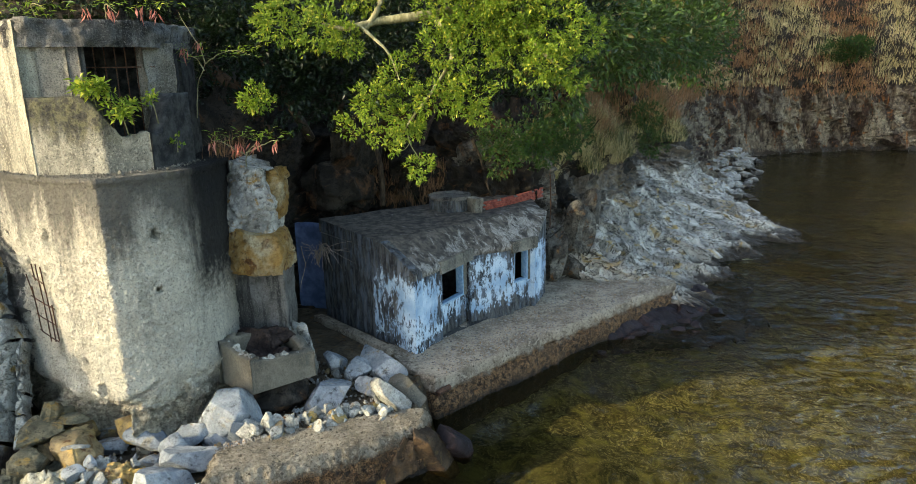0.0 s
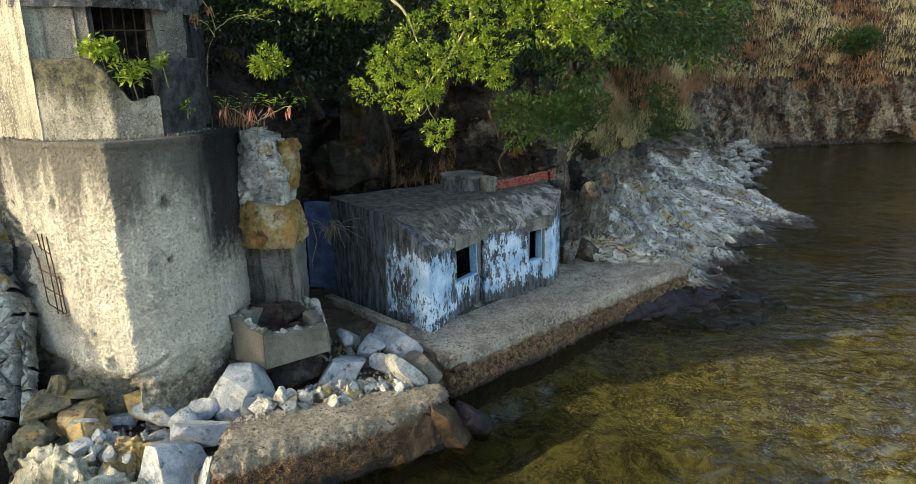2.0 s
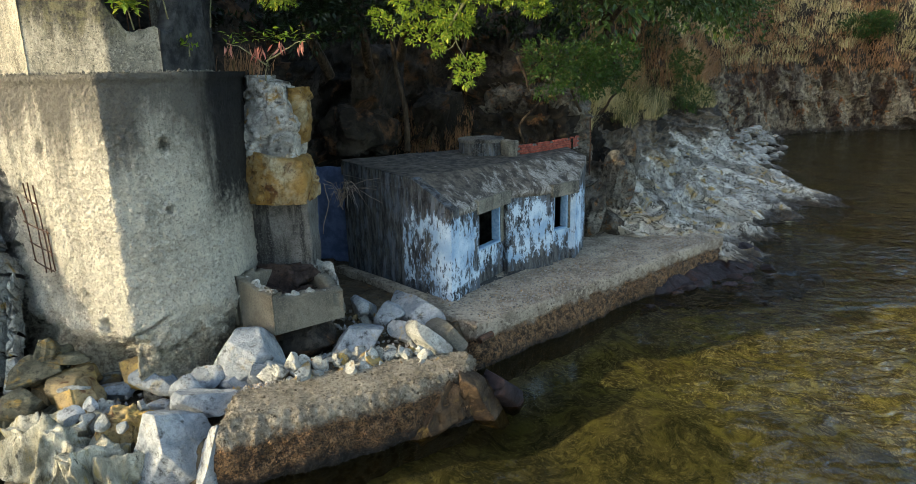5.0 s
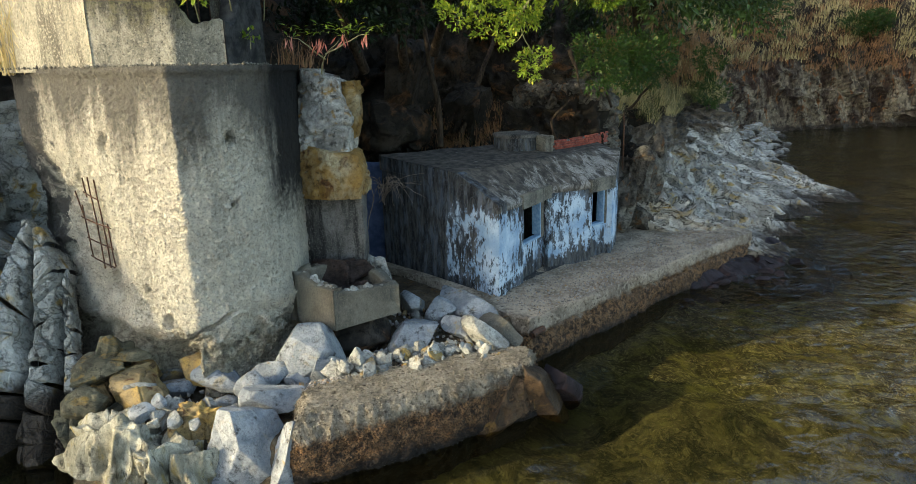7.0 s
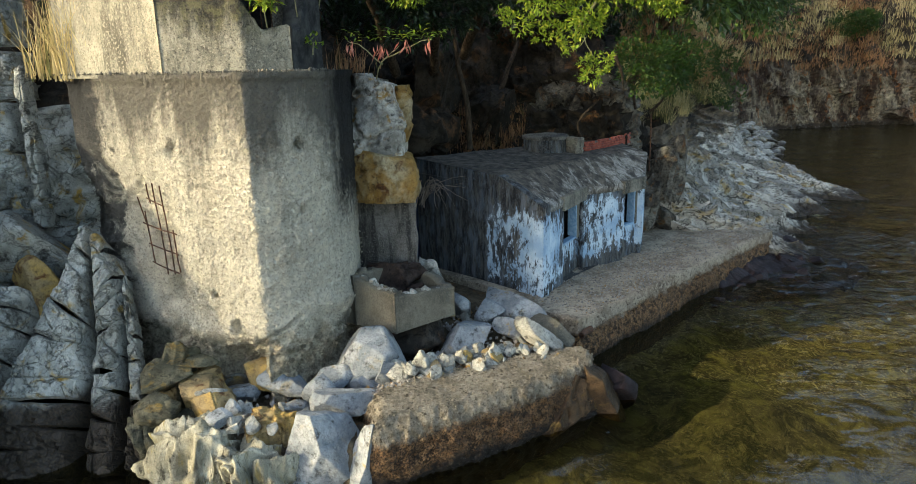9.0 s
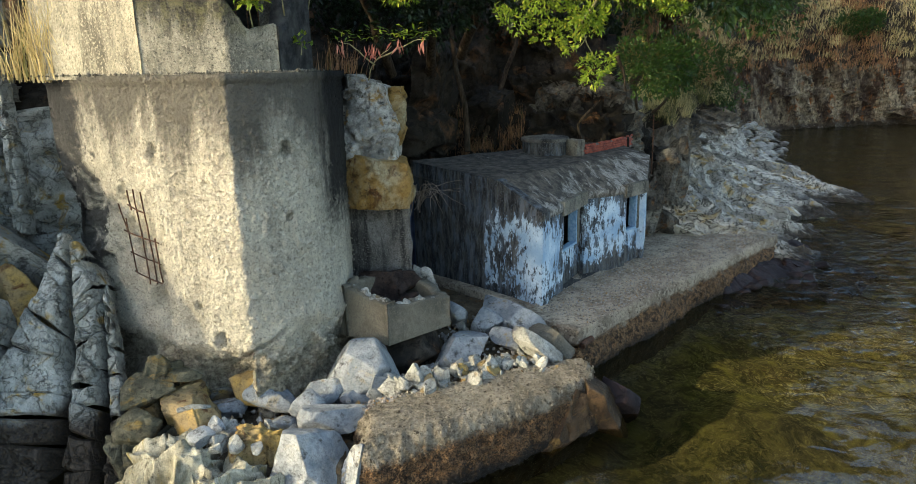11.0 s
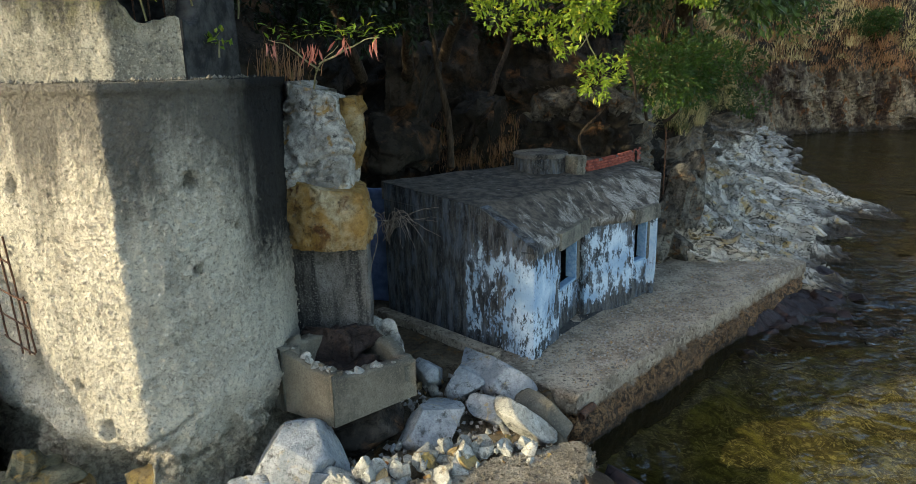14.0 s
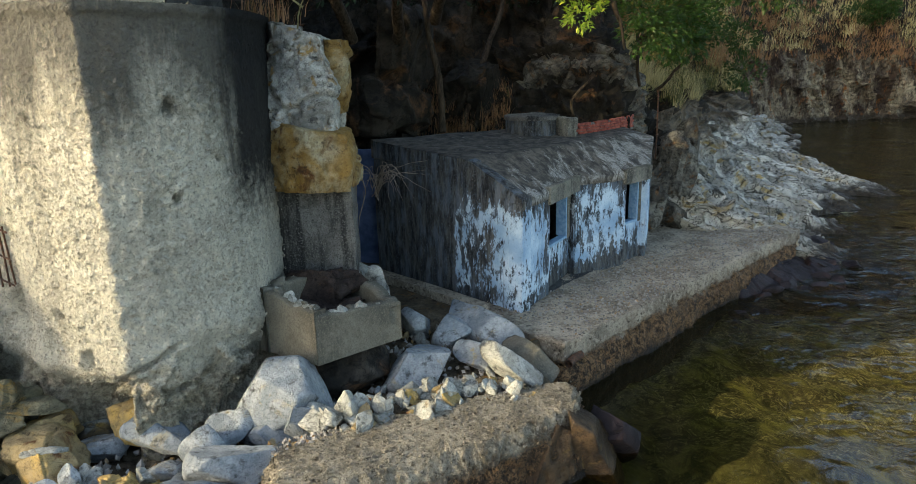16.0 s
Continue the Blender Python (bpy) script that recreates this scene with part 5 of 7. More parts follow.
# ---- the broken concrete box ----
box = thing("concrete_box", (-5.0, 14.4, 1.2), "hollow grey-brown concrete box with a broken top and rubble inside", "concrete block")


BOX = [(-6.15, 14.32), (-5.10, 13.64), (-3.93, 14.66), (-4.85, 15.75)]
for k, (lo, hi) in enumerate(((2.62, 2.36), (2.34, 2.20), (2.2, 2.42), (2.45, 2.65))):
    a, b = Vector(BOX[k]), Vector(BOX[(k + 1) % 4])
    L = (b - a).length
    jag = 0.015 if k == 1 else 0.06
    part("box_wall", wall_run([a, b], 1.56, lambda s, lo=lo, hi=hi, L=L, k=k, jag=jag: lo + (hi - lo) * s / L + jag * (vnoise(np.array([[s * 7, k * 3.0, 0]]), 4)[0] - 0.5) * 2, 0.24, 120 + k, 0.04, 0.012), M_BOX, box)
rngb = np.random.default_rng(7)
for k in range(46):
    s = rngb.uniform(0.04, 0.09)
    e = (0, 0, 1, 2, 2, 3)[k % 6]
    a, b = Vector(BOX[e]), Vector(BOX[(e + 1) % 4])
    f = rngb.uniform(0.1, 0.95)
    w = a.lerp(b, f).lerp(Vector((-4.95, 14.6)), rngb.uniform(0.10, 0.20))
    ends = ((2.62, 2.36), (2.34, 2.20), (2.2, 2.42), (2.45, 2.65))[e]
    part("rim_stone", boulder_mesh((w.x, w.y, ends[0] + (ends[1] - ends[0]) * f - s * 0.1), (s * 1.3, s, s * 0.85), (rngb.uniform(-40, 40), rngb.uniform(-40, 40), rngb.uniform(0, 180)), 130 + k, 11, 2, 0.02, 0.32), M_WHITE if rngb.random() < 0.5 else M_BOX, box, "white broken stone in the rim")
part("fill", fluted_mesh((-5.0, 14.72, 2.04), (0.72, 0.62, 0.34), (0, 0, 40), 160, 6, 0.16), M_ROOT, box, "dark rubble and dead roots")
part("mound", fluted_mesh((-5.35, 15.05, 2.30), (0.80, 0.50, 0.44), (0, 6, 30), 161, 6, 0.14), M_ROOT, box, "matted dead roots over the back of the box")
part("footing", boulder_mesh((-4.95, 14.6, 1.12), (0.80, 0.66, 0.56), (0, 0, 20), 162, 10, 5, 0.06), M_HILL, box, "dark broken footing")

# ---- the blockhouse ----
hut = thing("blockhouse", (-0.5, 19.6, 1.05), "low concrete blockhouse with flaking pale blue limewash and black stains", "blockhouse")
C0, A1, B0, B1, D0, F0 = (-1.76, 16.98), (-1.09, 18.07), (-0.32, 19.42), (1.02, 20.24), (1.72, 20.92), (2.2, 22.4)
RL, BL = (-2.78, 17.92), (-4.95, 20.05)
EAVE = 3.26


def wall_plate(a, b, za, zb, base=0.95, thick=0.3, name="wall", mat=None, label="", proud=0.0):
    a, b = Vector((*a, 0)), Vector((*b, 0))
    d = (b - a).normalized()
    nn = Vector((d.y, -d.x, 0))
    a, b = a + nn * proud, b + nn * proud
    pts = [a + Vector((0, 0, base)), b + Vector((0, 0, base)), b + Vector((0, 0, zb)), a + Vector((0, 0, za))]
    return part(name, plate(pts, thick, 0.012, 3, 0.018, int(a.x * 31) % 97), mat or M_PAINT, hut, label)


wall_plate(RL, C0, 4.0, EAVE + 0.08, label="limewashed yard wall")
wall_plate(BL, RL, 4.2, 4.0, label="black-stained yard wall")
wall_plate(C0, A1, EAVE, EAVE - 0.02)
wall_plate(B0, B1, EAVE - 0.02, EAVE - 0.02)
wall_plate(D0, F0, EAVE - 0.02, 3.82, label="white limewashed end wall")
wall_plate(F0, (1.7, 23.9), 3.82, 3.9)


def window_bay(a, b, name):
    a, b = Vector((*a, 0)), Vector((*b, 0))
    d = (b - a).normalized()
    w = (b - a).length
    nn = Vector((d.y, -d.x, 0))

    def panel(part_name, u0, u1, z0, z1, back, thick, mat, label="", under=None):
        p0, p1 = a + d * u0 - nn * back, a + d * u1 - nn * back
        pts = [p0 + Vector((0, 0, z0)), p1 + Vector((0, 0, z0)), p1 + Vector((0, 0, z1)), p0 + Vector((0, 0, z1))]
        return part(part_name, plate(pts, thick, 0.01, 1, 0.01, 5), mat, under or hut, label)

    panel("dado", 0.0, w, 0.95, 1.98, 0.16, 0.16, M_PAINT, "limewashed panel below the window")
    panel("lintel", -0.10, w + 0.08, 3.04, 3.40, -0.06, 0.34, M_LINTEL, "projecting grey concrete lintel")
    panel("jamb", 0.0, 0.15, 1.98, 3.04, 0.12, 0.2, M_LINTEL)
    panel("jamb", w - 0.17, w, 1.98, 3.04, 0.12, 0.2, M_LINTEL)
    fr = panel(name, 0.15, w - 0.17, 1.98, 2.04, 0.14, 0.18, M_FRAME, "faded blue window frame round a dark opening")
    panel("stile", 0.15, 0.20, 2.04, 3.04, 0.14, 0.16, M_FRAME, "", fr)
    panel("stile", w - 0.23, w - 0.17, 2.04, 3.04, 0.14, 0.24, M_FRAME, "", fr)
    panel("head", 0.20, w - 0.23, 2.99, 3.04, 0.14, 0.12, M_FRAME, "", fr)


window_bay(A1, B0, "window_frame")
window_bay(B1, D0, "window_frame")
# the roof: sloping front, flat top
ee = [C0, A1, B0, B1, D0, F0]
eave = np.array([[x, y, z] for (x, y), z in zip(ee, (EAVE, EAVE, EAVE, EAVE, EAVE + 0.02, 3.86))])
tl = np.concatenate([[0], np.cumsum(np.linalg.norm(np.diff(eave, axis=0), axis=1))])
us = np.linspace(0, tl[-1], 120)
E = np.stack([np.interp(us, tl, eave[:, k]) for k in range(3)], 1)
ff = (us / us[-1])[:, None]
R = np.array([[-2.79, 17.91, 3.96]]) * (1 - ff) + np.array([[2.0, 22.75, 3.93]]) * ff
K = np.array([[-4.99, 20.04, 4.16]]) * (1 - ff) + np.array([[1.6, 25.2, 4.05]]) * ff
outw = unit(E - R) * np.array([[1, 1, 0]])
E1 = E + outw * 0.025
rows = [E - outw * 0.1 - np.array([[0, 0, 0.10]]), E1 - np.array([[0, 0, 0.10]]), E1 + np.array([[0, 0, 0.06]])]
for f in np.linspace(0.04, 1, 26):
    rows.append(E1 + (R - E1) * f + np.array([[0, 0, 0.06]]))
for f in np.linspace(0.05, 1, 40):
    rows.append(R + (K - R) * f + np.array([[0, 0, 0.06]]))
rows.append(K - np.array([[0, 0, 0.35]]))
rows.append(R - np.array([[0, 0, 0.25]]))
g = np.stack(rows, 1)
flat = g.reshape(-1, 3)
flat[:, 2] += fbm(flat, 1.6, 4, 140) * 0.02 + fbm(flat, 8, 3, 141) * 0.010
me = raw_mesh("roof", flat, grid_faces(g.shape[0], g.shape[1])[:, ::-1])
part("roof", me, M_ROOF, hut, "lichen-blotched sloping concrete roof")
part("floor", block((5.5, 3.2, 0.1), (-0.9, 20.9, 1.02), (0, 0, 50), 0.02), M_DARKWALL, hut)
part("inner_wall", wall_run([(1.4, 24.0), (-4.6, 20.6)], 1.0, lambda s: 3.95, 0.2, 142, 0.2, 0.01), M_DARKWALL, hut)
# kerb along the yard wall
v0, v1 = Vector((-2.35, 17.1, 1.12)), Vector((-5.0, 19.75, 1.12))
part("plinth", block(((v1 - v0).length, 0.28, 0.3), (v0 + v1) / 2 + Vector((-0.12, -0.12, 0)), (0, 0, math.degrees(math.atan2(v1.y - v0.y, v1.x - v0.x))), 0.03, 0.03, 3, 3), M_SLAB, hut, "low concrete kerb at the wall foot")
# blue-washed wall of the passage behind
wall_b = thing("passage_wall", (-5.3, 21.0, 1.0), "blue-painted wall in the dark passage", "wall", "", "structure")
part("panel", wall_run([(-6.0, 20.9), (-4.9, 20.6)], 0.9, lambda s: 3.9, 0.2, 143, 0.12, 0.02), M_BLUE, wall_b)

# ---- on the roof ----
drum = thing("vent_drum", (-1.0, 22.1, 4.05), "round mossy concrete drum with flaking blue wash on the roof", "vent")
circle = [(-1.05 + 0.68 * math.cos(a), 22.15 + 0.68 * math.sin(a)) for a in np.linspace(0, 2 * math.pi, 28, endpoint=False)]
part("drum_wall", ring_wall(circle, 3.9, 4.48, 0.06, 0.02, 150), M_PAINT, drum)
part("drum_cap", ring_wall([(-1.05 + (x + 1.05) * 1.05, 22.15 + (y - 22.15) * 1.05) for x, y in circle], 4.46, 4.56, 0.06, 0.03, 151), M_STUB, drum)
part("stump", block((0.34, 0.42, 0.55), (-0.22, 21.75, 4.25), (0, 0, 40), 0.05, 0.05, 5, 3), M_LINTEL, drum)
brick_wall = thing("brick_parapet", (1.1, 23.2, 3.95), "low curved red brick parapet on the roof edge", "brick wall")
bm_b = bmesh.new()
bmesh.ops.create_cube(bm_b, size=1.0)
bmesh.ops.scale(bm_b, vec=(0.215, 0.10, 0.062), verts=bm_b.verts)
bmesh.ops.bevel(bm_b, geom=bm_b.edges[:], offset=0.008, segments=1, affect="EDGES")
brick_data = bpy.data.meshes.new("brick")
bm_b.to_mesh(brick_data)
bm_b.free()
brick_data.materials.append(M_BRICK)
line = curve_through([(0.05, 21.95, 0), (0.8, 22.75, 0), (1.6, 23.75, 0), (2.3, 24.9, 0)], 200)
dist = np.concatenate([[0], np.cumsum(np.linalg.norm(np.diff(line, axis=0), axis=1))])
rngk = np.random.default_rng(3)
for course in range(5):
    s = 0.12 + (0.11 if course % 2 else 0)
    while s < dist[-1] - 0.15:
        x, y = np.interp(s, dist, line[:, 0]), np.interp(s, dist, line[:, 1])
        x2, y2 = np.interp(s + 0.05, dist, line[:, 0]), np.interp(s + 0.05, dist, line[:, 1])
        if not (course == 4 and rngk.random() < 0.25):
            o = new("brick", brick_data)
            o.parent = brick_wall
            o.matrix_basis = pose(x - 1.1 + rngk.normal(0, 0.004), y - 23.2, 0.05 + course * 0.074, 0, rngk.normal(0, 1), math.degrees(math.atan2(y2 - y, x2 - x)) + rngk.normal(0, 1.2))
        s += 0.226
part("mortar", wall_run(line[::6, :2], 3.9, lambda s: 4.30, 0.07, 152, 0.08, 0.004), M_MORTAR, brick_wall)
pole_v, pole_f = tube([(2.35, 22.6, 3.3), (2.36, 22.62, 4.2), (2.33, 22.6, 5.1)], [0.022] * 3, 8)
solo("pole", raw_mesh("pole", pole_v, pole_f), M_STEEL, "thin rusty pole standing at the blockhouse corner", "pole")

# ---- the broken sea wall and the rocks at its end ----
def crumbled(q):
    v, e = cells(q, 12.0, 178)
    return fbm(q, 1.3, 4, 172) * 0.10 + fbm(q, 7, 4, 176) * 0.03 + (v - 0.5) * 0.05 + 0.02 * ridged(q, 5.0, 3, 177) + 0.16 * np.sin(np.clip((q[:, 2] + 0.4) / 1.5, 0, 1) * np.pi) - 0.10 * smooth(q[:, 2], 0.95, 1.2)


ruin = thing("broken_sea_wall", (-3.5, 12.5, 0.0), "crumbled barnacle-crusted concrete sea wall stump", "sea wall")
me = ring_wall([(-5.25, 10.97), (-3.9, 11.55), (-2.3, 12.45), (-1.35, 13.2), (-1.35, 14.0), (-2.6, 13.6), (-4.6, 12.6), (-5.45, 11.9)], -0.9, lambda q: 1.16 - 0.12 * (q[0] + 5.5) / 4, 0.035, 0.015, 170, None, True, True, crumbled)
pebbles = grit(me, 9000, 0.008, 0.030, 171, lambda c, nr: (c[:, 2] > -0.1) * (nr[:, 1] < 0.6) * 1.0)
part("wall", me, M_RUBBLE, ruin)
part("pebble_crust", pebbles, M_RUBBLE, ruin, "pebbles and barnacles bedded in the crumbled face")["kind"] = "stuff"

part("weedy_end", fluted_mesh((-1.85, 13.12, 0.28), (0.86, 0.52, 0.80), (0, 4, 34), 173, 6, 0.07), M_WEED, ruin, "dark red-brown weed crust over the broken end")

# ---- loose rocks ----


def rock(at, size, turn, seed, material, label, group, cuts=9, fine=4, pit=0.02, name="boulder", deep=None, ridge=0.0):
    if deep is None:
        deep = 0.38 if cuts < 10 else 0.33
    return solo(name, boulder_mesh(at, size, turn, seed, cuts, fine, pit, deep, ridge), material, label, "rock", group)


G1 = "boulders below the bastion"
BLUE_L, PALE_L, OCH_L = "smooth pale blue-grey boulder among rubble", "white and grey broken stone on the shore", "ochre-stained broken rock on the shore"
solo("boulder", boulder_mesh((-5.55, 13.30, 1.10), (0.76, 0.62, 0.78), (0, 0, 15), 255, 3, 5, 0.012, 0.72, 0.0, ((-0.45, -0.85, 0.30, 0.66), (0.6, -0.75, -0.25, 0.64), (0.15, -0.75, -0.65, 0.60), (0.85, -0.1, 0.45, 0.70), (-0.8, 0.1, 0.5, 0.78), (0.1, -0.5, 0.85, 0.76))), M_PALE, "large smooth pale blue-grey boulder against the bastion", "rock", G1)
rock((-5.30, 12.95, 0.98), (0.34, 0.22, 0.42), (8, 14, 10), 211, M_PALE, "grey chip of stone leaning on a boulder", G1, 9, 4)
rock((-3.68, 14.75, 1.02), (0.70, 0.52, 0.42), (8, -12, 20), 202, M_PALE, BLUE_L, G1, 7, 5)
rock((-2.62, 16.15, 1.22), (1.00, 0.40, 0.32), (10, 10, -48), 203, M_PALE, "long slanting greenish-grey slab of rock", G1, 8, 5)
rock((-3.80, 16.2, 1.15), (0.42, 0.55, 0.40), (0, 14, 30), 204, M_PALE, BLUE_L, G1)
rock((-3.15, 15.85, 1.12), (0.36, 0.40, 0.34), (0, 10, 60), 208, M_PALE, BLUE_L, G1)
rock((-2.15, 14.65, 1.08), (0.60, 0.30, 0.28), (0, 18, -32), 205, M_WHITE, OCH_L, G1)
rock((-2.60, 15.0, 1.06), (0.55, 0.32, 0.28), (0, 14, -30), 206, M_PALE, BLUE_L, G1)
rock((-1.75, 15.05, 0.98), (0.58, 0.34, 0.34), (0, 16, -40), 207, M_BOX, "lump of broken concrete by the platform", G1)
rock((-7.62, 12.92, 1.10), (0.50, 0.24, 0.42), (0, 28, -14), 212, M_OCHRE, "leaning grey and ochre slab of rock", G1, 10, 5)
rock((-7.20, 12.72, 1.00), (0.52, 0.28, 0.27), (0, 24, -12), 213, M_PALE, BLUE_L, G1)
rock((-6.43, 12.52, 0.97), (0.35, 0.33, 0.33), (0, 12, 20), 214, M_PALE, "rounded blue-grey boulder in the rubble", G1, 6, 5)
rock((-6.13, 12.93, 0.98), (0.44, 0.36, 0.30), (0, 0, 50), 215, M_PALE, BLUE_L, G1)
rock((-5.90, 12.10, 0.90), (0.64, 0.42, 0.30), (4, 8, 12), 216, M_PALE, "broad flat pale boulder", G1, 7, 5)
rock((-5.62, 12.85, 0.86), (0.32, 0.26, 0.20), (0, 0, 30), 217, M_PALE, BLUE_L, G1)
rock((-5.0, 12.95, 1.05), (0.36, 0.28, 0.26), (0, 12, 40), 218, M_WHITE, PALE_L, G1)
rock((-8.2, 13.1, 0.78), (0.36, 0.30, 0.22), (0, 0, 10), 219, M_LEFT, "dark grey rounded stone in a pool", G1)
rock((-8.72, 12.85, 1.12), (0.40, 0.36, 0.46), (0, 6, 20), 220, M_OCHRE, OCH_L, G1, 10, 5, 0.03, ridge=0.12)
rock((-8.4, 12.25, 0.92), (0.56, 0.45, 0.42), (0, 10, -15), 221, M_OCHRE, OCH_L, G1, 10, 5, 0.03, ridge=0.12)
rock((-8.05, 11.72, 0.95), (0.46, 0.38, 0.42), (0, 0, 15), 222, M_OCHRE, OCH_L, G1, 10, 5, 0.03, ridge=0.06)
rock((-9.2, 12.3, 1.32), (0.52, 0.42, 0.30), (6, 8, 15), 280, M_OLIVE, "mossy layered rock ledge below the bastion", G1, 9, 5, 0.03, ridge=0.10)
rock((-9.0, 11.8, 0.95), (0.52, 0.44, 0.36), (4, 10, 30), 281, M_OLIVE, "mossy layered rock ledge below the bastion", G1, 9, 5, 0.03, ridge=0.10)
rock((-6.95, 12.05, 0.75), (0.52, 0.34, 0.22), (0, 5, 20), 223, M_PALE, BLUE_L, G1)
solo("boulder", fluted_mesh((-8.2, 11.0, 0.36), (0.80, 0.66, 0.92), (4, 8, 15), 224, 6, 0.25), M_FLUTE, "sharp white and grey sea-pitted rock", "rock", G1)
solo("boulder", fluted_mesh((-7.3, 10.8, 0.36), (0.58, 0.50, 0.82), (0, -8, 40), 228, 6, 0.25), M_FLUTE, "sharp white and grey sea-pitted rock", "rock", G1)
solo("boulder", boulder_mesh((-6.28, 11.12, 0.42), (0.78, 0.70, 1.02), (0, 0, 8), 225, 4, 6, 0.016, 0.70, 0.025, ((-0.55, -0.80, 0.35, 0.52), (0.75, -0.45, 0.55, 0.55), (0.15, -0.9, -0.1, 0.60), (0.1, 0.3, 1.0, 0.74), (-0.9, 0.1, 0.4, 0.62))), M_PALE, "large sharp-edged blue-grey rock at the water", "rock", G1)
solo("boulder", boulder_mesh((-5.50, 10.95, 0.22), (0.30, 0.34, 0.85), (6, 14, 20), 226, 4, 5, 0.02, 0.6, 0.05, ((-0.9, -0.3, 0.4, 0.4), (0.6, -0.7, 0.5, 0.45), (0.2, -1, -0.1, 0.5))), M_PALE, "upright splinter of blue-grey rock", "rock", G1)
solo("boulder", fluted_mesh((-6.85, 10.7, 0.30), (0.36, 0.34, 0.62), (0, -10, 70), 227, 5, 0.25), M_FLUTE, "sharp white and grey sea-pitted rock", "rock", G1)
solo("boulder", fluted_mesh((-7.0, 11.5, 0.75), (0.55, 0.42, 0.36), (0, 10, 15), 229, 6, 0.15), M_OCHRE, OCH_L, "rock", G1)
solo("boulder", fluted_mesh((-7.6, 11.7, 0.8), (0.40, 0.32, 0.30), (0, 0, 65), 230, 6, 0.14), M_WHITE, PALE_L, "rock", G1)
solo("boulder", fluted_mesh((-9.25, 12.75, 0.95), (0.50, 0.46, 1.05), (6, 6, 20), 231, 6, 0.16), M_OLIVE, "mossy layered rock at the bastion foot", "rock", G1)
solo("boulder", fluted_mesh((-9.0, 11.6, 0.3), (0.55, 0.55, 0.95), (0, 8, 50), 232, 6, 0.16), M_OLIVE, "dark layered rock at the water", "rock", G1)
rock((-12.75, 14.75, 3.25), (0.98, 0.75, 0.78), (0, 10, 20), 233, M_LEFT, "large pale rounded rock wedged in the cliff", G1, 7, 5)
rock((-12.35, 14.1, 2.35), (0.5, 0.5, 0.9), (10, 10, 20), 234, M_OCHRE, "dark rusty rock in a cleft", G1, 10, 4, 0.04)
rock((-8.62, 12.70, 1.0), (0.36, 0.34, 0.52), (0, 0, 12), 261, M_OCHRE, "rusty layered block under the bastion", G1, 9, 5, 0.03, deep=0.40, ridge=0.10)
rock((-8.62, 12.55, 1.58), (0.34, 0.22, 0.09), (4, 6, 12), 262, M_OLIVE, "thin flat slab lying on a rusty block", G1, 8, 4)
rock((-8.3, 12.0, 1.22), (0.26, 0.13, 0.07), (0, 10, 40), 263, M_WHITE, "thin pale flake of rock", G1, 8, 4)
rock((-8.15, 11.9, 1.30), (0.22, 0.12, 0.06), (0, 16, 25), 264, M_WHITE, "thin pale flake of rock", G1, 8, 4)
rock((-7.95, 12.75, 0.80), (0.34, 0.28, 0.24), (0, 0, 10), 265, M_PALE, "rounded lilac-grey boulder in the pool", G1, 7, 5, deep=0.55)
for k, (x, y, z, r) in enumerate(((-7.85, 11.2, 1.12, 0.17), (-7.6, 11.25, 1.05, 0.12), (-7.3, 11.15, 1.02, 0.15), (-6.95, 11.1, 0.98, 0.12), (-7.5, 10.9, 1.12, 0.10), (-7.05, 11.45, 1.05, 0.10), (-7.75, 11.6, 1.1, 0.13), (-6.9, 11.75, 0.98, 0.12))):
    rock((x, y, z), (r * 1.3, r, r * 0.9), (20 * k, 15, 50 * k), 270 + k, M_WHITE if k % 3 else M_PALE, "white broken stone lodged among larger rocks", G1, 9, 3, 0.02, "stone")
# the wedge-shaped rocks at the end of the sea wall
rock((-1.14, 13.3, 0.32), (0.42, 0.48, 0.86), (8, -24, 30), 240, M_WEED, "weedy wedge of rock at the sea wall end", G1, 11, 5, 0.03)
rock((-0.74, 13.85, 0.30), (0.42, 0.50, 0.80), (0, -30, 30), 241, M_WET, "dark wedge of wet rock at the sea wall end", G1, 10, 5, 0.03)
rock((-1.5, 14.0, 0.75), (0.42, 0.40, 0.30), (0, 10, 30), 242, M_WEED, "dark weedy stone by the drain pipe", G1, 10, 4, 0.04)
# white cobbles along the wall top
rngr = np.random.default_rng(11)
G2 = "cobbles on the sea wall"
for k in range(130):
    s = rngr.random()
    w = float(np.clip(rngr.normal(0, 0.22), -0.4, 0.4))
    x, y = -4.85 + 2.9 * s - 0.5 * w, 12.80 + 1.2 * s + 0.86 * w
    r = rngr.uniform(0.07, 0.21) * (1.0 if s < 0.6 else 0.75)
    rock((x, y, 1.06 + 0.30 * r - 0.10 * s + (0.10 if abs(w) < 0.12 else 0)), (r * rngr.uniform(0.9, 1.6), r, r * rngr.uniform(0.6, 0.95)), tuple(rngr.uniform(0, 90, 3)), 300 + k,
         M_OCHRE if rngr.random() < 0.14 else M_WHITE, "broken white cobble on the sea wall", G2, 15, 3, 0.02, "cobble", 0.24)
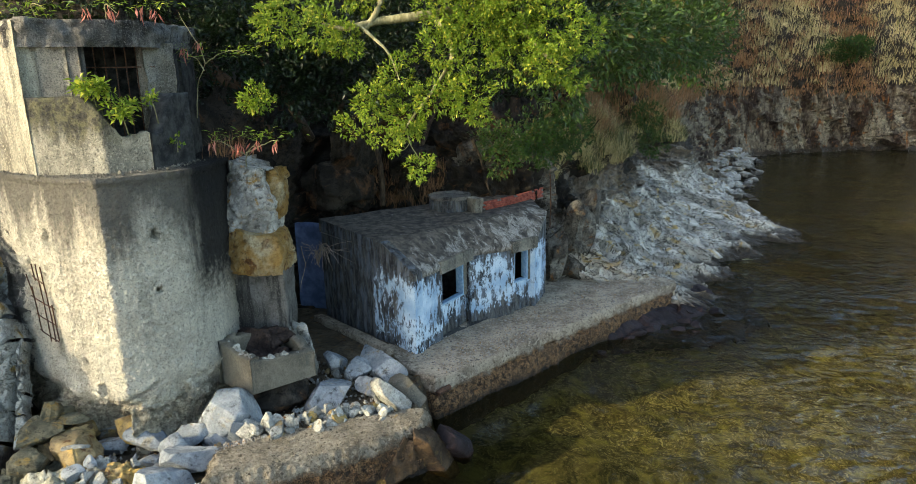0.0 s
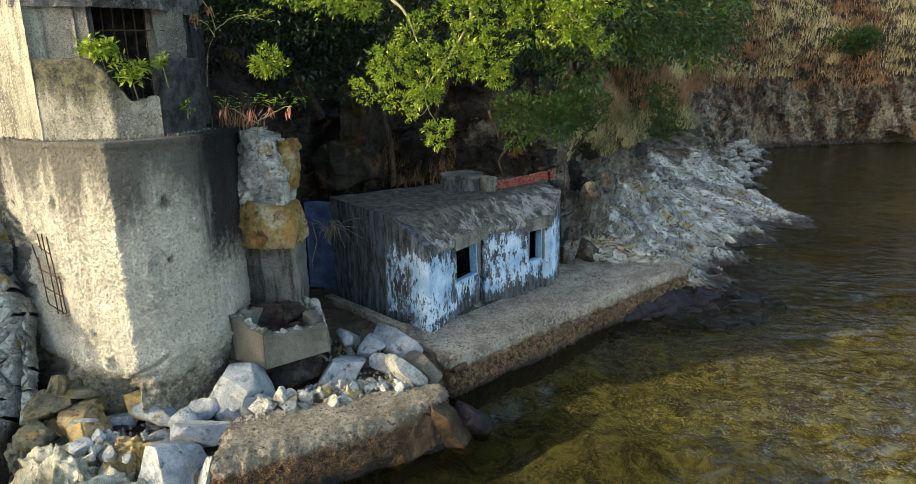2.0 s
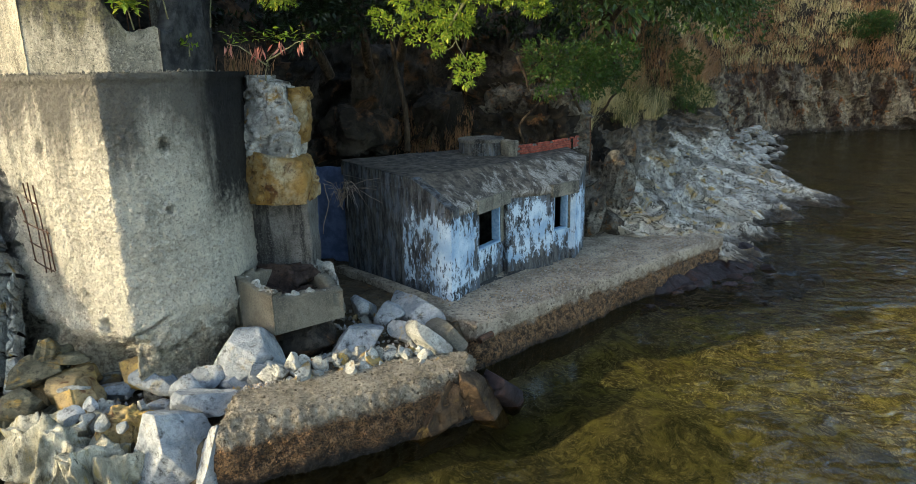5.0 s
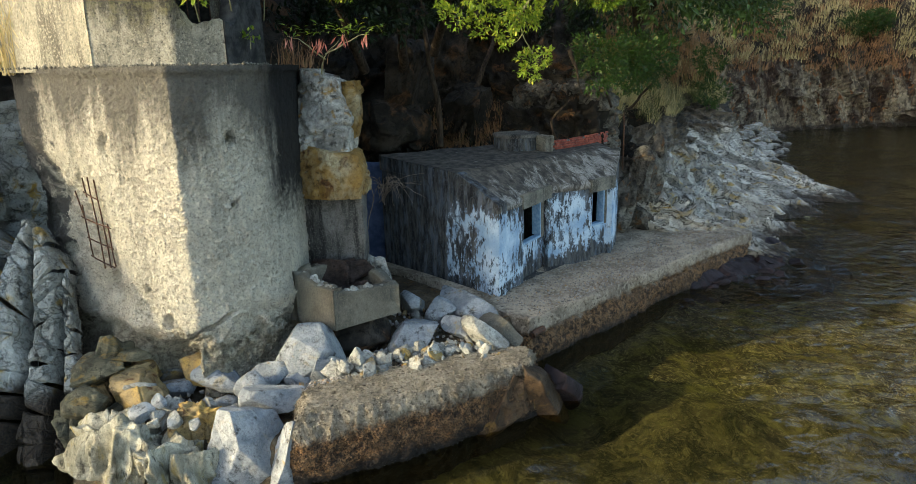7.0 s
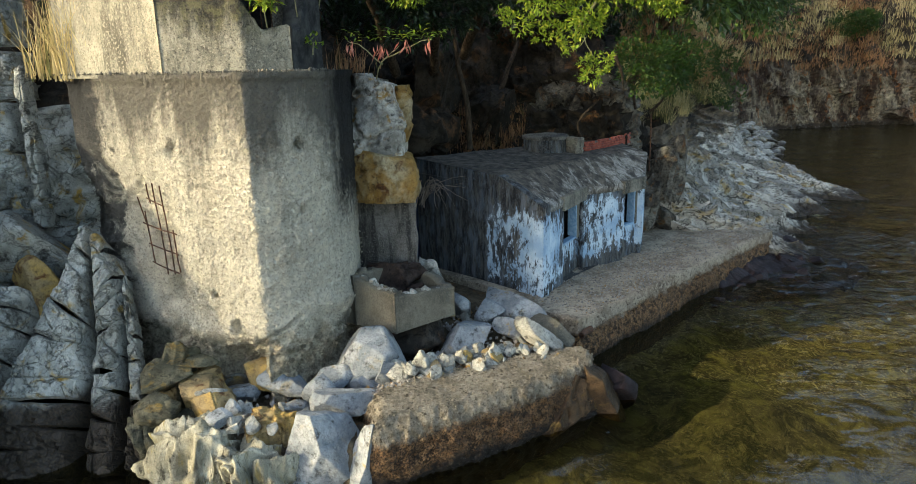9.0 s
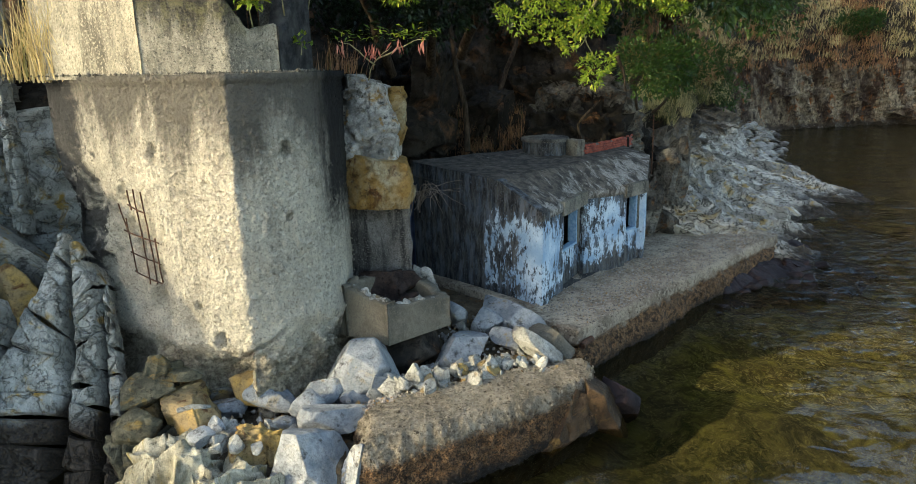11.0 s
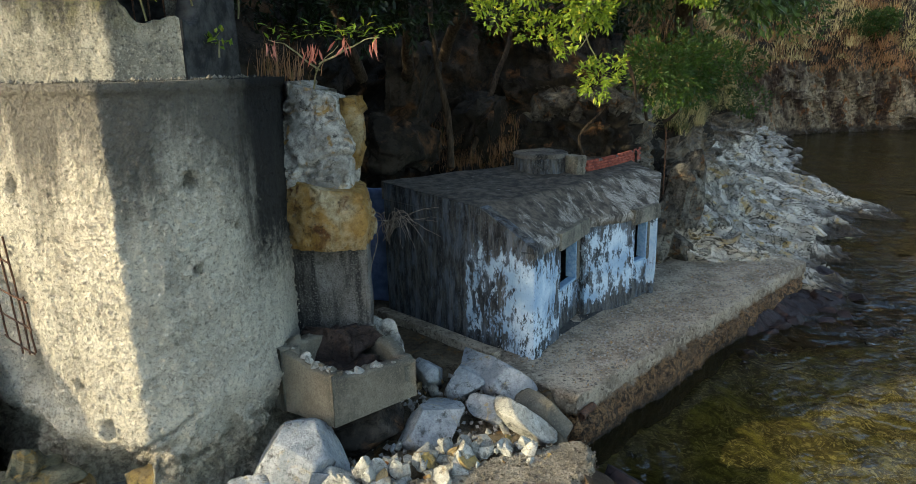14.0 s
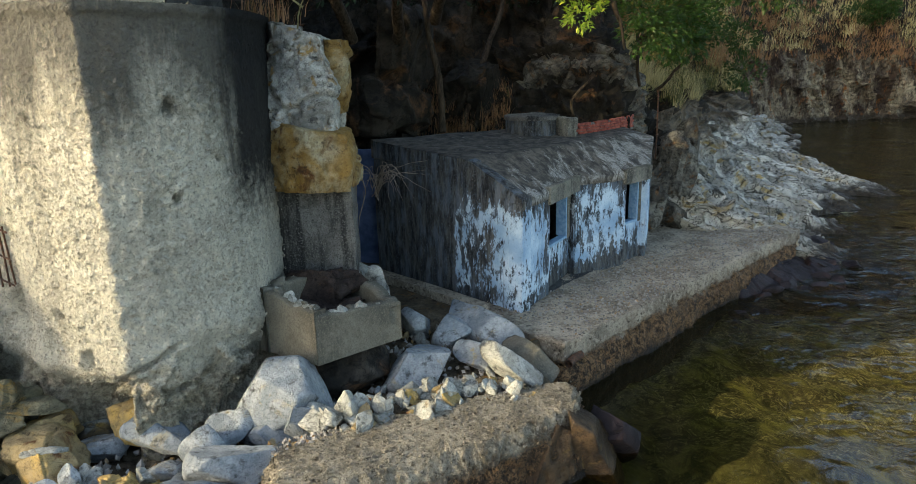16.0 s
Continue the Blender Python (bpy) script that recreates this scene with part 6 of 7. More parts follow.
# small stones lying about
G3 = "small stones on the shore"
for k in range(90):
    x, y = rngr.uniform(-8.6, -2.0), rngr.uniform(11.6, 16.2)
    if y < 11.5 + (x + 5.6) * 0.5 + 0.6 or (x < -6.4 and y > 13.2):
        continue
    r = rngr.uniform(0.05, 0.16)
    rock((x, y, 0.72 + 0.28 * float(smooth(y, 13.5, 16)) + r * 0.5), (r * 1.3, r, r * 0.75), tuple(rngr.uniform(0, 180, 3)), 400 + k,
         (M_PALE, M_WHITE, M_OCHRE)[int(rngr.integers(0, 3))], "small broken stone on the rubble ground", G3, 7, 2, 0.02, "stone")
# gravel and chips on the platform, and in the rubble
chips = []
for k in range(2600):
    s, w = rngr.random(), rngr.random() ** 1.2
    x, y = -0.9 + 7.6 * s - 1.9 * w * 0.7, 15.75 + 7.8 * s + 1.9 * w * 0.7
    chips.append((x, y, 1.075 - 0.012 * (x + 1.0), rngr.uniform(0.008, 0.026) * (1 if k % 9 else 1.7)))
for k in range(1500):
    x, y = rngr.uniform(-8.4, -2.2), rngr.uniform(11.9, 16.6)
    if y < 12.6 + (x + 5.6) * 0.5:
        continue
    chips.append((x, y, 0.70 + 0.30 * float(smooth(y, 13.5, 16)) + rngr.uniform(0, 0.06), rngr.uniform(0.02, 0.07)))
for k in range(1500):
    s, w = rngr.random(), rngr.uniform(-0.45, 0.5)
    x, y = -5.3 + 3.5 * s - 0.5 * w, 11.95 + 1.55 * s + 0.86 * w
    chips.append((x, y, 1.05 - 0.11 * s, rngr.uniform(0.02, 0.06)))
cv, cf = [], []
for k, (x, y, z, r) in enumerate(chips):
    rot = np.array(Euler(rngr.uniform(0, 6, 3)).to_matrix())
    cv.append((OCT_V * rngr.uniform(0.6, 1.3, (6, 3)) * np.array([[1.2, 1, 0.8]]) * r) @ rot.T + np.array([[x, y, z]]))
    cf.append(OCT_F + 6 * k)
M_CHIP = foliage("mixed_gravel", (0.08, 0.068, 0.055), (0.34, 0.31, 0.27), (0.25, 0.15, 0.06), 0.0)
solo("gravel", raw_mesh("gravel", np.vstack(cv), np.vstack(cf), False), M_CHIP, "loose gravel and stone chips on the platform and shore", "gravel", "", "stuff")
# black wet rocks along the foot of the platform
G4 = "wet rocks at the platform foot"
for k in range(14):
    s = (k + rngr.uniform(0, 1)) / 14
    w = rngr.uniform(0.2, 1.5) * (0.35 + 0.65 * s)
    x, y = 2.9 + 4.9 * s + 0.70 * w, 19.2 + 4.9 * s - 0.71 * w
    r = rngr.uniform(0.25, 0.5) * (0.6 + 0.5 * s)
    rock((x, y, -0.10 + 0.22 * s - 0.10 * w + rngr.uniform(-0.05, 0.08)), (r, r * 0.75, r * 0.42), (rngr.uniform(-12, 12), rngr.uniform(0, 22), rngr.uniform(0, 180)), 500 + k, M_WET, "black wet weedy rock at the platform foot", G4, 9, 4, 0.03)

# dark crag between the blockhouse corner and the pale beds
CRAG = "dark brown broken crag beside the blockhouse corner"
for k, (x, y, z, sx, sy, sz) in enumerate(((2.75, 24.0, 1.9, 0.5, 0.6, 1.1), (3.4, 24.8, 2.5, 0.7, 0.6, 1.25), (4.3, 25.5, 3.3, 0.8, 0.6, 0.8), (3.2, 24.2, 1.35, 0.6, 0.5, 0.6))):
    solo("crag", fluted_mesh((x, y, z), (sx, sy, sz), (6, 8, 40 * k), 650 + k, 5, 0.10), M_CRAG, CRAG, "rock", "crags beside the blockhouse")

# slabs broken from the pale beds
G8 = "broken slabs on the pale shore beds"
spots = hill_place(rngr, 90, lambda c: (c[:, 0] > 4.0) & (c[:, 0] < 17) & (c[:, 1] < 42) & (c[:, 2] > 0.35) & (c[:, 2] < 3.4))
for k, (x, y, z) in enumerate(spots.tolist()):
    r = rngr.uniform(0.16, 0.5) * (0.8 + 0.02 * (y - 24))
    rock((x, y, z), (r * 1.5, r * 0.8, r * 0.5), (rngr.uniform(-8, 14), rngr.uniform(6, 24), rngr.uniform(-60, -20)), 800 + k, M_SHORE, "pale angular slab on the sea-worn shore beds", G8, 12, 3, 0.03, "rock_slab", 0.28)

# shaded crags of the cliff behind the blockhouse roof
G7 = "crags behind the blockhouse"
outcrop = ring_wall([(-0.9, 25.5), (0.3, 24.95), (1.7, 24.85), (2.5, 25.3), (2.6, 26.6), (-0.9, 26.8)], 3.4, lambda q: 6.5 + 0.25 * (q[0] - 0.8) * (1 if q[0] < 0.8 else -1.2), 0.05, 0.03, 664, lambda q: -0.45 * smooth(q[:, 2], 5.4, 6.7), True, True, lambda q: rocky(q, 0.8, 665, (1, 1, 1.2)) * 0.8 - 0.5 * np.exp(-((q[:, 0] + 0.2) / 0.5) ** 2 - ((q[:, 2] - 4.7) / 0.6) ** 2))
solo("crag", outcrop, M_CRAG, "grey-brown jointed rock outcrop above the brick parapet", "rock", G7)
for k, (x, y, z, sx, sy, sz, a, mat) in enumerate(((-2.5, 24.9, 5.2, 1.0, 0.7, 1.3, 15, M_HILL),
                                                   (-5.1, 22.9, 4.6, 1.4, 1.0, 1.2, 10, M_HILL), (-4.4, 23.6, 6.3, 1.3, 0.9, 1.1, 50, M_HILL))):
    solo("crag", fluted_mesh((x, y, z), (sx, sy, sz), (0, 14, a), 660 + k, 6, 0.13), mat, "brown crag above the blockhouse roof, coloured dark for shade", "rock", G7)

# boulders along the far beach
G5 = "boulders on the far beach"
for k in range(110):
    s = rngr.random() ** 0.8
    w = rngr.uniform(-0.4, 2.8)
    x, y = 15.6 + 10.5 * s - 0.93 * w, 40.5 + 25 * s + 0.37 * w
    r = rngr.uniform(0.22, 0.62)
    rock((x, y, 0.02 + 0.42 * max(w, -0.3)), (r * 1.3, r * 0.9, r * 0.55), (rngr.uniform(-20, 20), rngr.uniform(-20, 20), rngr.uniform(0, 180)), 600 + k, M_BEACH, "grey boulder on the far beach", G5, 12, 3, 0.03, deep=0.30)

# ---- ribs of layered rock ----


def rib(left, right, seed, label, joint=(0.22, 0.7)):
    """A steep rib of rock between two edge lines, split across its length into blocks."""
    m, nv = 190, 36
    L, R = curve_through(left, m), curve_through(right, m)
    line = (L + R) / 2
    t = unit(np.gradient(line, axis=0))
    side, wide = unit(R - L), np.linalg.norm(R - L, axis=1)
    outw = unit(np.cross(side, t))
    if outw[m // 2] @ np.array([0, -1.0, 0.6]) < 0:
        outw = -outw
    v = np.linspace(-1, 1, nv)
    arch = 1 - np.abs(v) ** 5
    dist = np.concatenate([[0], np.cumsum(np.linalg.norm(np.diff(line, axis=0), axis=1))])
    g = line[:, None, :] + side[:, None, :] * (v[None, :] * wide[:, None] / 2)[:, :, None] + outw[:, None, :] * ((arch - 1)[None, :] * np.minimum(0.7, wide)[:, None])[:, :, None]
    rng = np.random.default_rng(seed)
    joints = np.concatenate([[0], np.cumsum(rng.uniform(*joint, 16))])
    joints = joints[joints < dist[-1] - 0.2]
    th = thing("rock_rib", (float(left[-1][0]), float(left[-1][1]), -0.6), label, "rock", "ribs of layered rock")
    cut = np.searchsorted(dist, joints).tolist() + [m - 1]
    for i0, i1 in zip(cut[:-1], cut[1:]):
        if i1 - i0 < 3:
            continue
        sub = g[i0:i1 + 1].copy()
        o = np.repeat(outw[i0:i1 + 1], nv, 0)
        flat = sub.reshape(-1, 3)
        s = np.repeat((dist[i0:i1 + 1] - dist[i0]) / (dist[i1] - dist[i0]), nv)
        slant = 0.10 * np.sin(np.tile(v, i1 - i0 + 1) * 2.0 + i0)
        edge = -0.09 * (1 - smooth(np.minimum(s, 1 - s) * (dist[i1] - dist[i0]), 0.0, 0.045))
        tilt = rng.uniform(-0.05, 0.06) + rng.uniform(-0.05, 0.05) * np.tile(v, i1 - i0 + 1)
        v2, e = cells(flat * np.array([[1, 1, 0.6]]), 2.2, seed + 5)
        flat[:, 2] += slant * 0.6
        h = edge + tilt + 0.10 * rocky(flat, 0.9, seed + 8, (1.6, 1, 0.7)) + 0.05 * fbm(flat, 1.5, 4, seed + 1) + 0.03 * fbm(flat, 8, 3, seed + 2) - 0.05 * (1 - smooth(e, 0, 0.04)) + (v2 - 0.5) * 0.10
        flat = flat + o * h[:, None]
        part("rock_block", raw_mesh("rib", flat, grid_faces(i1 - i0 + 1, nv), False), M_LEFT, th)
    return th


rib([(-11.35, 14.25, 3.86), (-11.69, 13.58, 3.05), (-12.2, 12.51, 1.68), (-12.9, 11.0, -0.5)], [(-11.22, 14.15, 3.75), (-10.92, 13.2, 2.42), (-10.71, 12.47, 1.46), (-10.57, 11.05, -0.5)], 700, "broad wedge of grey layered rock capped with ochre", (0.35, 0.8))
rib([(-11.18, 14.1, 3.70), (-10.86, 13.16, 2.37), (-10.65, 12.45, 1.45), (-10.52, 11.05, -0.5)], [(-10.95, 14.05, 3.62), (-10.44, 13.66, 3.0), (-10.04, 12.48, 1.38), (-9.72, 11.0, -0.5)], 705, "upright jointed rib of grey and ochre layered rock", (0.25, 0.6))
rib([(-10.45, 13.80, 2.95), (-10.36, 13.45, 2.5), (-10.0, 12.5, 1.28), (-9.69, 11.05, -0.6)], [(-10.38, 13.78, 2.9), (-10.12, 13.36, 2.35), (-9.68, 12.5, 1.2), (-9.30, 11.05, -0.6)], 715, "narrow dark rib of layered rock", (0.2, 0.5))
rib([(-13.2, 13.6, 2.9), (-13.5, 12.7, 1.9), (-13.8, 11.8, 0.9), (-14.2, 10.6, -0.5)], [(-12.1, 13.5, 2.7), (-12.25, 12.6, 1.6), (-12.45, 11.9, 0.9), (-13.0, 10.8, -0.5)], 710, "low dark rib of layered rock", (0.3, 0.7))
# upright slabs of the cliff beside the bastion
rib([(-14.1, 15.6, 6.1), (-14.1, 15.5, 5.3), (-14.1, 15.4, 4.5), (-14.1, 15.3, 3.4)], [(-13.25, 15.6, 6.1), (-13.12, 15.5, 5.3), (-13.08, 15.4, 4.5), (-13.0, 15.3, 3.4)], 720, "pale upright slab of rock beside the bastion", (0.9, 1.6))
rib([(-12.9, 15.3, 6.9), (-12.86, 15.2, 5.8), (-12.8, 15.1, 4.7), (-12.75, 15.0, 3.6)], [(-12.6, 15.3, 6.9), (-12.55, 15.2, 5.8), (-12.5, 15.1, 4.7), (-12.45, 15.0, 3.6)], 725, "thin upright slab of rock beside the bastion", (0.9, 1.6))
rib([(-14.3, 16.0, 9.0), (-14.2, 15.9, 8.2), (-14.2, 15.8, 7.2), (-14.2, 15.7, 6.2)], [(-13.2, 16.0, 9.0), (-13.1, 15.9, 8.2), (-13.0, 15.8, 7.2), (-13.1, 15.7, 6.2)], 730, "ochre-stained upright slab of rock above the bastion foot", (0.7, 1.1))

# ---- trees and plants ----
rngv = np.random.default_rng(5)
tree = thing("overhanging_tree", (1.8, 21.5, 8.0), "large tree with sunlit yellow-green leaves hanging over the roof", "tree")
limbs = [
    tube([(1.0, 17.9, 10.1), (0.6, 16.8, 10.2), (-0.9, 14.9, 9.72), (-1.9, 14.6, 9.62), (-2.55, 14.3, 9.42), (-3.2, 14.3, 9.5)], [0.17, 0.14, 0.10, 0.085, 0.06, 0.03], 9, 1, 0.05),
    tube([(-2.3, 14.4, 9.45), (-2.0, 14.6, 9.9), (-1.9, 14.7, 10.6)], [0.07, 0.06, 0.04], 8, 2, 0.03),
    tube([(-2.4, 14.35, 9.45), (-1.95, 14.1, 9.1), (-1.76, 14.1, 8.85), (-1.6, 14.05, 8.4)], [0.04, 0.032, 0.025, 0.012], 7, 3, 0.03),
    tube([(0.6, 16.8, 10.2), (0.9, 15.0, 9.9), (1.0, 13.9, 9.2), (1.7, 13.5, 8.5)], [0.10, 0.07, 0.05, 0.02], 8, 4, 0.06),
    tube([(-0.9, 14.9, 9.72), (-0.5, 14.2, 9.0), (-0.9, 14.0, 8.2), (-1.5, 14.05, 7.4), (-1.5, 14.1, 7.1)], [0.06, 0.045, 0.03, 0.02, 0.01], 7, 5, 0.05),
    tube([(-1.5, 14.1, 7.5), (-1.42, 14.1, 7.1), (-1.21, 14.1, 6.75)], [0.014, 0.012, 0.008], 6, 6, 0.02),
    tube([(-1.4, 14.1, 7.15), (-1.5, 14.1, 7.0), (-1.62, 14.0, 6.95)], [0.010, 0.008, 0.005], 6, 7, 0.02),
]
# lower limb in darker bark, so crown shade is put into its colour
v, f = tube([(3.4, 24.6, 6.4), (2.6, 22.6, 8.6), (1.7, 20.0, 9.9), (1.0, 17.9, 10.1)], [0.26, 0.22, 0.19, 0.16], 10, 8, 0.06)
part("trunk", raw_mesh("trunk", v, f), M_BARK, tree, "trunk coloured dark for shade")
for k, (v, f) in enumerate(limbs):
    part("limb", raw_mesh("limb", v, f), M_LIMB, tree, "pale mossy limb")
lit_a = [(-4.16, 14.6, 9.64, 0.56), (-3.27, 14.4, 9.43, 0.62), (-3.82, 14.8, 10.0, 0.54), (-2.69, 14.2, 9.18, 0.43), (-2.69, 14.3, 7.47, 0.43), (-2.14, 14.1, 7.95, 0.57), (-1.44, 14.0, 8.47, 0.59), (-0.72, 14.0, 8.97, 0.63), (0.05, 13.9, 9.29, 0.73), (0.79, 13.7, 8.82, 0.6), (1.35, 13.5, 8.65, 0.54), (1.9, 13.4, 8.26, 0.28), (-2.03, 14.1, 7.17, 0.42), (-1.51, 14.0, 7.6, 0.44)]
lit_b = [(-2.19, 14.1, 6.81, 0.2), (-1.23, 14.1, 6.57, 0.3), (-0.85, 14.0, 8.11, 0.56), (-0.2, 13.9, 8.05, 0.53), (0.04, 13.8, 7.7, 0.31), (-0.48, 14.3, 9.71, 0.75), (0.57, 13.9, 9.66, 0.73), (1.45, 13.6, 9.35, 0.62), (-1.34, 13.9, 7.48, 0.27), (-1.01, 14.0, 6.75, 0.17), (0.96, 13.9, 10.51, 1.1), (-0.41, 14.4, 10.72, 1.14), (2.1, 13.8, 9.19, 0.48), (-2.4, 14.9, 10.38, 0.79), (-4.6, 14.2, 8.05, 0.45)]
balls = [(x, y, z, r, r * 0.9, r * 0.85) for x, y, z, r in lit_a + lit_b]
part("crown", sprigs(rngv, ball_spots(rngv, balls, 150), 12, 0.088), M_SUNLEAF, tree, "yellow-green leaf sprays in the sun")
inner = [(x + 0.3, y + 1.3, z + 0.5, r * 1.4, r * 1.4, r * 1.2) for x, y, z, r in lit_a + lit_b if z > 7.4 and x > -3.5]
part("inner_crown", sprigs(rngv, ball_spots(rngv, inner, 40), 7, 0.15), M_SHADELEAF, tree, "green leaves inside the crown, coloured dark for shade")

# the wood behind: shaded crowns
wood = thing("wooded_slope_tree", (-4.0, 20.5, 7.5), "dense green tree behind the bastion, leaves coloured dark for shade", "tree")
# the highest balls are unseen crowns, added to shade the cliff behind
dark = [(-4.94, 17.5, 8.21, 0.95), (-4.09, 18.5, 8.48, 1.15), (-5.32, 18.0, 9.1, 1.15), (-4.24, 18.0, 9.08, 0.97), (-2.88, 19.0, 9.08, 1.17), (-5.99, 18.0, 10.12, 1.0), (-1.88, 19.0, 10.12, 1.33), (-7.1, 18.2, 9.4, 1.0), (-6.3, 17.9, 9.9, 0.95), (-3.5, 20.5, 10.5, 1.9), (-6.0, 21.0, 11.5, 2.0), (-1.0, 21.5, 11.5, 2.0), (-9.0, 18.5, 11.8, 1.8), (-11.5, 18.0, 12.5, 2.2), (-8.5, 20.5, 13.5, 2.4), (-12.5, 20.0, 13.5, 2.4)]
part("crown", sprigs(rngv, ball_spots(rngv, [(x, y, z, r, r, r) for x, y, z, r in dark], 60), 7, 0.17), M_SHADELEAF, wood)
for a in ([(-4.5, 22.8, 6.5), (-4.4, 20.5, 8.0), (-4.9, 18.2, 8.8)], [(-3.6, 23.0, 7.0), (-2.8, 20.5, 8.6), (-2.2, 19.2, 9.6)], [(-5.6, 22.0, 6.5), (-6.2, 19.8, 9.0), (-6.4, 18.6, 10.2)]):
    v, f = tube(a, [0.16, 0.11, 0.05], 8, 12, 0.1)
    part("limb", raw_mesh("limb", v, f), M_BARK, wood)
wood2 = thing("wooded_slope_tree", (3.5, 24.0, 7.0), "dense green shaded tree above the shore rocks", "tree")
dark2 = [(2.82, 19.0, 9.88, 1.17), (2.1, 17.9, 8.3, 0.8), (4.67, 22.0, 9.89, 1.56), (7.26, 27.0, 9.74, 1.7), (3.82, 21.0, 9.1, 1.0), (5.4, 25.0, 9.0, 1.1), (1.5, 22.5, 9.5, 1.6), (4.0, 25.5, 10.5, 2.0), (9.5, 32.5, 9.5, 1.9), (8.5, 29.5, 10.5, 2.0)]
part("crown", sprigs(rngv, ball_spots(rngv, [(x, y, z, r, r, r) for x, y, z, r in dark2], 70), 5, 0.24), M_MID, wood2)
v, f = tube([(2.4, 25.5, 6.0), (2.8, 23.5, 7.6), (3.6, 21.6, 9.0)], [0.16, 0.11, 0.05], 8, 13, 0.1)
part("limb", raw_mesh("limb", v, f), M_BARK, wood2)
shrub = thing("hanging_shrub", (2.0, 21.0, 5.6), "mid-green shrub hanging over the cliff edge", "shrub")
bush = [(0.58, 17.4, 6.63, 0.70), (1.23, 18.3, 6.74, 0.75), (1.78, 19.3, 6.4, 0.67), (2.3, 20.6, 6.6, 0.9), (3.0, 22.3, 6.8, 0.8), (7.4, 29.6, 5.4, 0.6), (6.9, 28.9, 6.6, 0.7)]
part("foliage", sprigs(rngv, ball_spots(rngv, [(x, y, z, r, r, r * 0.9) for x, y, z, r in bush], 120), 10, 0.12), M_BUSH, shrub)
for a in ([(2.2, 24.2, 5.2), (1.0, 20.0, 6.9), (-0.28, 16.9, 6.9)], [(-0.2, 17.0, 6.9), (-0.05, 17.1, 6.5), (0.08, 17.2, 6.1)], [(3.0, 25.0, 5.0), (3.4, 23.5, 6.0), (4.0, 23.0, 6.9)]):
    v, f = tube(a, [0.05, 0.035, 0.015], 7, 14, 0.05)
    part("branch", raw_mesh("limb", v, f), M_BARK, shrub)

# dead trunks and roots on the cliff behind the roof
G6 = "trunks on the shaded cliff"
for a, r, lab in (([(-3.40, 22.6, 4.1), (-3.45, 22.8, 5.5), (-3.72, 23.0, 6.9), (-3.9, 23.4, 9.0)], [0.10, 0.085, 0.08, 0.07], "slender grey-brown trunk standing behind the roof"),
                  ([(-3.0, 24.4, 3.8), (-2.3, 24.9, 5.6), (-1.5, 25.8, 7.8)], [0.10, 0.085, 0.07], "leaning brown root on the cliff"),
                  ([(0.35, 23.6, 4.2), (0.2, 23.5, 4.8), (0.6, 23.4, 5.3), (0.8, 23.4, 5.5)], [0.035, 0.04, 0.03, 0.02], "twisted pale root on the cliff")):
    v, f = tube(a, r, 10, 20, 0.06)
    solo("dead_trunk", raw_mesh("trunk", v, f), M_BARK, lab, "tree trunk", G6)

# dry grass
def straw(name, material, at, length, width, lean, label, tuft=0, spread=0.0, droop=(0.08, 0.85)):
    ways = np.array([lean])
    if tuft:
        shift = rngv.normal(0, spread, (len(at) * tuft, 3)) * np.array([[1, 1, 0.3]])
        size = np.repeat(rngv.uniform(0.5, 1.3, len(at)), tuft)
        at, ways, length = np.repeat(at, tuft, 0) + shift * 0.5, ways + shift * np.array([[1, 1, 0]]) * (2.4 / spread), length * size
    me = grass_mesh(rngv, at, ways, length, width, 3, droop)
    return solo(name, me, material, label, "grass", "", "stuff")


p1 = hill_place(rngv, 800, lambda c: (c[:, 0] > 2.6) & (c[:, 0] < 13) & (c[:, 1] < 42) & (c[:, 2] > 4.2) & (c[:, 2] < 6.4) & (fbm(c, 0.6, 3, 61) > -0.35))
straw("dry_grass", M_STRAW, p1, 0.9, 0.010, (0.25, -0.25, 0), "dry straw-coloured grass tufts on the cliff edge", 20, 0.14, (0.3, 1.4))
p2 = hill_place(rngv, 900, lambda c: (c[:, 0] > 3.4) & (c[:, 0] < 15) & (c[:, 1] < 46) & (c[:, 2] > 5.2) & (c[:, 2] < 12))
straw("russet_scrub", M_REDGRASS, p2, 1.0, 0.016, (0.2, -0.2, 0), "russet dry scrub on the slope", 24, 0.2, (0.2, 1.4))
p6 = hill_place(rngv, 900, lambda c: (c[:, 0] > 4.2) & (c[:, 0] < 17) & (c[:, 1] < 52) & (c[:, 2] > 4.2) & (c[:, 2] < 13))
straw("olive_scrub", M_SCRUB, p6, 0.9, 0.014, (0.3, -0.4, 0), "olive-green scrub and grass on the slope", 26, 0.22, (0.2, 1.4))
p3 = hill_place(rngv, 2600, lambda c: (c[:, 1] > 46) & (c[:, 2] > 6.5) & (c[:, 2] < 22) & (c[:, 0] > 8) & (fbm(c, 0.16, 3, 63) > -0.12))
straw("dry_grass_far", M_STRAW, p3, 1.0, 0.022, (0.35, -0.5, 0), "long dry straw-coloured grass over the far cliff", 24, 0.8, (0.2, 1.15))
p4 = hill_place(rngv, 2600, lambda c: (c[:, 1] > 40) & (c[:, 2] > 5.5) & (c[:, 2] < 22) & (c[:, 0] > 5) & (fbm(c, 0.16, 3, 63) < 0.12))
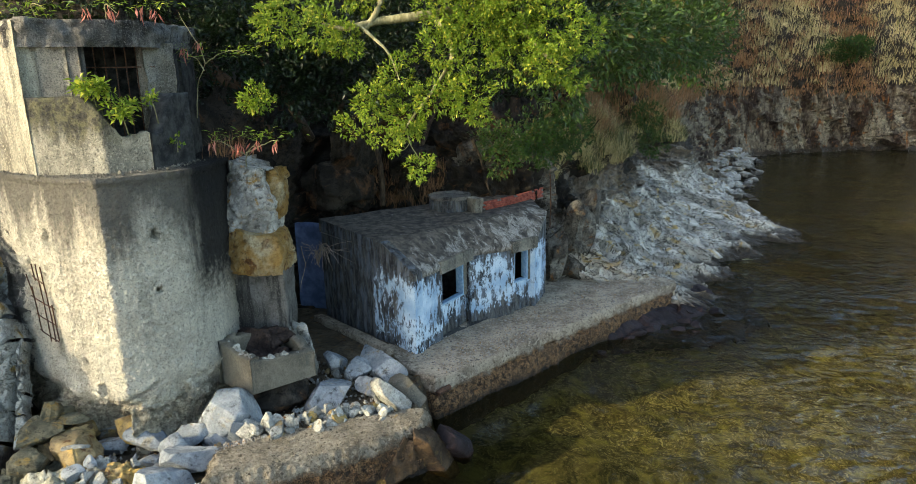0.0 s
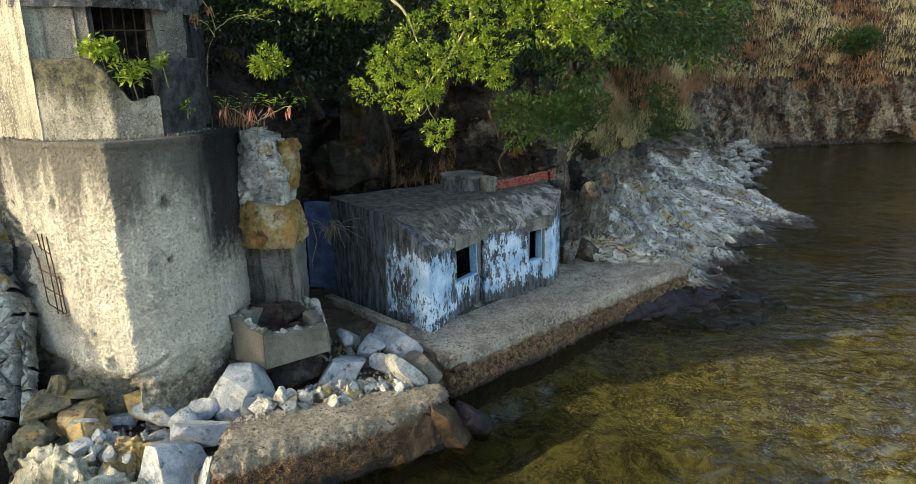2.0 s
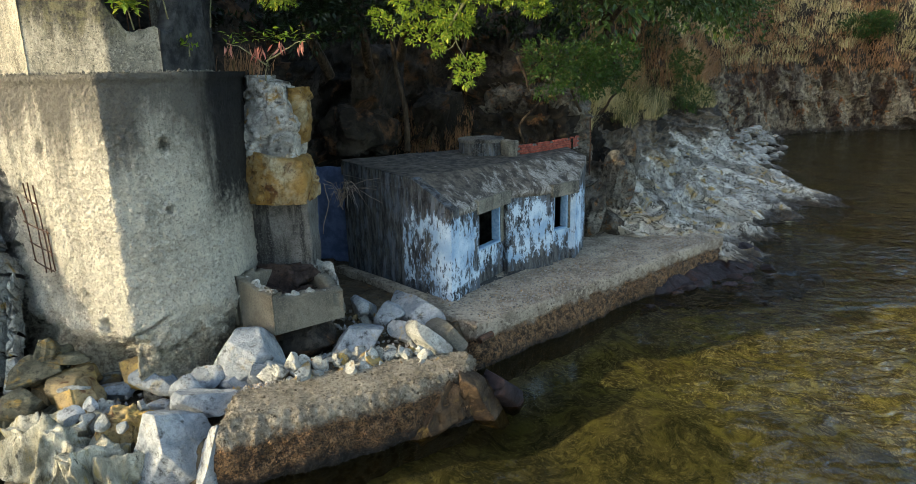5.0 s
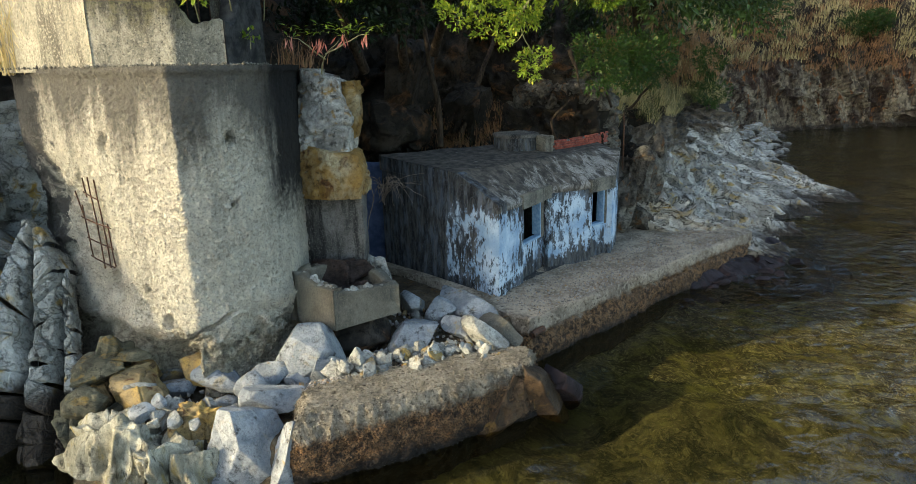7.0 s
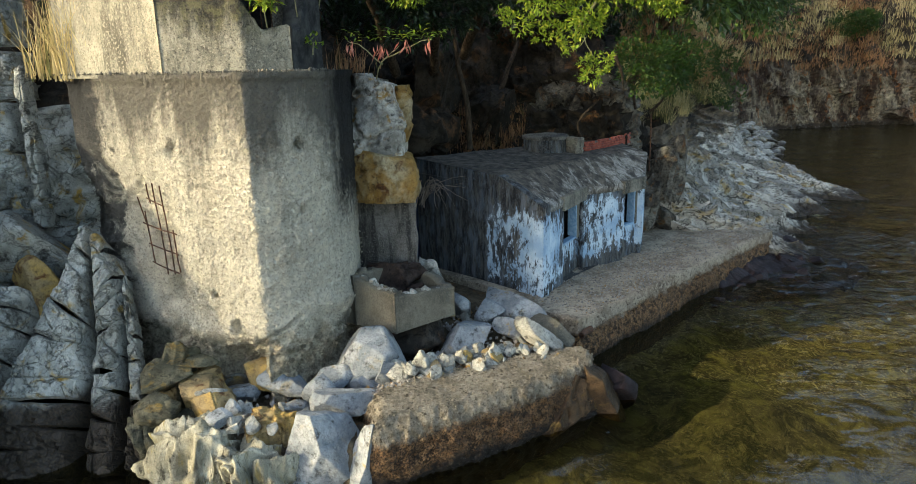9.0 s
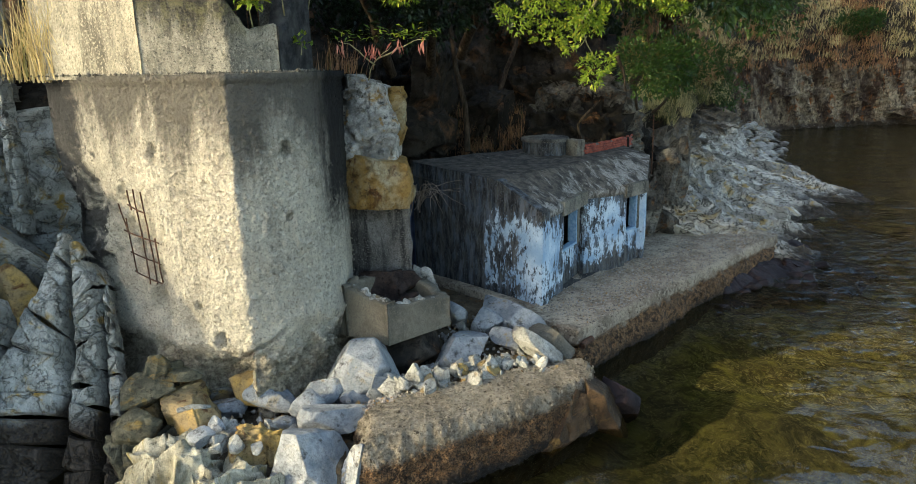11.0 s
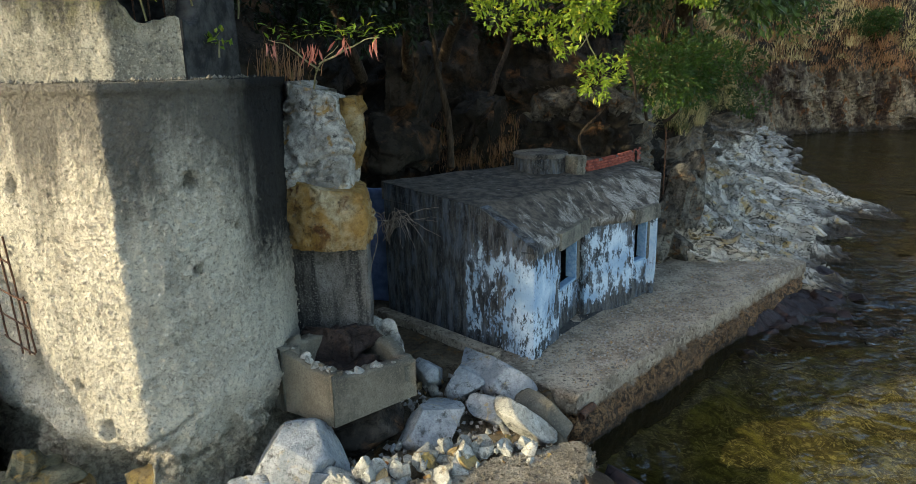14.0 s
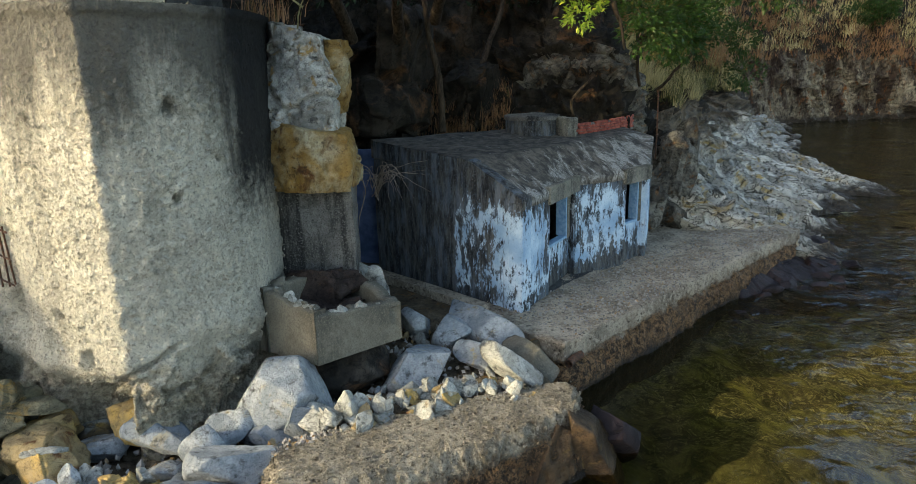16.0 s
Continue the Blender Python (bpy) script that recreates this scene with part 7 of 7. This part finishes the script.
straw("russet_scrub_far", M_REDGRASS, p4, 0.8, 0.028, (0.1, -0.3, 0), "russet dry scrub over the far cliff", 28, 0.8, (0.2, 1.2))
p5 = hill_place(rngv, 1500, lambda c: (c[:, 0] > -4.2) & (c[:, 0] < -1.4) & (c[:, 1] < 26) & (c[:, 2] > 3.7) & (c[:, 2] < 5.0))
straw("root_mat", M_REDGRASS, p5, 0.6, 0.008, (0.0, -0.5, 0), "brown dead grass and roots at the cliff foot")
tuft = np.stack([rngv.normal(-11.1, 0.35, 500), rngv.normal(14.55, 0.15, 500), rngv.uniform(6.55, 6.75, 500)], 1)
straw("grass_tuft", M_STRAW, tuft, 1.5, 0.012, (0.3, -0.3, 0), "tall dry grass tuft on the bastion ledge")
tuft = np.stack([rngv.normal(-6.1, 0.22, 110), rngv.normal(16.2, 0.3, 110), rngv.uniform(6.5, 6.7, 110)], 1)
straw("grass_tuft", M_REDGRASS, tuft, 0.7, 0.008, (0.5, -0.3, 0), "brown dry grass behind the bastion ledge")

# far green bush
fb = thing("far_shrub", (35.5, 71.5, 8.6), "round green shrub on the far cliff edge", "shrub")
part("foliage", sprigs(rngv, ball_spots(rngv, [(35.6, 71.0, 9.9, 2.2, 1.6, 1.1), (37.3, 71.2, 10.3, 1.4, 1.2, 0.9)], 60), 7, 0.28), M_BUSH, fb)

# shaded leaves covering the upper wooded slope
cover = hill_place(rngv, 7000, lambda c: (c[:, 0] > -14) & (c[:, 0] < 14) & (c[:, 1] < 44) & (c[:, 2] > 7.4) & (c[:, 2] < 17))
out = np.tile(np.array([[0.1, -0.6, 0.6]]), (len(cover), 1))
solo("slope_foliage", sprigs(rngv, (cover + np.array([[0.0, -0.25, 0.25]]) * rngv.uniform(0, 2.2, (len(cover), 1)), out), 7, 0.22), M_SHADELEAF, "green leafy undergrowth on the slope, coloured dark for shade", "undergrowth", "", "stuff")


# plants with pods
def pod_plant(base, stems, pods, leaves, label):
    th = thing("pod_plant", base, label, "plant", "plants with red pods")
    for k, s in enumerate(stems):
        v, f = tube(s, [0.017, 0.011, 0.005], 7, 30 + k, 0.07)
        part("stem", raw_mesh("stem", v, f), M_LIMB, th)
    if pods:
        at = np.repeat(np.array(pods), 9, 0) + rngv.normal(0, 0.05, (len(pods) * 9, 3))
        n = len(at)
        along = unit(np.array([[0, 0, -1.0]]) + rngv.normal(0, 0.28, (n, 3)))
        pd = part("pod_tassel", leaf_mesh(at, along, rngv.normal(0, 1, (n, 3)), rngv.uniform(0.16, 0.26, n), rngv.uniform(0.03, 0.045, n)), M_POD, th, "hanging red-brown seed pods")
        pd["kind"] = "stuff"
    if leaves:
        at = np.repeat(np.array(leaves), 26, 0)
        n = len(at)
        at = at + rngv.normal(0, 1, (n, 3)) * np.array([[0.24, 0.18, 0.06]])
        lf = part("leaf_spray", leaf_mesh(at, rngv.normal(0, 1, (n, 3)) * np.array([[1, 1, 0.25]]), np.tile([[0, 0, 1.0]], (n, 1)) + rngv.normal(0, 0.3, (n, 3)), rngv.uniform(0.10, 0.2, n), rngv.uniform(0.03, 0.05, n)), M_SUNLEAF, th, "feathery light green leaflets")
        lf["kind"] = "stuff"
    return th


pod_plant((-5.54, 15.7, 6.4), [[(-5.54, 15.7, 6.3), (-5.3, 15.2, 6.75), (-4.9, 14.7, 7.05)], [(-5.2, 15.0, 6.85), (-4.6, 14.5, 7.12), (-4.2, 14.25, 7.12)], [(-5.3, 15.2, 6.75), (-5.6, 14.8, 7.1), (-5.85, 14.6, 7.2)]],
          [(-5.81, 14.6, 7.14), (-5.27, 14.5, 7.05), (-5.2, 14.55, 7.08), (-4.74, 14.3, 7.12), (-4.32, 14.2, 7.18)], [(-5.5, 14.6, 7.28), (-5.0, 14.6, 7.3), (-4.6, 14.4, 7.26), (-4.3, 14.3, 7.3)], "thin plant with red pods growing on the rock pillar")
pod_plant((-6.71, 16.0, 8.0), [[(-6.71, 16.0, 7.6), (-6.45, 15.8, 8.4), (-6.2, 15.6, 8.8)], [(-6.2, 15.6, 8.8), (-5.7, 15.4, 9.05), (-5.0, 15.2, 9.0)], [(-6.3, 15.65, 8.7), (-6.4, 15.5, 9.0), (-6.65, 15.4, 9.15)], [(-6.2, 15.6, 8.8), (-6.25, 15.5, 9.3), (-6.6, 15.4, 9.9)]],
          [(-6.22, 15.4, 9.24), (-6.55, 15.4, 9.1)], [(-5.6, 15.4, 9.05), (-5.2, 15.25, 9.0), (-5.0, 15.2, 9.1), (-6.6, 15.4, 9.15), (-6.3, 15.4, 8.95)], "thin bare-stemmed plant with feathery leaves by the lookout")
pod_plant((-8.0, 13.4, 9.65), [[(-8.6, 13.5, 9.6), (-8.5, 13.3, 9.9), (-8.2, 13.1, 9.8)], [(-7.4, 13.9, 9.6), (-7.3, 13.7, 9.95), (-7.0, 13.6, 9.8)]],
          [(-7.55, 13.45, 9.8), (-7.2, 13.7, 9.85), (-6.8, 14.0, 9.88), (-6.6, 14.3, 9.85)], [(-8.8, 13.2, 9.75), (-8.5, 13.2, 9.85), (-8.2, 13.3, 9.8), (-7.9, 13.4, 9.9), (-7.3, 13.7, 9.95), (-6.8, 14.0, 9.95), (-6.4, 14.3, 9.98), (-8.6, 13.3, 10.0)], "tangle of light green plants on the lookout roof")


def leafy(base, spots, size, label):
    th = thing("leafy_plant", base, label, "plant", "leafy plants in the lookout")
    b = [(x, y, z, r, r, r * 0.6) for x, y, z, r in spots]
    part("foliage", sprigs(rngv, ball_spots(rngv, b, 260), 5, size, 0.8), M_SUNLEAF, th)
    x, y, z, r = spots[0]
    v, f = tube([base, ((base[0] + x) / 2, (base[1] + y) / 2, (base[2] + z) / 2 + 0.1), (x, y, z)], [0.014, 0.010, 0.006], 6)
    part("stem", raw_mesh("stem", v, f), M_LIMB, th)


leafy((-7.6, 13.5, 7.5), [(-7.55, 13.2, 8.33, 0.26), (-7.75, 13.25, 8.42, 0.14), (-7.4, 13.2, 8.40, 0.16)], 0.15, "bright green leafy plant growing in the broken window")
leafy((-7.1, 13.55, 7.4), [(-7.14, 13.3, 8.0, 0.20), (-7.05, 13.3, 7.80, 0.16), (-6.9, 13.4, 8.02, 0.12)], 0.15, "bright green leafy plant growing in the broken window")
leafy((-6.65, 13.95, 7.6), [(-6.67, 13.75, 8.15, 0.16)], 0.12, "small green plant on the parapet")
leafy((-6.50, 14.35, 6.95), [(-6.44, 14.3, 7.17, 0.11)], 0.13, "small green seedling in the parapet wall")

# bare twigs by the yard wall
twigs = thing("bare_shrub", (-4.5, 18.4, 2.6), "leafless arching shrub against the yard wall", "shrub")
for k in range(26):
    a = rngv.uniform(-1, 1)
    e = (-4.40 + a * 0.85, 17.9 + rngv.uniform(-0.25, 0.2) + 0.1 * abs(a), 3.55 + rngv.uniform(-0.35, 0.45))
    v, f = tube([(-4.75, 18.7, 3.2 + rngv.uniform(-0.2, 0.3)), (-4.55 + a * 0.3, 18.2, 3.6 + rngv.uniform(0.0, 0.35)), e], [0.010, 0.007, 0.003], 5, 40 + k, 0.10)
    part("twig", raw_mesh("twig", v, f), M_TWIG, twigs)
v, f = tube([(-4.95, 17.7, 3.9), (-4.85, 17.65, 3.4), (-4.98, 17.6, 2.95), (-5.0, 17.6, 2.7)], [0.012, 0.012, 0.010, 0.006], 6, 60, 0.05)
part("twig", raw_mesh("twig", v, f), M_TWIG, twigs)
